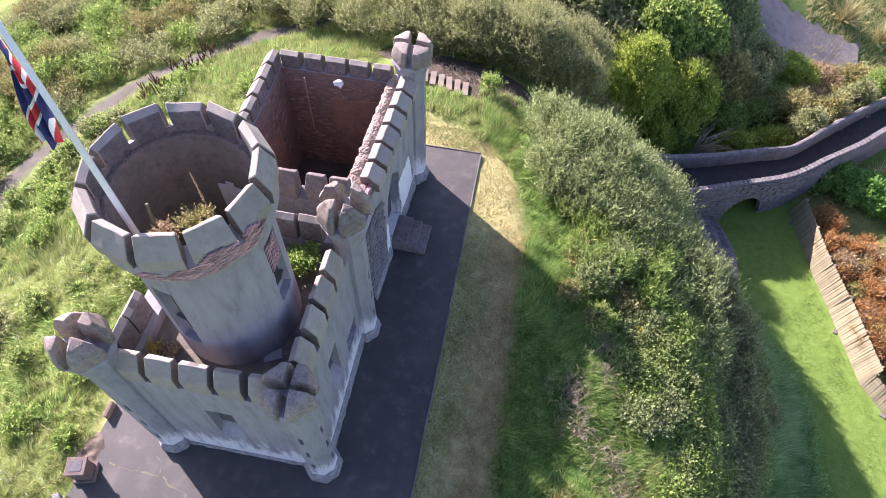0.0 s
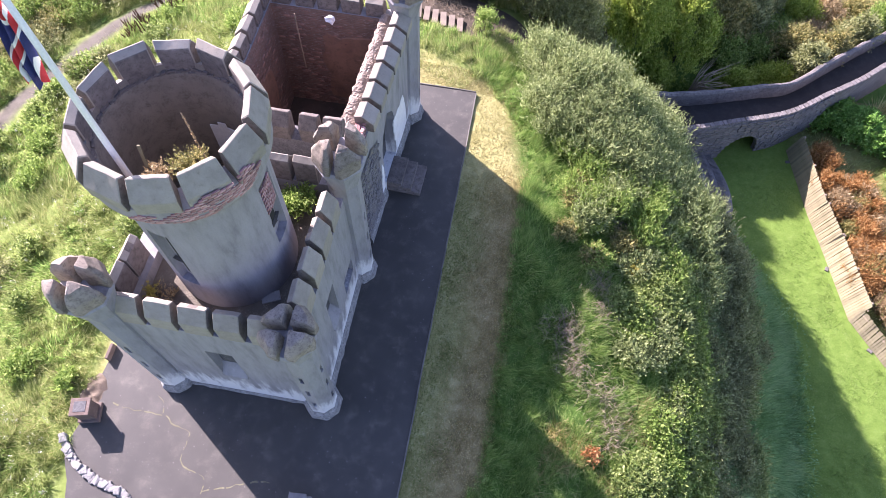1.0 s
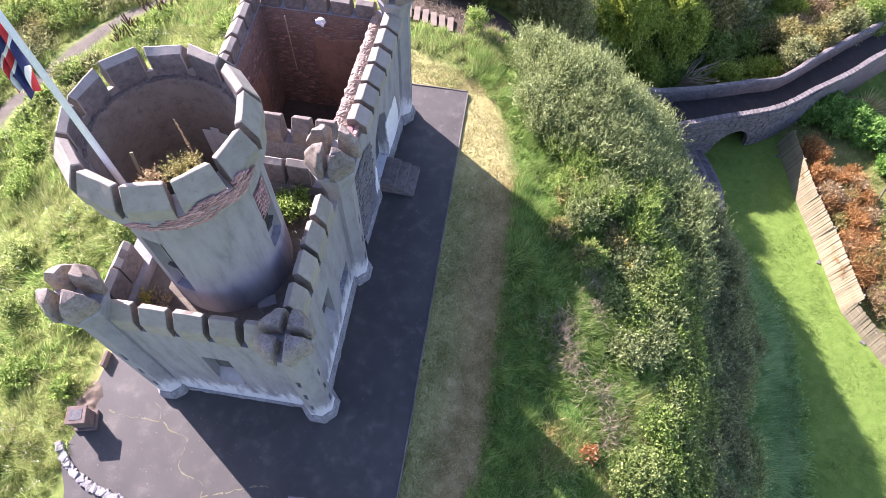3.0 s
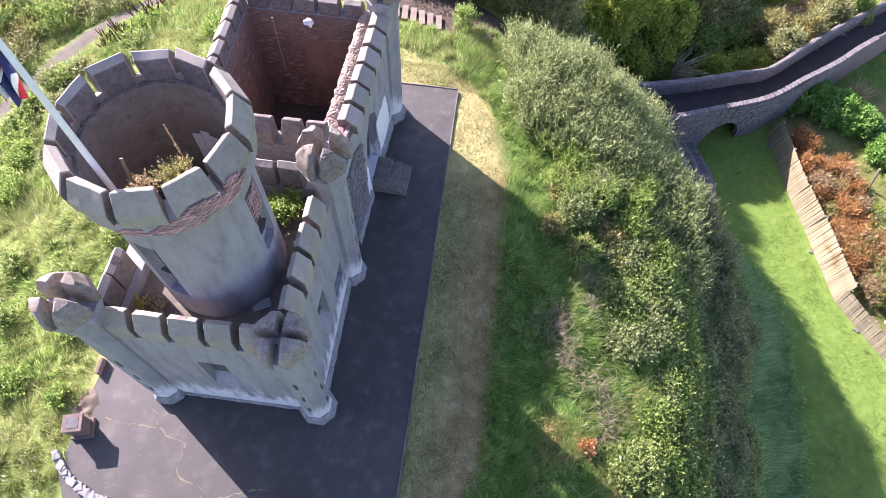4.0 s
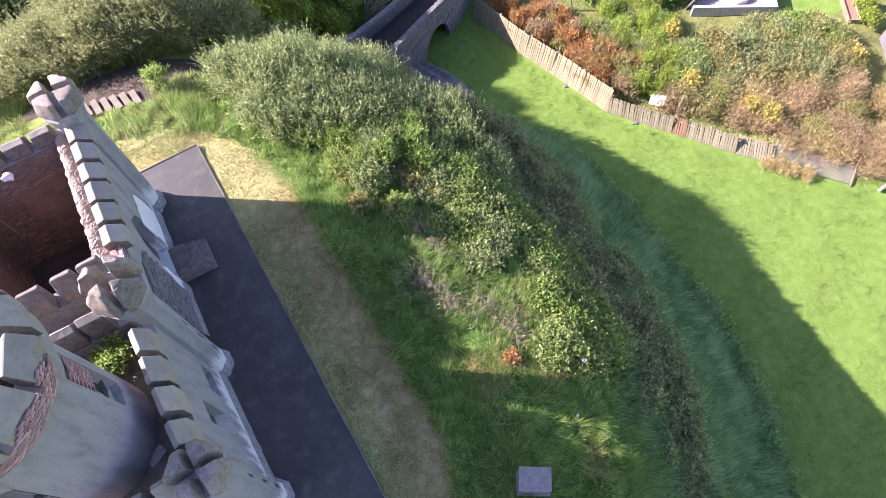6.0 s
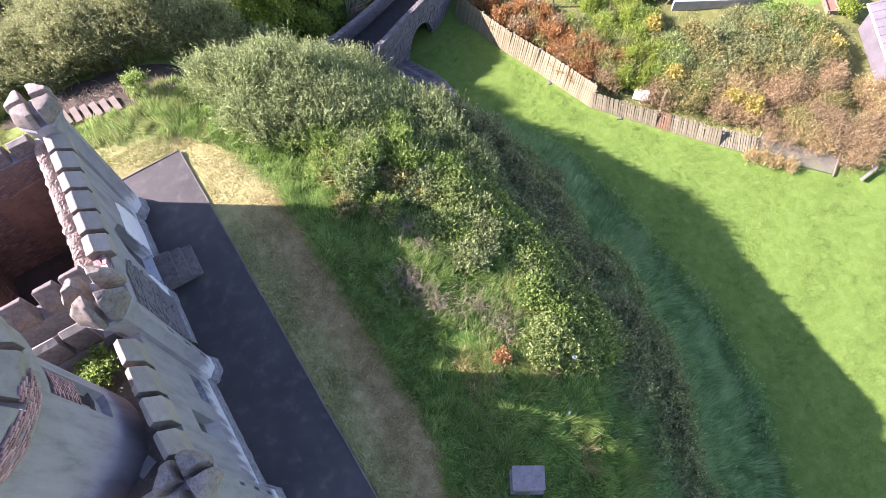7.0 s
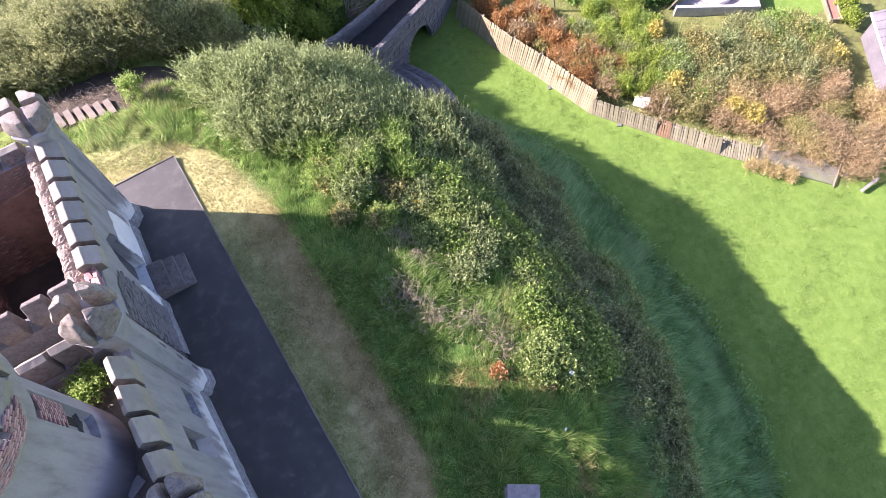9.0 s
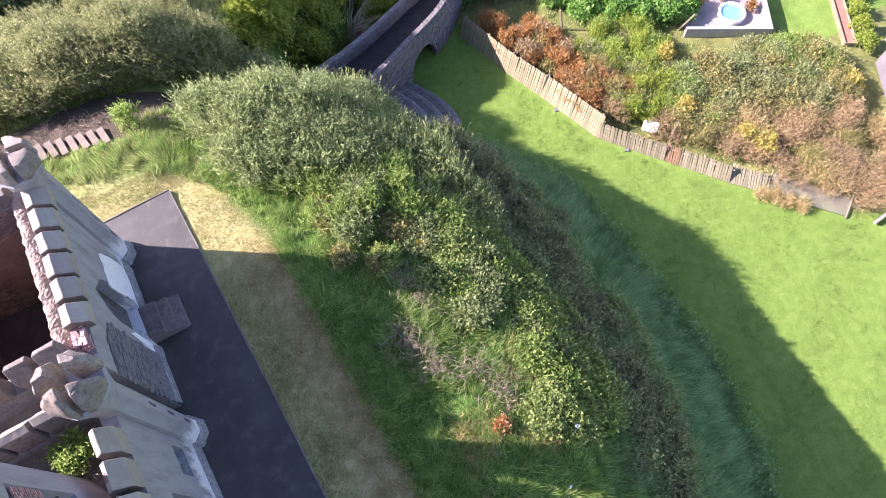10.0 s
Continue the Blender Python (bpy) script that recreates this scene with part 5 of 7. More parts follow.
for x, y, r, k in ((7.2, 4.0, 0.75, 120), (7.6, 2.9, 0.8, 140), (8.7, 2.0, 0.9, 130), (9.1, 0.9, 0.8, 110), (8.3, 6.0, 0.7, 80), (9.0, 8.6, 0.8, 90), (8.6, 4.9, 0.6, 70)):
    tangle("bramble_tangle", "tangle of dead pale brown bramble stems", x, y, r, 0.45, k, M_DEAD)
bush("fern", "rusty orange dying fern patch", "fern", 8.4, 0.05, 0.26, 0.24, 0.35, 110, L_ORANGE, 0.065, 0.04, 6, reach=0.25)
bush("fern", "orange tinted bramble leaves on the brow", "fern", 9.6, 7.0, 0.45, 0.4, 0.5, 130, L_YELLOW, 0.08, 0.05, 5, reach=0.25)

# north side: sapling by the steps, hedge, dark trees, lime green shrubs
bush("sapling", "small green sapling beside the path steps", "sapling", 2.6, 17.5, 0.42, 0.42, 1.2, 420, L_GREEN, 0.08, 0.04, 6, up=1.6, reach=0.4, lobes=4)
for x, y, rx, ry, h, n in ((-9.5, 24.2, 2.4, 1.9, 2.2, 3600), (-6.6, 23.2, 2.4, 2.0, 2.4, 4000), (-3.8, 22.6, 2.3, 2.0, 2.6, 4400), (-1.2, 22.2, 2.2, 2.0, 2.8, 4600), (1.3, 21.6, 2.1, 1.9, 3.2, 4600), (3.8, 21.2, 2.1, 1.9, 3.4, 4600), (6.1, 20.8, 1.9, 1.8, 3.2, 3800), (-12.5, 26.0, 2.6, 2.0, 2.2, 3000), (7.9, 20.6, 1.6, 1.6, 2.3, 2600), (3.2, 24.0, 2.2, 1.8, 2.7, 4200), (0.4, 24.4, 1.9, 1.6, 2.7, 3000), (6.6, 23.2, 1.7, 1.5, 2.6, 2600), (2.3, 20.5, 1.5, 1.0, 2.3, 2600), (4.8, 20.0, 1.4, 1.0, 2.2, 2400), (0.1, 20.9, 1.3, 0.9, 1.9, 2000)):
    bush("hedge_bush", "overgrown grey-green hedge shrub behind the castle", "bush", x, y, rx, ry, h, n, L_HEDGE, 0.09, 0.03, 10, "hedge behind the castle", up=1.1, reach=0.6, lobes=10, along=1.0)
for x, y, r, h, n in ((-1.5, 29.5, 3.4, 3.4, 4600), (2.5, 29, 3.2, 2.8, 4600), (6.0, 28.8, 2.6, 2.4, 3400), (8.4, 26.9, 2.0, 1.1, 2200), (11.4, 28.2, 1.9, 3.4, 2800), (13.8, 29.2, 1.5, 3.6, 2200), (9.6, 30.8, 2.6, 2.6, 3400), (12.4, 31.8, 2.2, 2.6, 3000), (-6, 31, 3.4, 3.6, 3600), (9.0, 34.0, 3.2, 3.6, 3000), (3, 34, 3.6, 4.2, 3000), (14.4, 34.8, 2.4, 2.8, 2600)):
    bush("tree", "dark evergreen tree in the shaded wood" if x < 5 else "olive green tree at the wood's edge", "tree", x, y, r, r, h, n, L_DARK if x < 5 else (L_HEDGE if x < 9.3 else L_GREEN), 0.18, 0.10, 7, "dark trees", up=0.3, reach=0.5, lobes=12)
for x, y, r, h, n in ((10.3, 24.5, 2.0, 4.3, 5600), (13.4, 25.6, 1.7, 4.4, 4200), (8.6, 23.4, 1.1, 2.0, 1800), (12.0, 23.6, 1.1, 2.0, 1500)):
    bush("lime_shrub", "young bright green broadleaf tree", "tree", x, y, r, r, h, n, L_LIME, 0.12, 0.06, 6, up=0.9, reach=0.5, lobes=6, tight=0.24)
for x, y, rx, ry, h, n, leaf in ((16.7, 29.6, 1.7, 1.5, 2.0, 3000, L_HEDGE), (15.2, 30.6, 1.4, 1.3, 2.0, 2200, L_HEDGE), (18.2, 31.4, 1.7, 1.5, 1.8, 2600, L_HEDGE), (16.4, 32.4, 1.8, 1.6, 2.2, 2400, L_WILLOW),
                              (19.9, 29.0, 1.5, 1.4, 2.0, 2400, L_GREEN), (21.8, 29.5, 1.5, 1.4, 1.8, 2400, L_BROWN), (23.6, 30.0, 1.6, 1.4, 1.6, 2300, L_OLIVE), (20.8, 31.6, 1.6, 1.4, 1.8, 2300, L_LIME), (23.0, 31.9, 1.5, 1.4, 1.4, 2000, L_BROWN),
                              (16.2, 26.9, 1.5, 1.3, 2.0, 1800, L_GREEN), (18.1, 27.7, 1.2, 1.1, 1.9, 1400, L_GREEN), (15.2, 24.0, 1.3, 1.0, 1.2, 1500, L_GREEN), (18.0, 25.4, 1.4, 1.0, 1.0, 1700, L_LIME),
                              (20.2, 26.6, 1.5, 1.0, 1.1, 1900, L_LIME), (22.4, 28.1, 1.4, 1.0, 1.0, 1700, L_GREEN), (15.8, 28.3, 1.6, 1.5, 3.4, 3200, L_OLIVE), (17.4, 29.2, 1.4, 1.3, 3.0, 2400, L_HEDGE), (20.2, 28.0, 1.7, 1.5, 2.8, 3000, L_OLIVE), (21.9, 27.4, 1.1, 1.0, 2.0, 1700, L_LIME), (13.0, 27.4, 1.2, 1.1, 2.6, 1700, L_HEDGE), (20.7, 26.1, 1.0, 0.9, 3.5, 2200, L_HEDGE), (22.2, 27.5, 1.1, 0.9, 3.6, 2300, L_OLIVE), (23.8, 28.9, 1.1, 0.9, 3.5, 2200, L_HEDGE), (25.5, 30.4, 1.2, 1.0, 3.4, 2200, L_GREEN), (17.0, 24.6, 1.2, 0.9, 2.2, 1700, L_LIME), (19.2, 25.4, 1.3, 0.9, 2.2, 1900, L_LIME), (26.4, 31.4, 1.8, 1.4, 1.1, 2000, L_LIME), (25.4, 33.2, 1.6, 1.2, 0.9, 1500, L_OLIVE)):
    bush("wayside_shrub", "mixed green shrub beside the lane" if leaf in (L_GREEN, L_LIME) else "olive brown shrub beside the lane", "bush", x, y, rx, ry, h, n, leaf, 0.12, 0.06, 6, "shrubs beside the lane", up=0.7, reach=0.5, lobes=9)

# west side beyond the path: low weedy scrub
k = 0
for i in range(170):
    x, y = rng.uniform(-25, -5), rng.uniform(9, 29)
    dd = float(lie(x, y)[0])
    if dd < float(trail(y)) + 1.5 or dd > 25 or y > 24 and x > -10:
        continue
    r = rng.uniform(0.9, 1.7)
    k += 1
    bush("weed_scrub", "tall weedy scrub beside the path", "scrub", x, y, r, r, rng.uniform(0.7, 1.3), int(800 * r), (L_HEDGE, L_OLIVE, L_GREEN)[i % 3], 0.10, 0.038, 6, "weedy scrub beside the path", up=0.9, reach=0.45)

# hummocks of nettle and dock in the meadow
k = 0
while k < 46:
    x, y = rng.uniform(-18, -5.4), rng.uniform(-6, 17)
    dd = float(lie(x, y)[0])
    if dd < 6.9 or dd > float(trail(y)) - 1.2 or (y < 2 and x > -8.2):
        continue
    k += 1
    r = rng.uniform(0.3, 0.75)
    bush("meadow_weeds", "clump of green nettle and dock in the meadow", "weeds", x, y, r, r * 1.2, rng.uniform(0.3, 0.55), int(620 * r), (L_GREEN, L_BRAMBLE, L_HEDGE, L_GREEN)[k % 4], 0.10, 0.045, 6, "weeds in the meadow", up=1.0, reach=0.35, lobes=5)

# garden side
for i in range(66):
    y = rng.uniform(11.6, 21.4)
    x = float(fence_x(y)) + 0.95 + rng.uniform(0, 1) ** 1.3 * 2.6
    if y > 19.5 and x > 23.0:
        continue
    r = rng.uniform(0.4, 0.8)
    what, leaf = (("rust", L_RUST), ("rust", L_RUST), ("tan", L_BROWN), ("green", L_OLIVE))[int(rng.integers(0, 4))]
    bush("dock_clump", what + " coloured clump of dying dock behind the fence", "weeds", x, y, r, r, rng.uniform(0.6, 1.05), int(1000 * r), leaf, 0.12, 0.03, 7, "dying weeds behind the fence", up=1.6, reach=0.5, lobes=5, along=1.1)
for i in range(60):
    x, y = rng.uniform(24.6, 29.8), rng.uniform(10.4, 17.0)
    if x < float(fence_x(y)) + 1.8 or y > 33.8 - 0.6 * x or x > 27.2 + (y - 9.7) * 0.8:
        continue
    r = rng.uniform(0.45, 0.85)
    bush("tall_weeds", "rank yellow-green weeds behind the fence", "weeds", x, y, r, r, rng.uniform(0.5, 0.9), int(900 * r), (L_LIME, L_LIME, L_HEDGE, L_GREEN, L_LIME)[i % 5], 0.13, 0.03, 7, "rank weeds behind the fence", up=1.6, reach=0.5, lobes=5, along=1.1)
for x, y, rx, ry, h, n in ((22.7, 24.0, 1.4, 1.3, 1.7, 3600), (24.2, 23.3, 1.5, 1.3, 1.8, 3800), (25.4, 22.4, 1.1, 1.0, 1.6, 2400), (26.6, 20.6, 1.0, 1.0, 1.4, 2300), (27.6, 18.8, 1.2, 1.1, 1.5, 2700), (28.8, 17.6, 1.2, 1.1, 1.5, 2700), (30.0, 16.7, 1.2, 1.1, 1.5, 2600), (31.2, 15.9, 1.2, 1.1, 1.5, 2600), (32.2, 15.6, 0.9, 0.9, 1.3, 1700)):
    bush("laurel", "glossy green clipped laurel", "hedge", x, y, rx, ry, h, n, L_LAUREL, 0.135, 0.075, 7, "laurel hedge", up=0.4, reach=0.25, lobes=10)
for i in range(130):
    x, y = rng.uniform(26.2, 36.3), rng.uniform(4.6, 13.6)
    if y < 20.2 - 0.42 * x or y > 24.6 - 0.42 * x or x < float(fence_x(y)) + 1.3 or x < 26.8 + (y - 9.7) * 0.8:
        continue
    r = rng.uniform(0.9, 1.5)
    bush("garden_scrub", "overgrown olive garden scrub", "scrub", x, y, r, r, rng.uniform(0.8, 1.3), int(1000 * r), (L_OLIVE, L_HEDGE, L_WILLOW, L_OLIVE, L_HEDGE, L_GREEN, L_OLIVE)[i % 7], 0.10, 0.042, 6, "overgrown garden scrub", up=0.9, reach=0.4, lobes=8)
for i in range(110):
    x, y = rng.uniform(25.6, 36.0), rng.uniform(0.2, 9.5)
    if y > 20.4 - 0.42 * x or y < 13.6 - 0.40 * x or x < float(fence_x(y)) + (2.1 if y < 8 else 1.4):
        continue
    r = rng.uniform(0.6, 1.1)
    bush("bare_scrub", "dry reddish-brown half leafless scrub", "scrub", x, y, r, r, rng.uniform(0.6, 1.0), int(900 * r), (L_BROWN, L_STRAW, L_TAN, L_BROWN, L_OLIVE, L_BROWN)[i % 6], 0.12, 0.02, 7, "dry brown scrub", up=0.7, reach=0.55, lobes=7)
for x, y in ((27.75, 3.75), (28.15, 3.25), (28.5, 2.7), (28.95, 2.1)):
    bush("dry_weeds", "pale dry weeds spilling over the lawn's edge", "weeds", x, y, 0.42, 0.34, 0.22, 320, L_STRAW, 0.1, 0.022, 6, "dry weeds on the lawn's edge", up=0.7, reach=0.35, lobes=5)
for x, y, r in ((29.4, 5.0, 0.6), (29.8, 4.4, 0.6), (30.3, 3.8, 0.6), (30.9, 3.1, 0.6), (31.5, 2.4, 0.6), (31.9, 1.5, 0.7), (32.5, 0.8, 0.7), (31.3, 0.7, 0.45), (32.6, -0.1, 0.5), (31.9, 0.1, 0.4), (28.9, 4.0, 0.4), (29.6, 3.1, 0.4), (30.3, 2.2, 0.35)):
    bush("bare_scrub", "bare grey-brown tangle over the fallen fence", "scrub", x, y, r, r, 0.5, int(420 * r), (L_BROWN, L_TAN)[int(x * 10) % 2], 0.13, 0.014, 7, "dry brown scrub", up=0.5, reach=0.6, lobes=6)
for x, y, r in ((29.5, 5.9, 0.75), (29.0, 6.8, 0.6), (36.0, 6.4, 0.8), (27.4, 9.9, 0.7), (28.9, 13.3, 0.5)):
    bush("yellow_shrub", "small yellowing shrub among the scrub", "bush", x, y, r, r, 1.1, 800, L_YELLOW, 0.1, 0.06, 6, "yellowing shrubs", up=0.8, reach=0.35)


def spiky(name, label, x, y, r, h, n, mat):
    """A fountain of long narrow leaves."""
    z = float(ground_z(x, y)) + (0.15 if x > 20 else 0)
    root = thing(name, (x, y, z), label, "grass clump", "pampas clumps")
    way = unit(np.concatenate([rng.normal(size=(n, 2)) * 0.75, np.abs(rng.normal(size=(n, 1))) + 0.5], 1))
    ob = new("plume", cloud_mesh("plume", leaves(np.zeros((n, 3)) + rng.normal(size=(n, 3)) * [0.1, 0.1, 0], way * [r, r, h], 1.0, 0.05), 3, mat))
    ob.parent = root


for x, y, r, h, n in ((25.1, 12.4, 0.9, 0.7, 200), (31.0, 19.4, 0.7, 0.7, 140), (25.6, 24.7, 1.3, 1.4, 260), (24.9, 38.1, 1.8, 1.8, 300), (27.9, 37.6, 1.7, 1.6, 260), (23.6, 39.6, 1.5, 1.6, 220)):
    spiky("pampas_clump", "pale straw coloured spiky grass clump", x, y, r, h, n, G_DRY)


# dead dock plants with rusty seed heads along the west path
bm = bmesh.new()
tube(bm, [(0, 0, -0.05), (0.02, 0, 0.35), (0.0, 0.02, 0.5)], [0.009, 0.008, 0.008], 5)
loft(bm, [ring(0.012, 0.48, 6), ring(0.045, 0.58, 6), ring(0.03, 0.66, 6), ring(0.05, 0.76, 6), ring(0.03, 0.86, 6), ring(0.036, 0.94, 6), ring(0.008, 1.08, 6)], True, True)
rough_up(bm, 0.02, 14, 2.0)
DOCK = bpy.data.meshes.new("seed_stalk")
bm.to_mesh(DOCK)
bm.free()
DOCK.materials.append(surf("dock_seed", (0.085, 0.04, 0.025), (0.15, 0.075, 0.045), (0.06, 0.03, 0.02), 6, 40, 0.95, 0.5))
for i in range(22):
    t = rng.uniform(0, 1)
    x, y = -13.4 + 1.9 * t + rng.uniform(-0.5, 0.9), 15.5 + 4.2 * t + rng.uniform(-0.4, 0.4)
    if i > 15:
        x, y = rng.uniform(-13.5, -11.5), rng.uniform(14.5, 18.5)
    dock = thing("dock_plant", (x, y, float(ground_z(x, y))), "dead dock plant with rusty brown seed stalks", "weed", "dock plants by the path")
    for _ in range(int(rng.integers(4, 8))):
        piece("seed_stalk", DOCK, dock, pose(rng.uniform(-0.15, 0.15), rng.uniform(-0.15, 0.15), 0, rng.uniform(-22, 22), rng.uniform(-22, 22), rng.uniform(0, 360)) @ Matrix.Diagonal((0.75, 0.75, rng.uniform(0.5, 0.85), 1)))


# ---- grass, past counting ----
def scatter(name, label, mat, n, lo, hi, keep, length, width, lean, comb=0.0):
    x, y = rng.uniform(lo[0], hi[0], n), rng.uniform(lo[1], hi[1], n)
    d, de, e = lie(x, y)
    ok = rng.uniform(0, 1, n) < keep(x, y, d, de, e)
    x, y, d = x[ok], y[ok], d[ok]
    z = ground_z(x, y) - 0.06
    k = len(x)
    way = np.stack([rng.normal(size=k) * lean, rng.normal(size=k) * lean, np.ones(k)], 1)
    if comb:
        h = 0.2
        gx_, gy_ = (ground_z(x + h, y) - ground_z(x - h, y)) / (2 * h), (ground_z(x, y + h) - ground_z(x, y - h)) / (2 * h)
        way[:, 0] -= comb * gx_
        way[:, 1] -= comb * gy_
    clump = 0.65 + 0.5 * (0.5 + 0.5 * wobble(x * 2.3, y * 2.3))
    way = unit(way) * (length * rng.uniform(0.5, 1.3, k) * clump)[:, None]
    side = unit(np.cross(way, rng.normal(size=(k, 3)))) * width
    o = np.stack([x, y, z], 1)
    c = np.stack([o - side, o + side, o + way], 1).reshape(-1, 3)
    return tagged(new(name, cloud_mesh(name, c, 3, mat)), label, "grass", kind="stuff")


def tussocks(name, label, mat, n, per, lo, hi, keep, length, width, spread, comb=0.0):
    """Clumps of grass: blades that fan out from a common root."""
    x, y = rng.uniform(lo[0], hi[0], n), rng.uniform(lo[1], hi[1], n)
    d, de, e = lie(x, y)
    ok = rng.uniform(0, 1, n) < keep(x, y, d, de, e)
    x, y = x[ok], y[ok]
    k = len(x)
    size = rng.uniform(0.6, 1.35, k)
    a = rng.uniform(0, 2 * np.pi, (k, per))
    t = np.sqrt(rng.uniform(0, 1, (k, per)))
    ox, oy = x[:, None] + 0.17 * size[:, None] * t * np.cos(a), y[:, None] + 0.17 * size[:, None] * t * np.sin(a)
    oz = ground_z(ox, oy) - 0.05
    swirl = 2.6 * wobble(x * 0.7 + 5, y * 0.7) + 1.2 * wobble(x * 2.9, y * 2.9 + 3)
    fall = rng.uniform(0.25, 1.0, k)
    way = np.stack([t * np.cos(a) * spread * 0.55 + (fall * np.cos(swirl))[:, None], t * np.sin(a) * spread * 0.55 + (fall * np.sin(swirl))[:, None], np.ones_like(a)], -1) + rng.normal(size=(k, per, 3)) * 0.28
    if comb:
        h = 0.3
        gx_, gy_ = (ground_z(x + h, y) - ground_z(x - h, y)) / (2 * h), (ground_z(x, y + h) - ground_z(x, y - h)) / (2 * h)
        way[..., 0] -= comb * gx_[:, None]
        way[..., 1] -= comb * gy_[:, None]
    way = unit(way) * (length * size[:, None] * rng.uniform(0.6, 1.15, (k, per)))[..., None]
    o = np.stack([ox, oy, oz], -1).reshape(-1, 3)
    way = way.reshape(-1, 3)
    side = unit(np.cross(way, rng.normal(size=way.shape))) * width
    c = np.stack([o - side, o + side, o + way], 1).reshape(-1, 3)
    return tagged(new(name, cloud_mesh(name, c, 3, mat)), label, "grass", kind="stuff")


def north_path(x):
    """The trodden path behind the castle: its y at x."""
    return np.interp(x, [-3.4, -1.5, 0.3, 2.6, 4.4], [19.9, 19.3, 18.5, 17.9, 17.5])


def not_yard(x, y):
    up = y - north_path(x)
    on_path = (x > -3.2) & (x < 5.2) & (up > np.where(x < 2.0, -1.15, 0.1)) & (up < np.where(x > 0, 2.2, 1.0))
    return not_tarmac(x, y) & ~on_path


def not_tarmac(x, y):
    return ~((x > -7.5) & (x < 2.75) & (y > -6.5) & (y < 13.55) & ~((x < -4.9) & (y > 1.0)))


scatter("long_grass", "long rough green grass on the mound's brow", G_LONG, 200000, (-2, -14), (15, 20), lambda x, y, d, de, e: (d > 6.3) * (de < 13.5) * (e > 0.25) * not_yard(x, y) * 0.95, 0.30, 0.008, 0.7)
tussocks("tussock_grass", "green tussocks of rough grass on the mound's brow", G_LONG, 7600, 64, (-2, -14), (15, 20), lambda x, y, d, de, e: (d > 6.45) * (de < 14) * (e > 0.25) * not_yard(x, y) * 0.9, 0.44, 0.0085, 0.75)
scatter("bank_grass", "tall green grass lying down the steep bank", G_SLOPE, 260000, (5, -16), (22, 24), lambda x, y, d, de, e: (de > 12.2) * (de < 21.2) * (e > 0.4) * 0.9, 0.45, 0.013, 0.45, 0.55)
tussocks("bank_tussock", "green tussocks combed down the steep bank", G_SLOPE, 9000, 40, (5, -16), (22, 24), lambda x, y, d, de, e: (de > 13) * (de < 21.0) * (e > 0.4) * 0.85, 0.55, 0.012, 0.6, 0.6)
tussocks("pale_tussock", "pale blue-green grass combed over the steep bank", G_PALE, 5200, 34, (9, -14), (22, 20), lambda x, y, d, de, e: (de > 15.5) * (de < 20.5) * (e > 0.4) * np.clip(0.45 + 0.7 * wobble(x * 1.3 + 4, y * 1.3), 0.12, 0.95), 0.75, 0.014, 0.5, 0.75)
tussocks("foot_grass", "dark rank grass standing along the foot of the bank", G_LONG, 5200, 46, (9, -16), (22.5, 20), lambda x, y, d, de, e: (np.abs(de - 21.0 - 0.25 * wobble(x * 2.1, y * 2.1)) < 0.4) * (e > 0.4) * 0.95, 0.46, 0.014, 0.7)
scatter("meadow_grass", "bright seeding meadow grass on the sunny side", G_BRIGHT, 340000, (-22, -12), (8, 26), lambda x, y, d, de, e: not_yard(x, y) * (d > 5.0) * (np.abs(d - trail(y)) > 0.75) * (e < 0.6) * 0.8, 0.28, 0.009, 0.7)
tussocks("meadow_tussock", "bright tussocks of seeding grass on the sunny side", G_BRIGHT, 12000, 50, (-22, -12), (8, 26), lambda x, y, d, de, e: not_yard(x, y) * (d > 6.2) * (np.abs(d - trail(y)) > 0.9) * (e < 0.6) * 0.7, 0.46, 0.010, 0.75)
tussocks("meadow_weed", "darker green weeds among the meadow grass", G_LONG, 7000, 40, (-22, -12), (8, 26), lambda x, y, d, de, e: not_yard(x, y) * (d > 6.6) * (np.abs(d - trail(y)) > 0.9) * (e < 0.6) * (wobble(x * 0.9, y * 0.9) > -0.05) * 0.8, 0.42, 0.018, 0.85)
# mown strip: pale blades in its sunlit corner, darker ones inside the castle's shadow
scatter("mown_grass", "short dry mown grass beside the tarmac", G_DRY, 60000, (2.7, -8), (6, 17), lambda x, y, d, de, e: (d < 6.6) * (x > 2.78) * np.clip(0.25 + (y - 7.5) / 1.5, 0.25, 0.9), 0.11, 0.011, 0.9)
scatter("mown_green", "short olive green grass along the kerb", G_MOWN, 70000, (2.75, -8), (6, 9.6), lambda x, y, d, de, e: np.clip((5.35 + 0.5 * wobble(x * 1.7, y * 1.7) - d) / 0.9, 0.06, 0.9) * np.clip((9.6 - y) / 1.4, 0, 1), 0.10, 0.011, 1.0)
scatter("verge_grass", "short dry grass north of the tarmac", G_DRY, 12000, (-2, 13.6), (4.6, 15.3), lambda x, y, d, de, e: (y < 14.9 + 0.25 * wobble(x * 1.3, y * 1.3)) * 0.9, 0.11, 0.011, 0.9)
scatter("garden_grass", "rank green garden grass behind the fence", G_LONG, 90000, (20, 3), (34, 24), lambda x, y, d, de, e: (x > fence_x(y) + 0.4) * 0.9, 0.4, 0.016, 0.7)
tussocks("garden_tussock", "pale rank grass behind the fence", G_BRIGHT, 2600, 40, (20, 3), (34, 24), lambda x, y, d, de, e: (x > fence_x(y) + 0.5) * 0.7, 0.5, 0.016, 0.8)
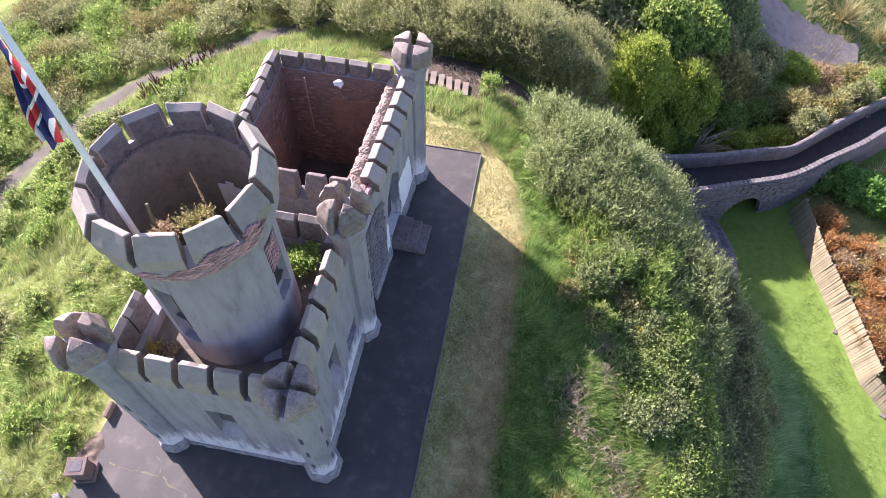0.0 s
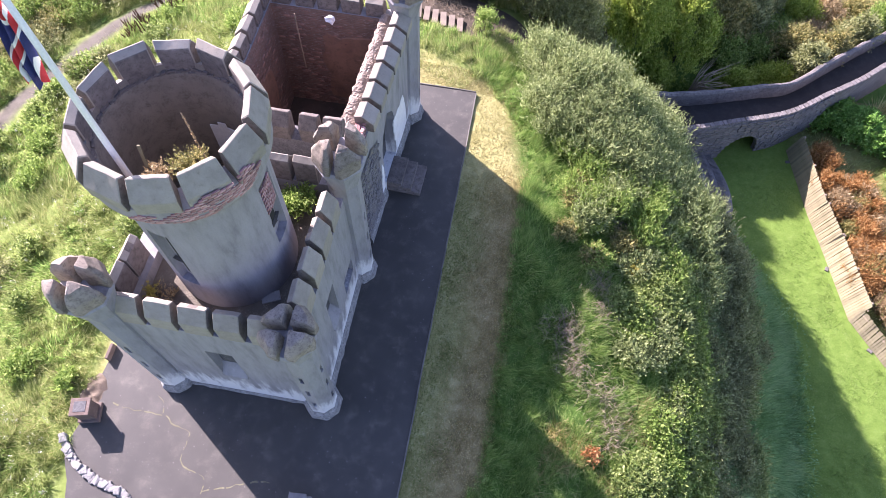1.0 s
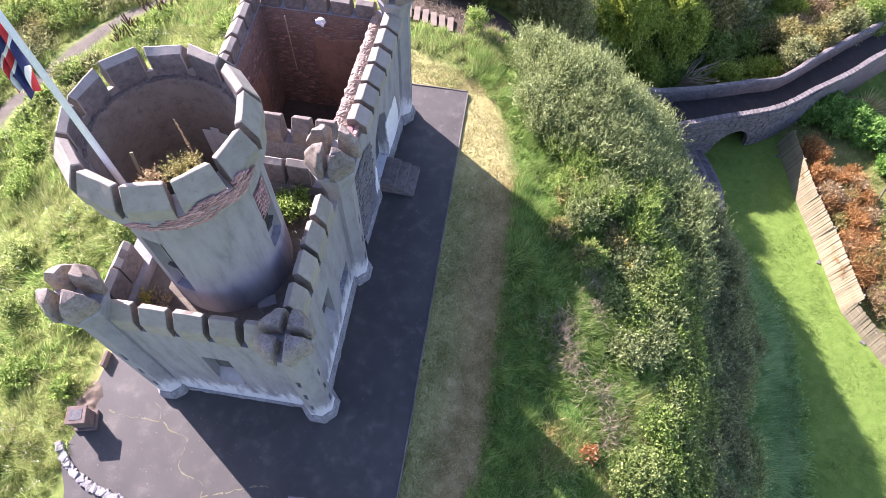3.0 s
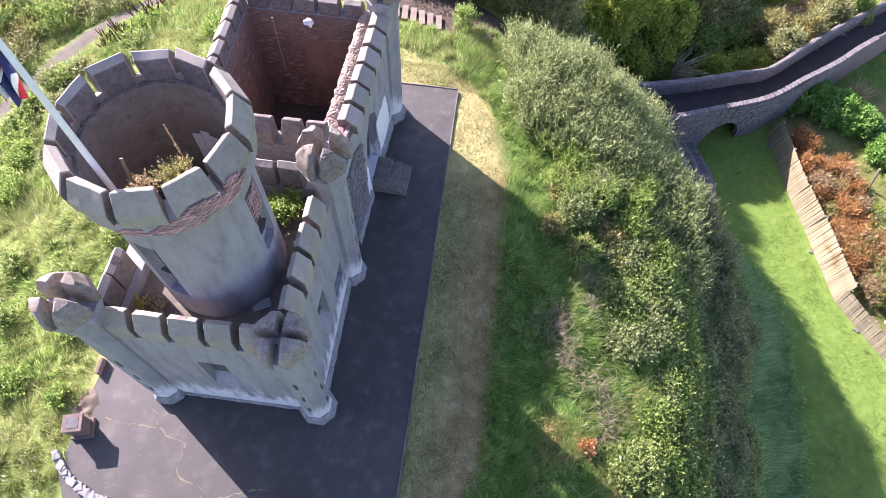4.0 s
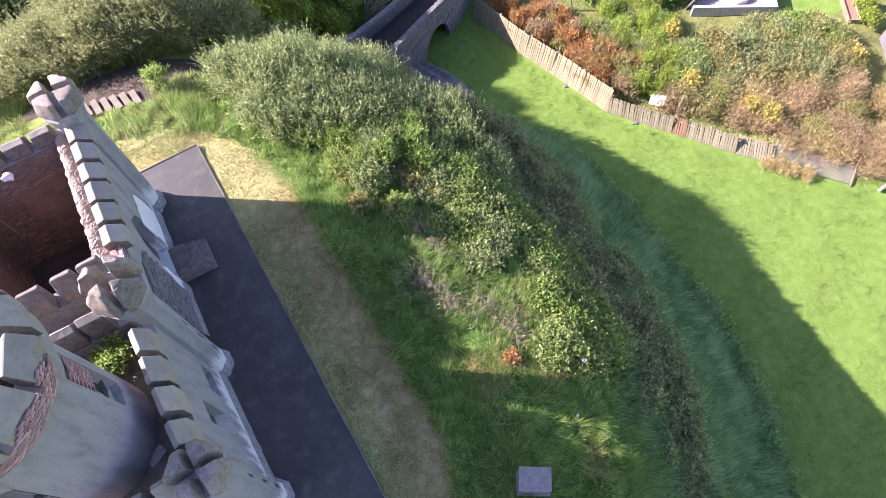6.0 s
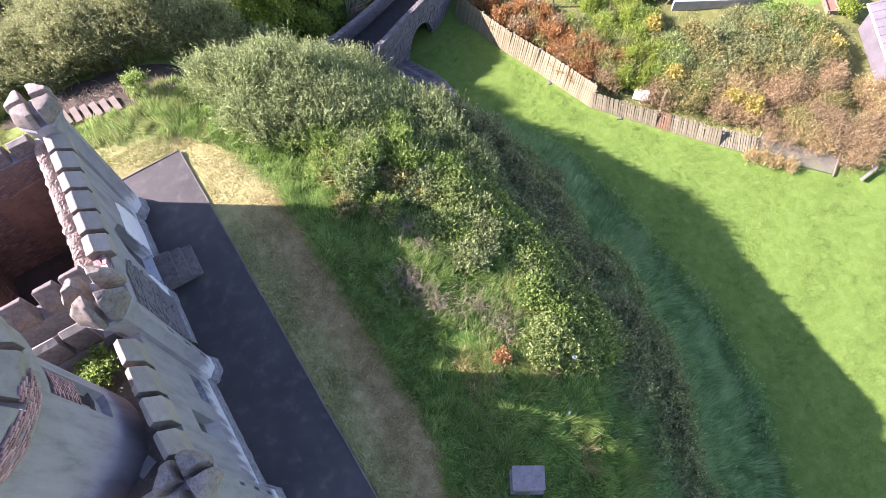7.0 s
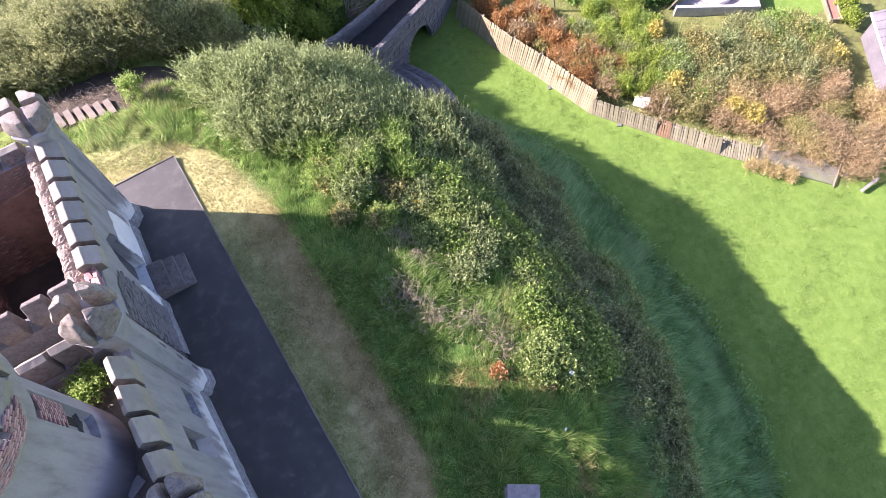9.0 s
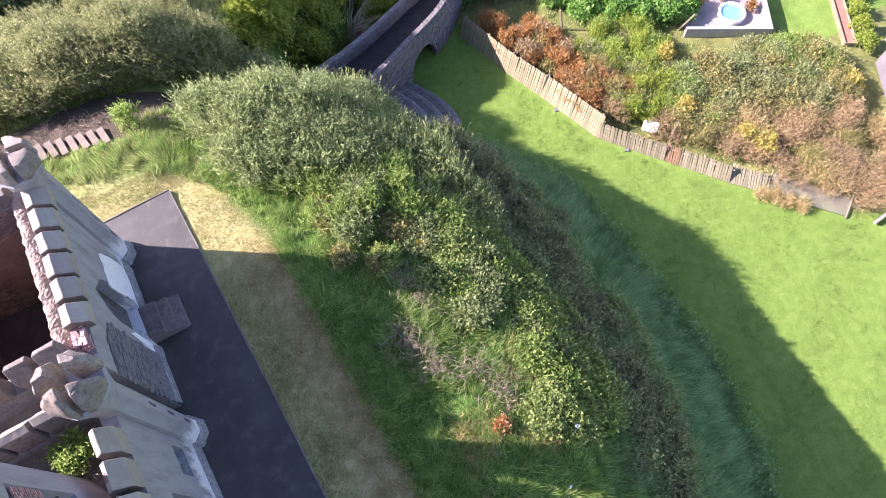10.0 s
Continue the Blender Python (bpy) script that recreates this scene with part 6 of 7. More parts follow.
scatter("lawn_grass", "short bright green lawn in the moat", G_LAWN, 260000, (15, -16), (31, 20), lambda x, y, d, de, e: (x < fence_x(y) - 0.2) * (de > 21.5) * 0.5, 0.08, 0.014, 0.9)
tussocks("lawn_tuft", "coarser darker tufts in the moat lawn", G_LAWN, 3600, 20, (15, -16), (31, 20), lambda x, y, d, de, e: (x < fence_x(y) - 0.3) * (de > 21.7) * np.clip(0.45 + 0.6 * wobble(x * 0.7, y * 0.7), 0.1, 0.9), 0.065, 0.014, 1.0)
scatter("dry_stalks", "pale dry stalks among the brow's grass", G_DRY, 52000, (-2, -14), (15, 20), lambda x, y, d, de, e: (d > 6.5) * (de < 14) * (e > 0.25) * not_yard(x, y) * np.clip(0.35 + 0.6 * wobble(x * 0.8 + 1, y * 0.8), 0.08, 0.9), 0.42, 0.006, 0.8)
scatter("yard_grass", "dry straw and green grass before the bungalow", G_DRY, 44000, (25.5, 17.4), (34, 24), lambda x, y, d, de, e: 0.85 * (y > 37.5 - 0.68 * x) * (x > fence_x(y) + 2.5), 0.32, 0.014, 0.8)
scatter("rough_grass", "dry yellow grass beyond the lane", G_DRY, 14000, (22, 32), (36, 44), lambda x, y, d, de, e: 0.9 + 0 * x, 0.5, 0.02, 0.7)
# broad-leaved weeds creeping over the steep bank
n = 34000
x, y = rng.uniform(5, 21, n), rng.uniform(-15, 20, n)
d, de, e = lie(x, y)
ok = (de > 13.5) & (de < 21.7) & (e > 0.5) & (wobble(x * 1.6, y * 1.6) + 0.5 * wobble(x * 4.1, y * 3.7) + rng.normal(size=n) * 0.3 > -0.35)
x, y = x[ok], y[ok]
o = np.stack([x, y, ground_z(x, y) + rng.uniform(0.22, 0.42, len(x))], 1)
way = unit(np.stack([rng.normal(size=len(x)) + 0.4, rng.normal(size=len(x)), rng.normal(size=len(x)) * 0.35], 1))
tagged(new("bank_weeds", cloud_mesh("bank_weeds", leaves(o, way, 0.11, 0.06, 0.5), 3, G_SLOPE)), "broad-leaved green weeds creeping over the bank", "weeds", kind="stuff")
for i in range(20):
    xx, yy = rng.uniform(10.9, 13.4), rng.uniform(-7.5, -2.6)
    r = rng.uniform(0.5, 0.8)
    bush("low_scrub", "low brownish tangled weeds on the bank", "scrub", xx, yy, r, r, 0.3, int(900 * r), (L_SCRUB, L_WILLOW)[i % 2], 0.09, 0.04, 6, "tangled weeds on the bank", up=0.8, reach=0.3, lobes=5)
scatter("dead_bramble", "tangled dry brown stems of dead bramble", L_STRAW, 60000, (6.8, -9), (12.5, 3), lambda x, y, d, de, e: np.clip((wobble(x * 1.1 + 2, y * 1.1) + 0.6 * wobble(x * 3.1, y * 2.9) - 0.25) * 1.6, 0, 0.7) * (de < 13.5), 0.5, 0.012, 1.2)
scatter("meadow_stalks", "pale dry seed stalks standing in the meadow", G_DRY, 120000, (-22, -12), (8, 26), lambda x, y, d, de, e: not_yard(x, y) * (d > 6.4) * (np.abs(d - trail(y)) > 0.75) * (e < 0.6) * np.clip(0.3 + 0.7 * wobble(x * 0.7 + 4, y * 0.7), 0.05, 0.8), 0.55, 0.008, 0.7)
# straw blades end with the castle's shadow, like the brown colour under them
scatter("straw_thatch", "brown straw lying on the mown strip's edge", L_STRAW, 70000, (2.7, -8), (6, 10.5), lambda x, y, d, de, e: np.clip((10.4 - y) / 1.8, 0, 1) * np.clip((d - 4.4) / 1.4, 0, 0.85) * (d < 6.6 + 0.15 * wobble(x * 1.3, y * 1.3)), 0.12, 0.010, 1.6)
# pale flower heads in the meadow
n = 1500
x, y = rng.uniform(-20, -5.2, n), rng.uniform(-8, 16, n)
d, de, e = lie(x, y)
ok = (d > 7) & (d < trail(y) - 1) & (e < 0.5) & (wobble(x * 0.8 + 3, y * 0.8) > 0.05)
x, y = x[ok], y[ok]
o = np.stack([x, y, ground_z(x, y) + rng.uniform(0.2, 0.45, len(x))], 1)
o = np.repeat(o, 6, 0) + rng.normal(size=(len(x) * 6, 3)) * 0.035
tagged(new("flower_heads", cloud_mesh("flower_heads", leaves(o, unit(rng.normal(size=o.shape)), 0.035, 0.035), 3, L_PALE)), "pale seed and flower heads in the meadow", "flowers", kind="stuff")


# ---- flagpole, with the flag hanging limp ----
flagpole = thing("flagpole", (-2.98, 1.42, 9.82), "white painted flagpole with a limp red, white and blue flag", "flagpole")
bm = bmesh.new()
tube(bm, [(0.01, 0, -2.82), (0, 0, 0), (-0.03, 0.02, 3.0), (-0.08, 0.04, 6.4)], [0.068, 0.066, 0.058, 0.045], 14)
for f in bm.faces:
    f.smooth = True
part("pole", bm, M_WHITE, flagpole)
M_FLAG_BLUE = surf("flag_blue", (0.012, 0.018, 0.10), (0.02, 0.028, 0.15), (0.03, 0.04, 0.2), 3, 60, 0.7, 0.2)
M_FLAG_RED = surf("flag_red", (0.45, 0.02, 0.03), (0.58, 0.035, 0.05), (0.4, 0.02, 0.03), 3, 60, 0.7, 0.2)
M_FLAG_WHITE = surf("flag_white", (0.75, 0.75, 0.77), (0.82, 0.82, 0.83), (0.7, 0.7, 0.72), 3, 60, 0.7, 0.2)


def flag_colour(s, q):
    """s down the hanging flag 0 to 1, q out from the pole 0 to 1: 0 blue, 1 red, 2 white."""
    if s < 0.06:
        return 2 if q < 0.6 else 0
    if s < 0.30 and 0.14 < s + 0.1 * q:
        e = abs(q - 0.22)
        if e < 0.24:
            return 1 if e < 0.17 else 2
    band = abs(s - 0.37 - 0.08 * math.sin(q * 4))
    if band < 0.075:
        return 1 if band < 0.045 else 2
    cross = abs(s - 0.68 - 0.34 * (q - 0.5))
    if cross < 0.085:
        return 1 if cross < 0.05 else 2
    if s > 0.8:
        tip = min(q + 0.8 * (1 - s), 1.05 - q + 0.5 * (1 - s))
        if tip < 0.24:
            return 1 if tip < 0.14 else 2
    return 0


bm = bmesh.new()
NU, NV = 220, 76
grid = []
for i in range(NU + 1):
    s = i / NU
    row = []
    for j in range(NV + 1):
        q = j / NV
        wide = 0.06 + 0.25 * s
        fold = math.sin(q * 15 + s * 3) * (0.04 + 0.04 * s)
        x = -0.07 - wide * q - 0.12 * s - 0.05 * math.sin(s * 7 + q * 3)
        row.append(bm.verts.new((x, -0.03 + fold * 0.9 - 0.10 * q * s, 5.55 - 2.75 * s - 0.22 * q * (1 - s) + 0.10 * math.sin(q * 9) * s)))
    grid.append(row)
for i in range(NU):
    for j in range(NV):
        f = bm.faces.new((grid[i][j], grid[i + 1][j], grid[i + 1][j + 1], grid[i][j + 1]))
        f.material_index = flag_colour((i + 0.5) / NU, (j + 0.5) / NV)
        f.smooth = True
flag = part("flag", bm, M_FLAG_BLUE, flagpole, "limp red, white and blue crossed flag")
flag.data.materials.append(M_FLAG_RED)
flag.data.materials.append(M_FLAG_WHITE)

# exposed bricks where the render fell off the tower's rim
BRICK = bpy.data.meshes.new("brick")
bm = box((-0.085, -0.02, -0.026), (0.085, 0.02, 0.026), 0.006)
bm.to_mesh(BRICK)
bm.free()
BRICK.materials.append(M_BRICKP)
for row in range(19):
    z = 9.28 + 0.066 * row
    r = float(np.interp(z, [9.15, 9.3, 9.62, 9.75, T_RIM, T_RIM + 0.03, 11], [1.6, 1.64, 1.84, 1.895, 1.91, 1.992, 2.008]))
    step = math.degrees(0.186 / r)
    a = -100.0 + (row % 2) * step / 2
    while a < -12:
        # a thin broken line that widens into a patch towards the east
        grow = np.interp(a, [-100, -84, -76, -62, -48, -36, -26, -18, -12], [1.2, 3.6, 1.6, 5.6, 5.8, 5.0, 5.8, 4.0, 0.3])
        mid_row = np.interp(a, [-100, -70, -45, -20], [6.5, 8.5, 11.5, 12.5])
        patch = abs(row - mid_row + 1.4 * noise.noise(Vector((a * 0.13, row * 0.5, 3)))) < grow
        if z > T_RIM and abs(((a - T_OFF + 15) % 30) - 15) > 11.6:
            patch = False
        if patch and random.random() > 0.08:
            ra = radians(a)
            piece("brick", BRICK, tower, pose(r * math.cos(ra), r * math.sin(ra), z, random.uniform(-3, 3), 0, a + 90 + random.uniform(-2, 2)))
        a += step
# brick filling in the tower's side window
for row in range(14):
    for col in range(3):
        a = radians(-6.5 + col * 7.2 + (row % 2) * 3)
        if 7.75 + row * 0.075 < 8.7:
            piece("brick", BRICK, tower, pose(1.55 * math.cos(a), 1.55 * math.sin(a), 7.75 + row * 0.075, 0, 0, math.degrees(a) + 90))

# ---- weeds on the roof and in the tower ----
def weed(name, label, at, r, h, n, leaf, size=0.06, up=0.9, category="weed"):
    root = thing(name, at, label, category)
    corners, cs = bush_mesh(r, r, h, n, 6, size, size * 0.5, up=up, reach=0.22, lobes=5)
    ob = new("leaves", cloud_mesh("leaves", corners, 3, leaf))
    ob.parent = root
    for c in cs[:6]:
        bm = bmesh.new()
        tube(bm, [(0, 0, -0.03), (c[0] * 0.6, c[1] * 0.6, c[2] * 0.5), (c[0], c[1], c[2])], [0.012, 0.009, 0.005], 5)
        part("stem", bm, M_BARK, root)
    return root


weed("buddleia", "green buddleia bush growing from the flat roof", (-1.15, 4.2, 4.84), 0.5, 0.75, 420, L_GREEN, 0.08)
weed("ragwort", "yellow flowering ragwort on the flat roof", (-4.15, 0.9, 4.84), 0.14, 0.4, 60, L_YELLOW, 0.05)
weed("dry_weeds", "dry brown weeds on the flat roof", (-3.9, 1.0, 4.84), 0.3, 0.2, 60, L_TAN, 0.05)
weed("dry_weeds", "dry brown weeds in the tower's crenel", (-1.72, 1.72, 10.1), 0.4, 0.32, 200, L_OLIVE, 0.045)
weed("dry_weeds", "dry brown weeds on the tower's inner ledge", (-2.25, 1.35, 10.1), 0.3, 0.26, 110, L_BROWN, 0.045)
spike = thing("mullein", (-1.62, 2.05, 9.95), "tall dead mullein spike on the tower", "weed")
bm = bmesh.new()
tube(bm, [(0, 0, 0), (-0.12, 0.1, 0.6), (-0.2, 0.16, 1.25)], [0.016, 0.013, 0.008], 6)
part("stalk", bm, M_DEAD, spike)
c = np.concatenate([leaves(np.stack([-0.05 - 0.15 * t, 0.04 + 0.12 * t, 0.25 + 1.0 * t], 1), unit(rng.normal(size=(120, 3))), 0.042, 0.024) for t in [rng.uniform(0, 1, 120)]])
ob = new("seed_heads", cloud_mesh("seed_heads", c, 3, L_TAN))
ob.parent = spike
slab = thing("broken_slab", (-1.2, 1.4, 4.852), "broken grey slab lying on the flat roof", "slab")
bm = box((-0.24, -0.13, 0.0), (0.24, 0.13, 0.07), 0.015, pose(0, 0, 0, 0, 0, 25))
rough_up(bm, 0.03, 4)
part("slab", bm, M_CONCRETE, slab)
boards = thing("boarded_opening", (TX, TY, 0), "pale broken boards over an opening inside the tower", "boards")
for i in range(4):
    a = radians(92 - 9 * i)
    top = 8.75 - 0.12 * abs(i - 1)
    bm = box((-0.10, -0.014, 7.55), (0.10, 0.014, top), 0.006)
    part("board", bm, M_LIME, boards).matrix_basis = pose(1.345 * math.cos(a), 1.345 * math.sin(a), 0, 0, 0, math.degrees(a) + 90)
post = thing("stake", (-2.75, 1.72, 9.95), "short pale timber stake inside the tower's rim", "stake")
part("stake", box((-0.03, -0.02, 0), (0.03, 0.02, 0.5), 0.004, pose(0, 0, 0, -18, 0, 20)), M_PLANK, post)

# ---- inside the ruin: leaning pipe, white bag ----
pipe = thing("pipe", (-3.3, 10.6, 0.3), "thin pale pipe fixed to the brick wall", "pipe")
bm = bmesh.new()
tube(bm, [(0, 0.55, 2.35), (-0.04, 0.62, 3.6), (-0.05, 0.66, 4.75)], [0.022, 0.022, 0.022], 8)
part("pipe", bm, M_DEAD, pipe)
bag = thing("white_bag", (-2.15, 11.22, 5.05), "crumpled white plastic bag caught on the brick wall", "bag")
bm = bmesh.new()
bmesh.ops.create_icosphere(bm, subdivisions=3, radius=0.16, matrix=Matrix.Diagonal((1.1, 0.6, 0.9, 1)))
rough_up(bm, 0.09, 7)
part("bag", bm, M_FLAG_WHITE, bag)
# ---- door steps ----
steps = thing("door_steps", (0.2, 8.88, 0), "three worn grey stone steps at the castle door", "steps")
for i, (w, h) in enumerate(((1.22, 0.17), (0.88, 0.34), (0.52, 0.51))):
    bm = box((-0.04, -0.63 + 0.015 * i, 0.0 if i == 0 else h - 0.168), (w, 0.63 - 0.015 * i, h), 0.02, pose(0, 0, 0, 0, 0, -2))
    part("step", bm, M_STAIN_SHADE, steps)

# ---- kerb along the tarmac ----
kerb = thing("kerb", (0, 0, 0), "thin concrete edging along the tarmac", "kerb", kind="structure")
EDGE = []
for i in range(3):
    me = bpy.data.meshes.new("edging")
    bm = box((-0.02, -0.447, -0.12), (0.02, 0.447, 0.03 + 0.006 * i), 0.006)
    bm.to_mesh(me)
    bm.free()
    me.materials.append(M_EDGE)
    EDGE.append(me)
for i in range(22):
    piece("edging", EDGE[i % 3], kerb, pose(2.722 + random.uniform(-0.008, 0.008), -5.91 + 0.9 * i, 0, 0, random.uniform(-2, 2), random.uniform(-0.7, 0.7)))
for i in range(3):
    piece("edging", EDGE[i % 3], kerb, pose(2.26 - 0.9 * i, 13.53, 0, 0, 0, 90 + random.uniform(-0.7, 0.7)))


# mossy cracks in the tarmac, thin ragged strips
M_MOSS = surf("crack_moss", (0.13, 0.125, 0.07), (0.22, 0.21, 0.13), (0.08, 0.075, 0.06), 9, 30, 0.95, 0.5)
for line in ([(-6.67, -1.06), (-6.2, -1.15), (-5.52, -1.17), (-4.87, -1.15)], [(-4.87, -1.15), (-4.45, -1.4), (-3.97, -1.51), (-3.9, -1.89), (-3.92, -2.35), (-3.5, -2.58), (-3.0, -2.8), (-3.01, -3.1), (-3.1, -4.0)], [(-3.0, -3.1), (-2.44, -2.91), (-1.5, -2.56), (-1.1, -2.5)], [(-5.3, -0.62), (-5.05, -0.75), (-4.95, -1.1)]):
    pts = smooth_line([(*p, 0.0) for p in line], 16)
    bm = bmesh.new()
    prev = None
    for i, p in enumerate(pts):
        p = p + 0.06 * noise.noise_vector(p * 4)
        u = (pts[min(i + 1, len(pts) - 1)] - pts[max(i - 1, 0)]).normalized()
        n = Vector((-u.y, u.x, 0))
        w = 0.006 + 0.028 * max(0, noise.noise(p * 3 + Vector((4, 0, 0))) + 0.35)
        cur = (bm.verts.new((p.x + n.x * w, p.y + n.y * w, 0.004)), bm.verts.new((p.x - n.x * w, p.y - n.y * w, 0.004)))
        if prev and noise.noise(p * 5) > -0.18:
            bm.faces.new((prev[0], prev[1], cur[1], cur[0]))
        prev = cur
    bmesh.ops.recalc_face_normals(bm, faces=list(bm.faces))
    part("crack", bm, M_MOSS, pavement, "mossy yellow-green crack")

# ---- stone pillars and edging at the yard's end ----
def pillar(name, label, x, y, turn, w, d, h, mat, cap):
    root = thing(name, (x, y, float(ground_z(x, y)) - 0.03), label, "pillar")
    root.rotation_euler = (0, 0, radians(turn))
    part("base", box((-w / 2 - 0.07, -d / 2 - 0.07, 0), (w / 2 + 0.07, d / 2 + 0.07, 0.16), 0.02), mat, root)
    part("body", box((-w / 2, -d / 2, 0.16), (w / 2, d / 2, h - 0.09), 0.02), mat, root)
    bm = box((-w / 2 - 0.04, -d / 2 - 0.04, h - 0.09), (w / 2 + 0.04, d / 2 + 0.04, h), 0.02)
    part("cap", bm, mat, root)
    part("plate", box((-w / 2 + 0.07, -d / 2 + 0.07, h), (w / 2 - 0.07, d / 2 - 0.07, h + 0.012), 0.004), cap, root)
    return root


pillar("stone_pillar", "short brown sandstone pillar with inset grey plate", -7.1, -1.5, 14, 0.5, 0.46, 0.85, M_PED, M_BOARD)
pillar("stone_pillar", "short grey stone pillar standing in rough grass", 6.75, -3.55, -33, 0.86, 0.6, 1.15, M_GREYSTONE, M_GREYSTONE)
pillar("stone_pillar", "short grey stone pillar on the tarmac", 0.0, -3.05, 5, 0.42, 0.55, 0.9, M_GREYSTONE, M_GREYSTONE)
edging = thing("stone_edging", (0, 0, 0), "curved edging of rough pale stones along the yard", "edging")
pts = smooth_line([(-7.62, -2.35, 0), (-7.1, -2.87, 0), (-6.4, -3.25, 0), (-5.72, -3.45, 0), (-5.1, -3.65, 0), (-4.8, -4.4, 0)], 7)
for i, p in enumerate(pts):
    bm = box((-0.12, -0.10, -0.06), (0.12, 0.10, 0.08 + random.uniform(-0.03, 0.05)), 0.03)
    rough_up(bm, 0.06, 5, i)
    ob = part("stone", bm, M_RUBBLE, edging)
    ob.matrix_basis = pose(p.x, p.y, 0, 0, 0, random.uniform(0, 180))
spoil = thing("soil_patch", (-7.3, -0.85, -0.03), "bare reddish soil patch at the tarmac's edge", "soil")
bm = bmesh.new()
bmesh.ops.create_icosphere(bm, subdivisions=4, radius=0.5, matrix=Matrix.Diagonal((0.75, 1.25, 0.14, 1)))
rough_up(bm, 0.08, 4)
part("soil", bm, M_SOIL, spoil)
slab2 = thing("stone_slab", (-7.25, 0.45, 0.0), "narrow dark stone slab set upright in the ground", "slab")
part("slab", box((-0.05, -0.26, -0.05), (0.05, 0.26, 0.26), 0.02), M_PED, slab2)

# ---- steps on the north path ----
M_STEP = surf("worn_step", (0.165, 0.135, 0.108), (0.25, 0.208, 0.165), (0.11, 0.09, 0.072), 2.5, 28, 0.9, 0.5, 0.01, 0.6, 0.12)
nsteps = thing("path_steps", (0, 0, 0), "concrete edged path steps going down behind the castle", "steps")
for i in range(7):
    x, y = -0.9 + 0.385 * i, 18.02 - 0.08 * i
    z = -0.30 - 0.02 * i
    ob = part("tread", box((-0.135, -0.42, -0.4), (0.135, 0.42, 0.02), 0.015), M_STEP, nsteps)
    ob.matrix_basis = pose(x, y, z, 0, 0, 6 + random.uniform(-3, 3))
path = thing("path", (0, 0, 0), "bare earth path beside the steps", "path", kind="structure")
bm = bmesh.new()
prev = None
for i in range(31):
    t = i / 30
    x = -3.4 + 8.6 * t
    y = float(north_path(x))
    cur = []
    for w in (-0.8, -0.3, 0.3, 0.8):
        yy = y + w * (0.3 + 1.1 * math.sin(math.pi * t)) * (1 + 1.4 * t * (w > 0)) + 0.25 * noise.noise(Vector((x * 1.6, w, 0)))
        cur.append(bm.verts.new((x, yy, float(ground_z(x, yy)) + 0.05 - 0.1 * (w < -0.5))))
    if prev:
        for k in range(3):
            bm.faces.new((prev[k], cur[k], cur[k + 1], prev[k + 1]))
    prev = cur
part("trodden_earth", bm, surf("trodden_earth", (0.05, 0.038, 0.027), (0.10, 0.076, 0.052), (0.03, 0.024, 0.018), 1.5, 26, 0.95, 0.6), path)

for x, y, r, k in ((-0.6, 19.2, 0.7, 70), (0.7, 18.95, 0.7, 80), (1.7, 18.6, 0.5, 50)):
    tangle("bramble_tangle", "dry brown twigs on the earth behind the steps", x, y, r, 0.25, k, M_DEAD)

# ---- litter on the bank ----
for x, y in ((10.5, -1.2), (9.2, -2.6)):
    lit = thing("litter", (x, y, float(ground_z(x, y)) + (0.55 if x == 10.5 else 0.25)), "scrap of white plastic caught in the brambles", "litter", "litter on the bank")
    bm = bmesh.new()
    bmesh.ops.create_icosphere(bm, subdivisions=2, radius=0.08 if x == 10.5 else 0.04, matrix=Matrix.Diagonal((1.2, 0.9, 0.4, 1)))
    rough_up(bm, 0.05, 9, x)
    part("scrap", bm, M_FLAG_WHITE, lit)

# grit and crumbs of stone on the tarmac, past counting
n = 1500
x, y = rng.uniform(-6.8, 2.6, n), rng.uniform(-5.5, 13.6, n)
ok = ((y < -0.7) & (x > -6.6 + np.maximum(0, -y - 2.5))) | ((x > 0.9) & (y > -0.7) & (rng.uniform(0, 1, n) < 0.55))
x, y = x[ok], y[ok]
bm = bmesh.new()
for a, b in zip(x, y):
    r = float(rng.uniform(0.006, 0.02))
    vs = [bm.verts.new((a + r * q[0], b + r * q[1], r * q[2] * 0.7)) for q in ((1, 0, 0), (0, 1.1, 0), (-0.9, 0.1, 0), (0.1, -1, 0), (0.1, 0, 1))]
    for q in ((0, 1, 4), (1, 2, 4), (2, 3, 4), (3, 0, 4)):
        bm.faces.new([vs[i] for i in q])
tagged(part("grit", bm, M_GREYSTONE), "pale grit and crumbs of stone on the tarmac", "grit", kind="stuff")


# ---- beyond the fence: bungalow, terrace, pool, shed ----
M_TILE = surf("roof_tile", (0.12, 0.11, 0.118), (0.18, 0.165, 0.173), (0.23, 0.215, 0.22), 1.2, 24, 0.8, 0.4, 0.01, 0.62, 0.1)
M_WALLW = surf("pale_render", (0.52, 0.50, 0.52), (0.62, 0.60, 0.61), (0.4, 0.39, 0.38), 1.0, 26, 0.9, 0.2)
M_PATIO = surf("patio_slab", (0.27, 0.235, 0.24), (0.36, 0.32, 0.32), (0.2, 0.18, 0.175), 1.2, 26, 0.9, 0.3)
M_REDBRICK = surf("red_paving", (0.34, 0.12, 0.085), (0.44, 0.17, 0.12), (0.25, 0.10, 0.08), 1.3, 30, 0.9, 0.4)
M_POOL = surf("pool_blue", (0.10, 0.42, 0.62), (0.16, 0.52, 0.72), (0.2, 0.6, 0.8), 1.5, 20, 0.3, 0.1)
M_GLASS = surf("dark_window", (0.03, 0.035, 0.045), (0.05, 0.055, 0.07), (0.08, 0.08, 0.1), 1, 10, 0.1, 0.05)
GZ0 = -9.8
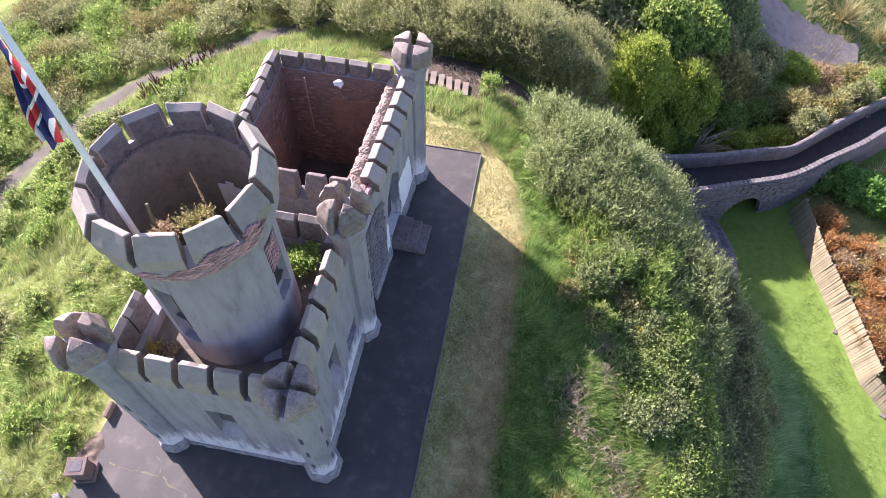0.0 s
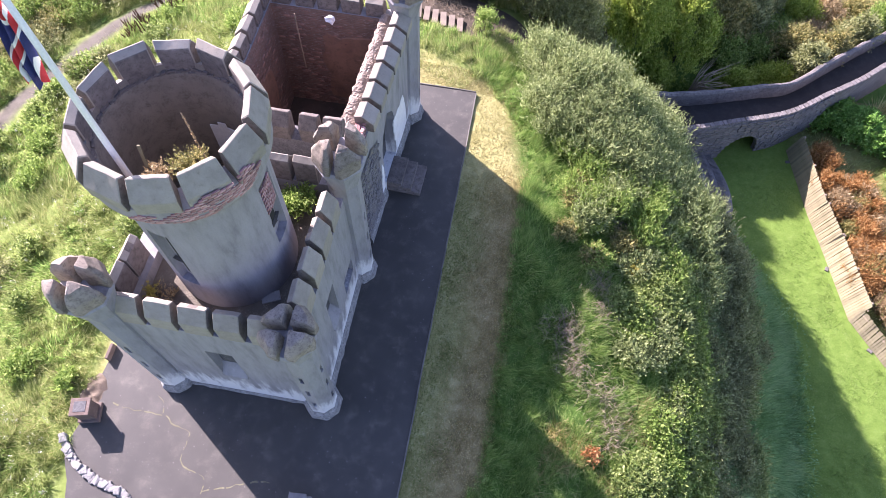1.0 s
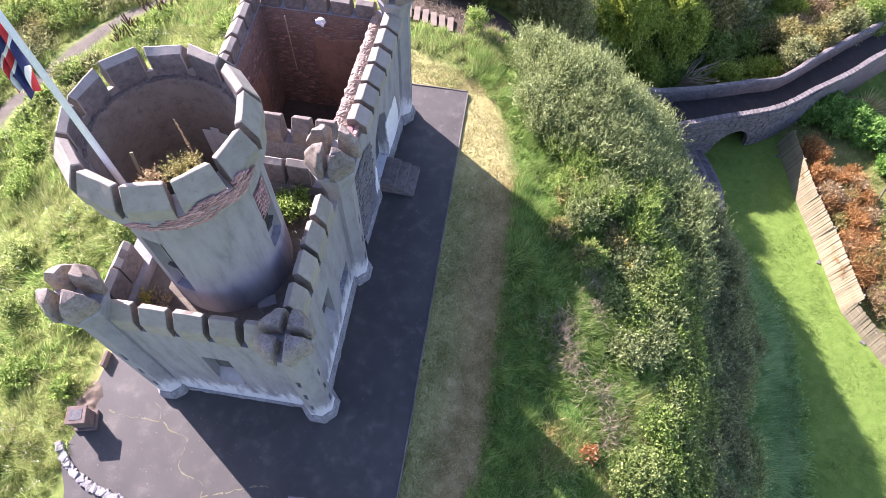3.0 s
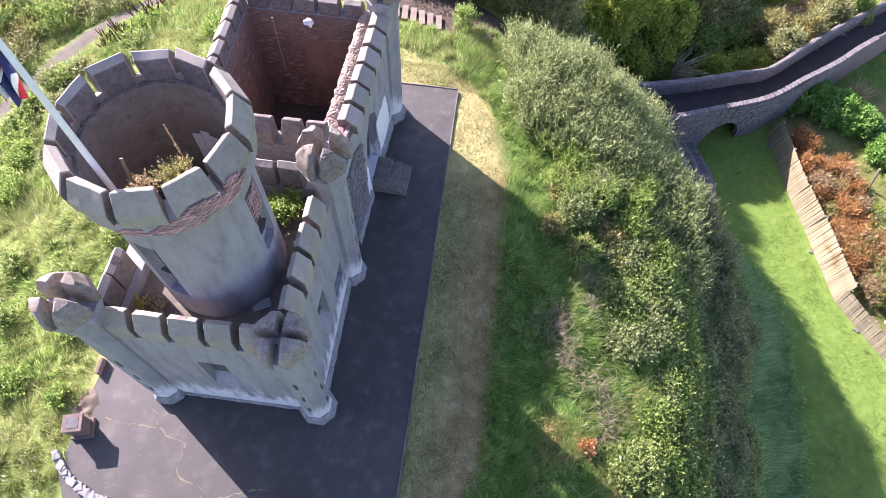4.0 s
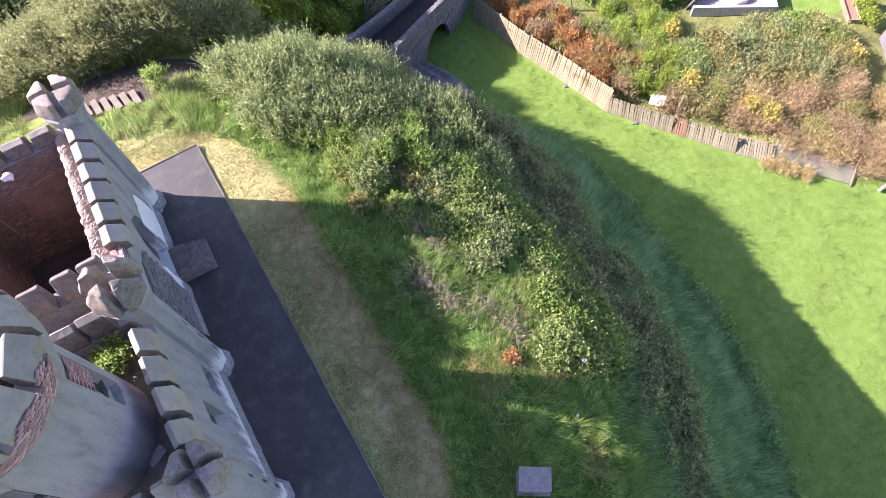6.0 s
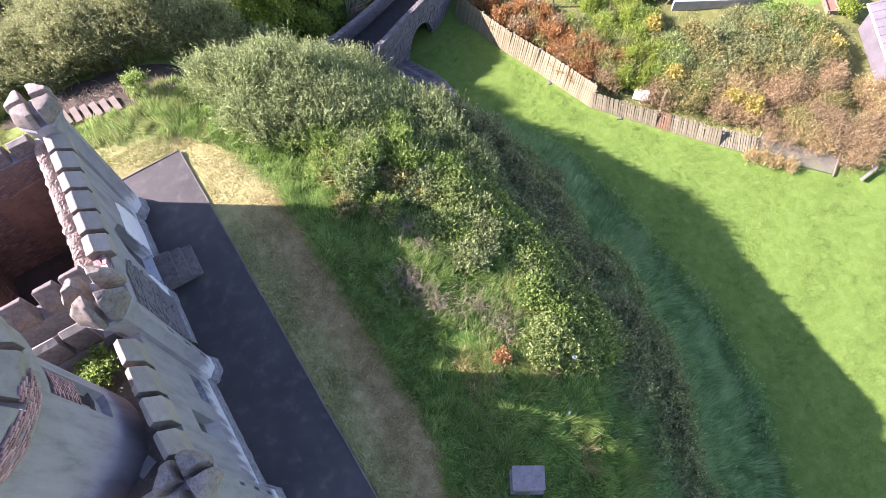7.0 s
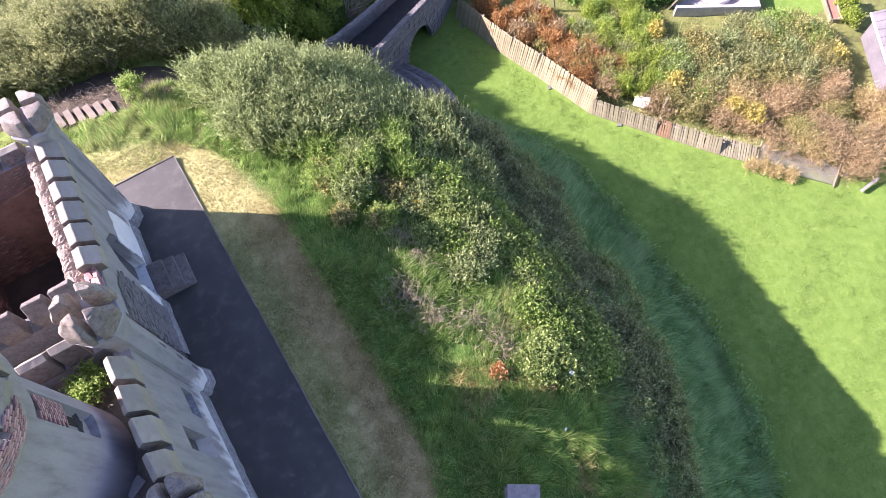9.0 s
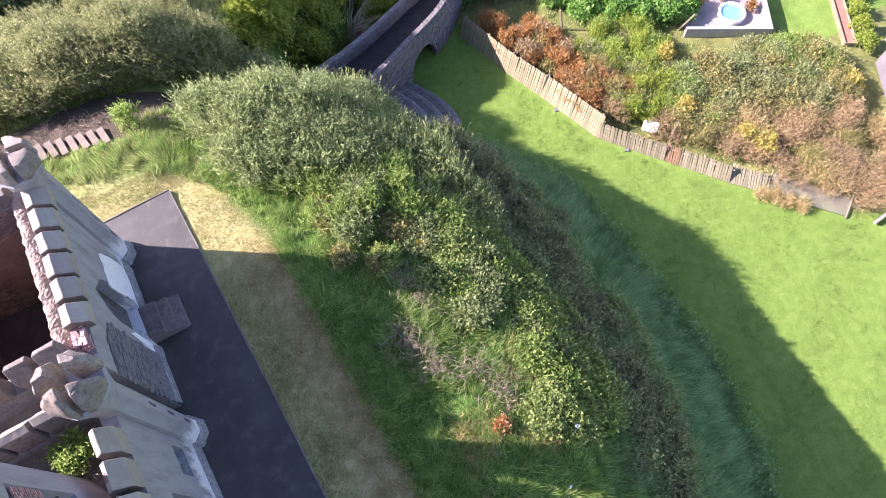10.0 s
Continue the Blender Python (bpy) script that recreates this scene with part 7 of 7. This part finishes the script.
house = thing("bungalow", (31.6, 20.6, GZ0 - 1.1), "pale bungalow with a grey tiled hip roof", "house")
house.rotation_euler = (0, 0, radians(50))
S, D, HW = 10.0, 4.2, 2.5
part("wall", box((0.35, 0.35, 0), (S - 0.35, D - 0.35, HW)), M_WALLW, house)
bm = bmesh.new()
lo = [bm.verts.new(p) for p in ((0, 0, HW), (S, 0, HW), (S, D, HW), (0, D, HW))]
r0, r1 = bm.verts.new((D / 2, D / 2, HW + 1.35)), bm.verts.new((S - D / 2, D / 2, HW + 1.35))
for q in ((lo[0], lo[1], r1, r0), (lo[1], lo[2], r1), (lo[2], lo[3], r0, r1), (lo[3], lo[0], r0), (lo[3], lo[2], lo[1], lo[0])):
    bm.faces.new(q)
part("roof", bm, M_TILE, house, "grey tiled hip roof")
SWAP = Matrix(((0, 1, 0, 0), (1, 0, 0, 0), (0, 0, 1, 0), (0, 0, 0, 1)))
# tile courses on the two slopes that face the moat
for side in range(2):
    bm = bmesh.new()
    for c in range(10):
        s = (c + 0.5) / 10
        a0 = D / 2 * s
        a1 = (S if side == 0 else D) - D / 2 * s
        n = max(1, int((a1 - a0) / 0.3))
        w = (a1 - a0) / n
        for i in range(n):
            x0 = a0 + w * i
            vs = add_box(bm, (x0 + 0.025, a0 - 0.02, HW + 1.35 * s), (x0 + w - 0.025, a0 + 0.2, HW + 1.35 * s + 0.05))
            for v in vs:
                if v.co.y > a0 + 0.1:
                    v.co.z += 0.115
    if side:
        bm.transform(SWAP)
        bmesh.ops.reverse_faces(bm, faces=list(bm.faces))
    ob = part("tiling", bm, M_TILE, house)
    ob["kind"] = "stuff"
for a, b in (((0, 0, HW), (D / 2, D / 2, HW + 1.4)), ((0, D, HW), (D / 2, D / 2, HW + 1.4)), ((D / 2, D / 2, HW + 1.4), (S - D / 2, D / 2, HW + 1.4))):
    bm = bmesh.new()
    tube(bm, [a, b], [0.1, 0.1], 6)
    part("ridge", bm, M_TILE, house)
for k in range(2):
    w = new("window")
    w.parent = house
    w.matrix_basis = pose(0, 0, 0) if k == 0 else SWAP @ pose(-1.4, 0, 0)
    part("frame", box((2.4, 0.30, 0.9), (4.4, 0.36, 2.1), 0.01), M_WHITE, w)
    for j in range(2):
        part("pane", box((2.48 + 0.95 * j, 0.285, 0.98), (3.37 + 0.95 * j, 0.305, 2.02)), M_GLASS, w)
for k in range(2):
    bm = box((0, -0.08, HW - 0.12), (D if k else S, 0.0, HW), 0.02)
    if k:
        bm.transform(Matrix(((0, 1, 0, 0), (1, 0, 0, 0), (0, 0, 1, 0), (0, 0, 0, 1))))
        bmesh.ops.reverse_faces(bm, faces=list(bm.faces))
    part("gutter", bm, M_WHITE, house)
terrace = thing("terrace", (32.5, 20.2, GZ0), "raised terrace with a low panelled wall and white rail", "terrace")
terrace.rotation_euler = (0, 0, radians(144.7))
part("slab", box((0.0, -1.5, -0.2), (6.0, -0.03, 0.3), 0.02), M_PATIO, terrace)
for i in range(3):
    part("panel", box((0.06 + 2.0 * i, -0.026, -0.2), (1.94 + 2.0 * i, 0.03, 0.92), 0.006), M_CONCRETE, terrace)
for i in range(4):
    part("post", box((2.0 * i - 0.05, -0.04, -0.2), (2.0 * i + 0.05, 0.06, 1.05), 0.01), M_WHITE, terrace)
part("rail", box((-0.05, -0.05, 1.052), (6.1, 0.05, 1.11), 0.01), M_WHITE, terrace)
part("panel", box((-0.04, -3.6, -0.2), (0.0, -0.06, 0.92), 0.006), M_CONCRETE, terrace)
part("rail", box((-0.08, -3.6, 0.922), (0.03, -0.06, 0.98), 0.01), M_WHITE, terrace)
side_fence = thing("panel_fence", (33.0, 18.1, GZ0), "cream close-boarded garden fence", "fence")
side_fence.rotation_euler = (0, 0, radians(51.5))
for i in range(20):
    part("board", box((0.15 * i + 0.005, -0.012, 0), (0.15 * i + 0.145, 0.012, 1.35 + random.uniform(-0.03, 0.03)), 0.004), M_SLAT, side_fence)
for i in range(3):
    part("post", box((1.45 * i, 0.02, 0), (1.45 * i + 0.09, 0.11, 1.5), 0.008), M_WOOD, side_fence)
bin_box = thing("cement_tank", (27.5, 22.7, GZ0), "pale concrete tank beside the terrace", "tank")
bin_box.rotation_euler = (0, 0, radians(40))
part("tank", box((-0.5, -0.45, 0), (0.5, 0.45, 0.8), 0.06), M_CONCRETE, bin_box)

patio = thing("patio", (34.2, 14.4, GZ0), "pale patio with red paving beside the garden", "patio")
patio.rotation_euler = (0, 0, radians(-33))
part("paving", box((-2.3, -1.9, -0.2), (2.3, 2.2, 0.12), 0.02), M_PATIO, patio)
part("red_paving", box((-2.0, 0.7, 0.12), (0.4, 2.2, 0.16), 0.01), M_REDBRICK, patio)
part("low_wall", box((-2.4, -2.1, -0.2), (2.5, -1.9, 0.75), 0.02), M_CONCRETE, patio)
part("low_wall", box((2.3, -1.896, -0.2), (2.5, 2.2, 0.75), 0.02), M_CONCRETE, patio)
pool = thing("paddling_pool", (34.4, 13.7, GZ0 + 0.12), "small round blue paddling pool with white rim", "pool")
bm = bmesh.new()
loft(bm, [ring(0.78, 0, 32), ring(0.82, 0.25, 32), ring(0.74, 0.34, 32), ring(0.64, 0.26, 32), ring(0.62, 0.16, 32)], False)
for f in bm.faces:
    f.smooth = True
part("rim", bm, M_WHITE, pool)
bm = bmesh.new()
bmesh.ops.create_circle(bm, cap_ends=True, radius=0.63, segments=32, matrix=Matrix.Translation((0, 0, 0.2)))
part("water", bm, M_POOL, pool)
for x, y, r in ((33.3, 15.4, 0.35), (35.6, 13.5, 0.3), (34.6, 15.2, 0.4)):
    bush("potted_shrub", "small reddish shrub on the patio", "plant", x, y, r, r, 0.7, 160, L_RUST, 0.08, 0.05, 5, "patio plants", dz=0.3, reach=0.2)
shed = thing("garden_building", (38.3, 3.1, GZ0), "long low garden building with a pale grey roof", "outbuilding")
shed.rotation_euler = (0, 0, radians(56))
part("wall", box((-3.3, -1.5, 0), (3.3, 1.5, 1.86), 0.01), M_TILE, shed)
bm = bmesh.new()
for q in (((-3.5, -1.75, 1.8), (3.5, -1.75, 1.8), (3.5, 0, 2.5), (-3.5, 0, 2.5)), ((-3.5, 0, 2.5), (3.5, 0, 2.5), (3.5, 1.75, 1.8), (-3.5, 1.75, 1.8))):
    top = [bm.verts.new(p) for p in q]
    bot = [bm.verts.new((p[0], p[1], p[2] - 0.08)) for p in q]
    bm.faces.new(top)
    bm.faces.new(bot[::-1])
    for i in range(4):
        bm.faces.new((top[(i + 1) % 4], top[i], bot[i], bot[(i + 1) % 4]))
part("roof", bm, M_TILE, shed, "pale grey sheet roof")
for i in range(13):
    x = -3.36 + 0.56 * i
    bm = bmesh.new()
    tube(bm, [(x, 1.76, 1.805), (x, 0.0, 2.51)], [0.025, 0.025], 5)
    part("roof_rib", bm, M_TILE, shed)
part("gutter", box((-3.5, 1.752, 1.70), (3.5, 1.85, 1.80), 0.02), M_WHITE, shed)
bed = thing("raised_bed", (39.6, 10.1, GZ0), "long timber edged raised bed in the garden", "raised bed")
bed.rotation_euler = (0, 0, radians(-33))
for lo, hi in (((-0.35, -2.2, 0), (-0.28, 2.2, 0.4)), ((0.28, -2.2, 0), (0.35, 2.2, 0.4)), ((-0.276, -2.2, 0), (0.276, -2.13, 0.4)), ((-0.276, 2.13, 0), (0.276, 2.2, 0.4))):
    part("board", box(lo, hi, 0.01), M_PLANK, bed)
part("soil", box((-0.272, -2.12, 0), (0.272, 2.12, 0.3)), M_REDBRICK, bed)
for i in range(4):
    bush("garden_hedge", "clipped yellow-green garden hedge", "hedge", 39.2 + 0.62 * i, 7.9 + 1.0 * i, 0.6, 0.7, 1.0, 520, L_LIME, 0.08, 0.05, 6, "clipped garden hedge", reach=0.2)
tank = thing("white_board", (25.3, 10.0, -9.75), "discarded white board behind the fence", "board")
part("board", box((-0.42, -0.3, 0), (0.42, 0.3, 0.05), 0.01, pose(0, 0, 0.3, 30, -14, -62)), M_WHITE, tank)
for x, y, h, lx in ((25.9, 9.0, 1.4, 2), (28.1, 18.0, 1.7, 14), (25.5, 18.3, 1.6, -10), (31.2, 14.6, 1.5, 20)):
    st = thing("garden_post", (x, y, -9.8), "leaning weathered timber garden post", "post", "garden posts")
    part("post", box((-0.05, -0.05, -0.2), (0.05, 0.05, h), 0.01, pose(0, 0, 0, lx, lx * 0.5, 20)), M_PLANK, st)

# gravel yard beyond the trees
lot = thing("gravel_yard", (0, 0, 0), "grey gravel yard beyond the trees", "yard", kind="structure")
bm = bmesh.new()
rows = []
for i in range(15):
    row = []
    for j in range(9):
        u, v = i / 14, j / 8
        x = (18.0 * (1 - u) + 25.9 * u) * (1 - v) + (18.4 * (1 - u) + 25.4 * u) * v + 0.25 * math.sin(i * 1.9)
        y = (36.9 * (1 - u) + 36.6 * u) * (1 - v) + (33.2 * (1 - u) + 34.0 * u) * v + 0.25 * math.sin(i * 2.3 + j)
        row.append(bm.verts.new((x, y, float(ground_z(x, y)) + 0.16)))
    rows.append(row)
for r, q in zip(rows, rows[1:]):
    for j in range(8):
        bm.faces.new((r[j], r[j + 1], q[j + 1], q[j]))
bmesh.ops.recalc_face_normals(bm, faces=list(bm.faces))
part("gravel", bm, surf("gravel", (0.17, 0.155, 0.15), (0.24, 0.22, 0.21), (0.11, 0.1, 0.09), 0.8, 40, 0.95, 0.6), lot)
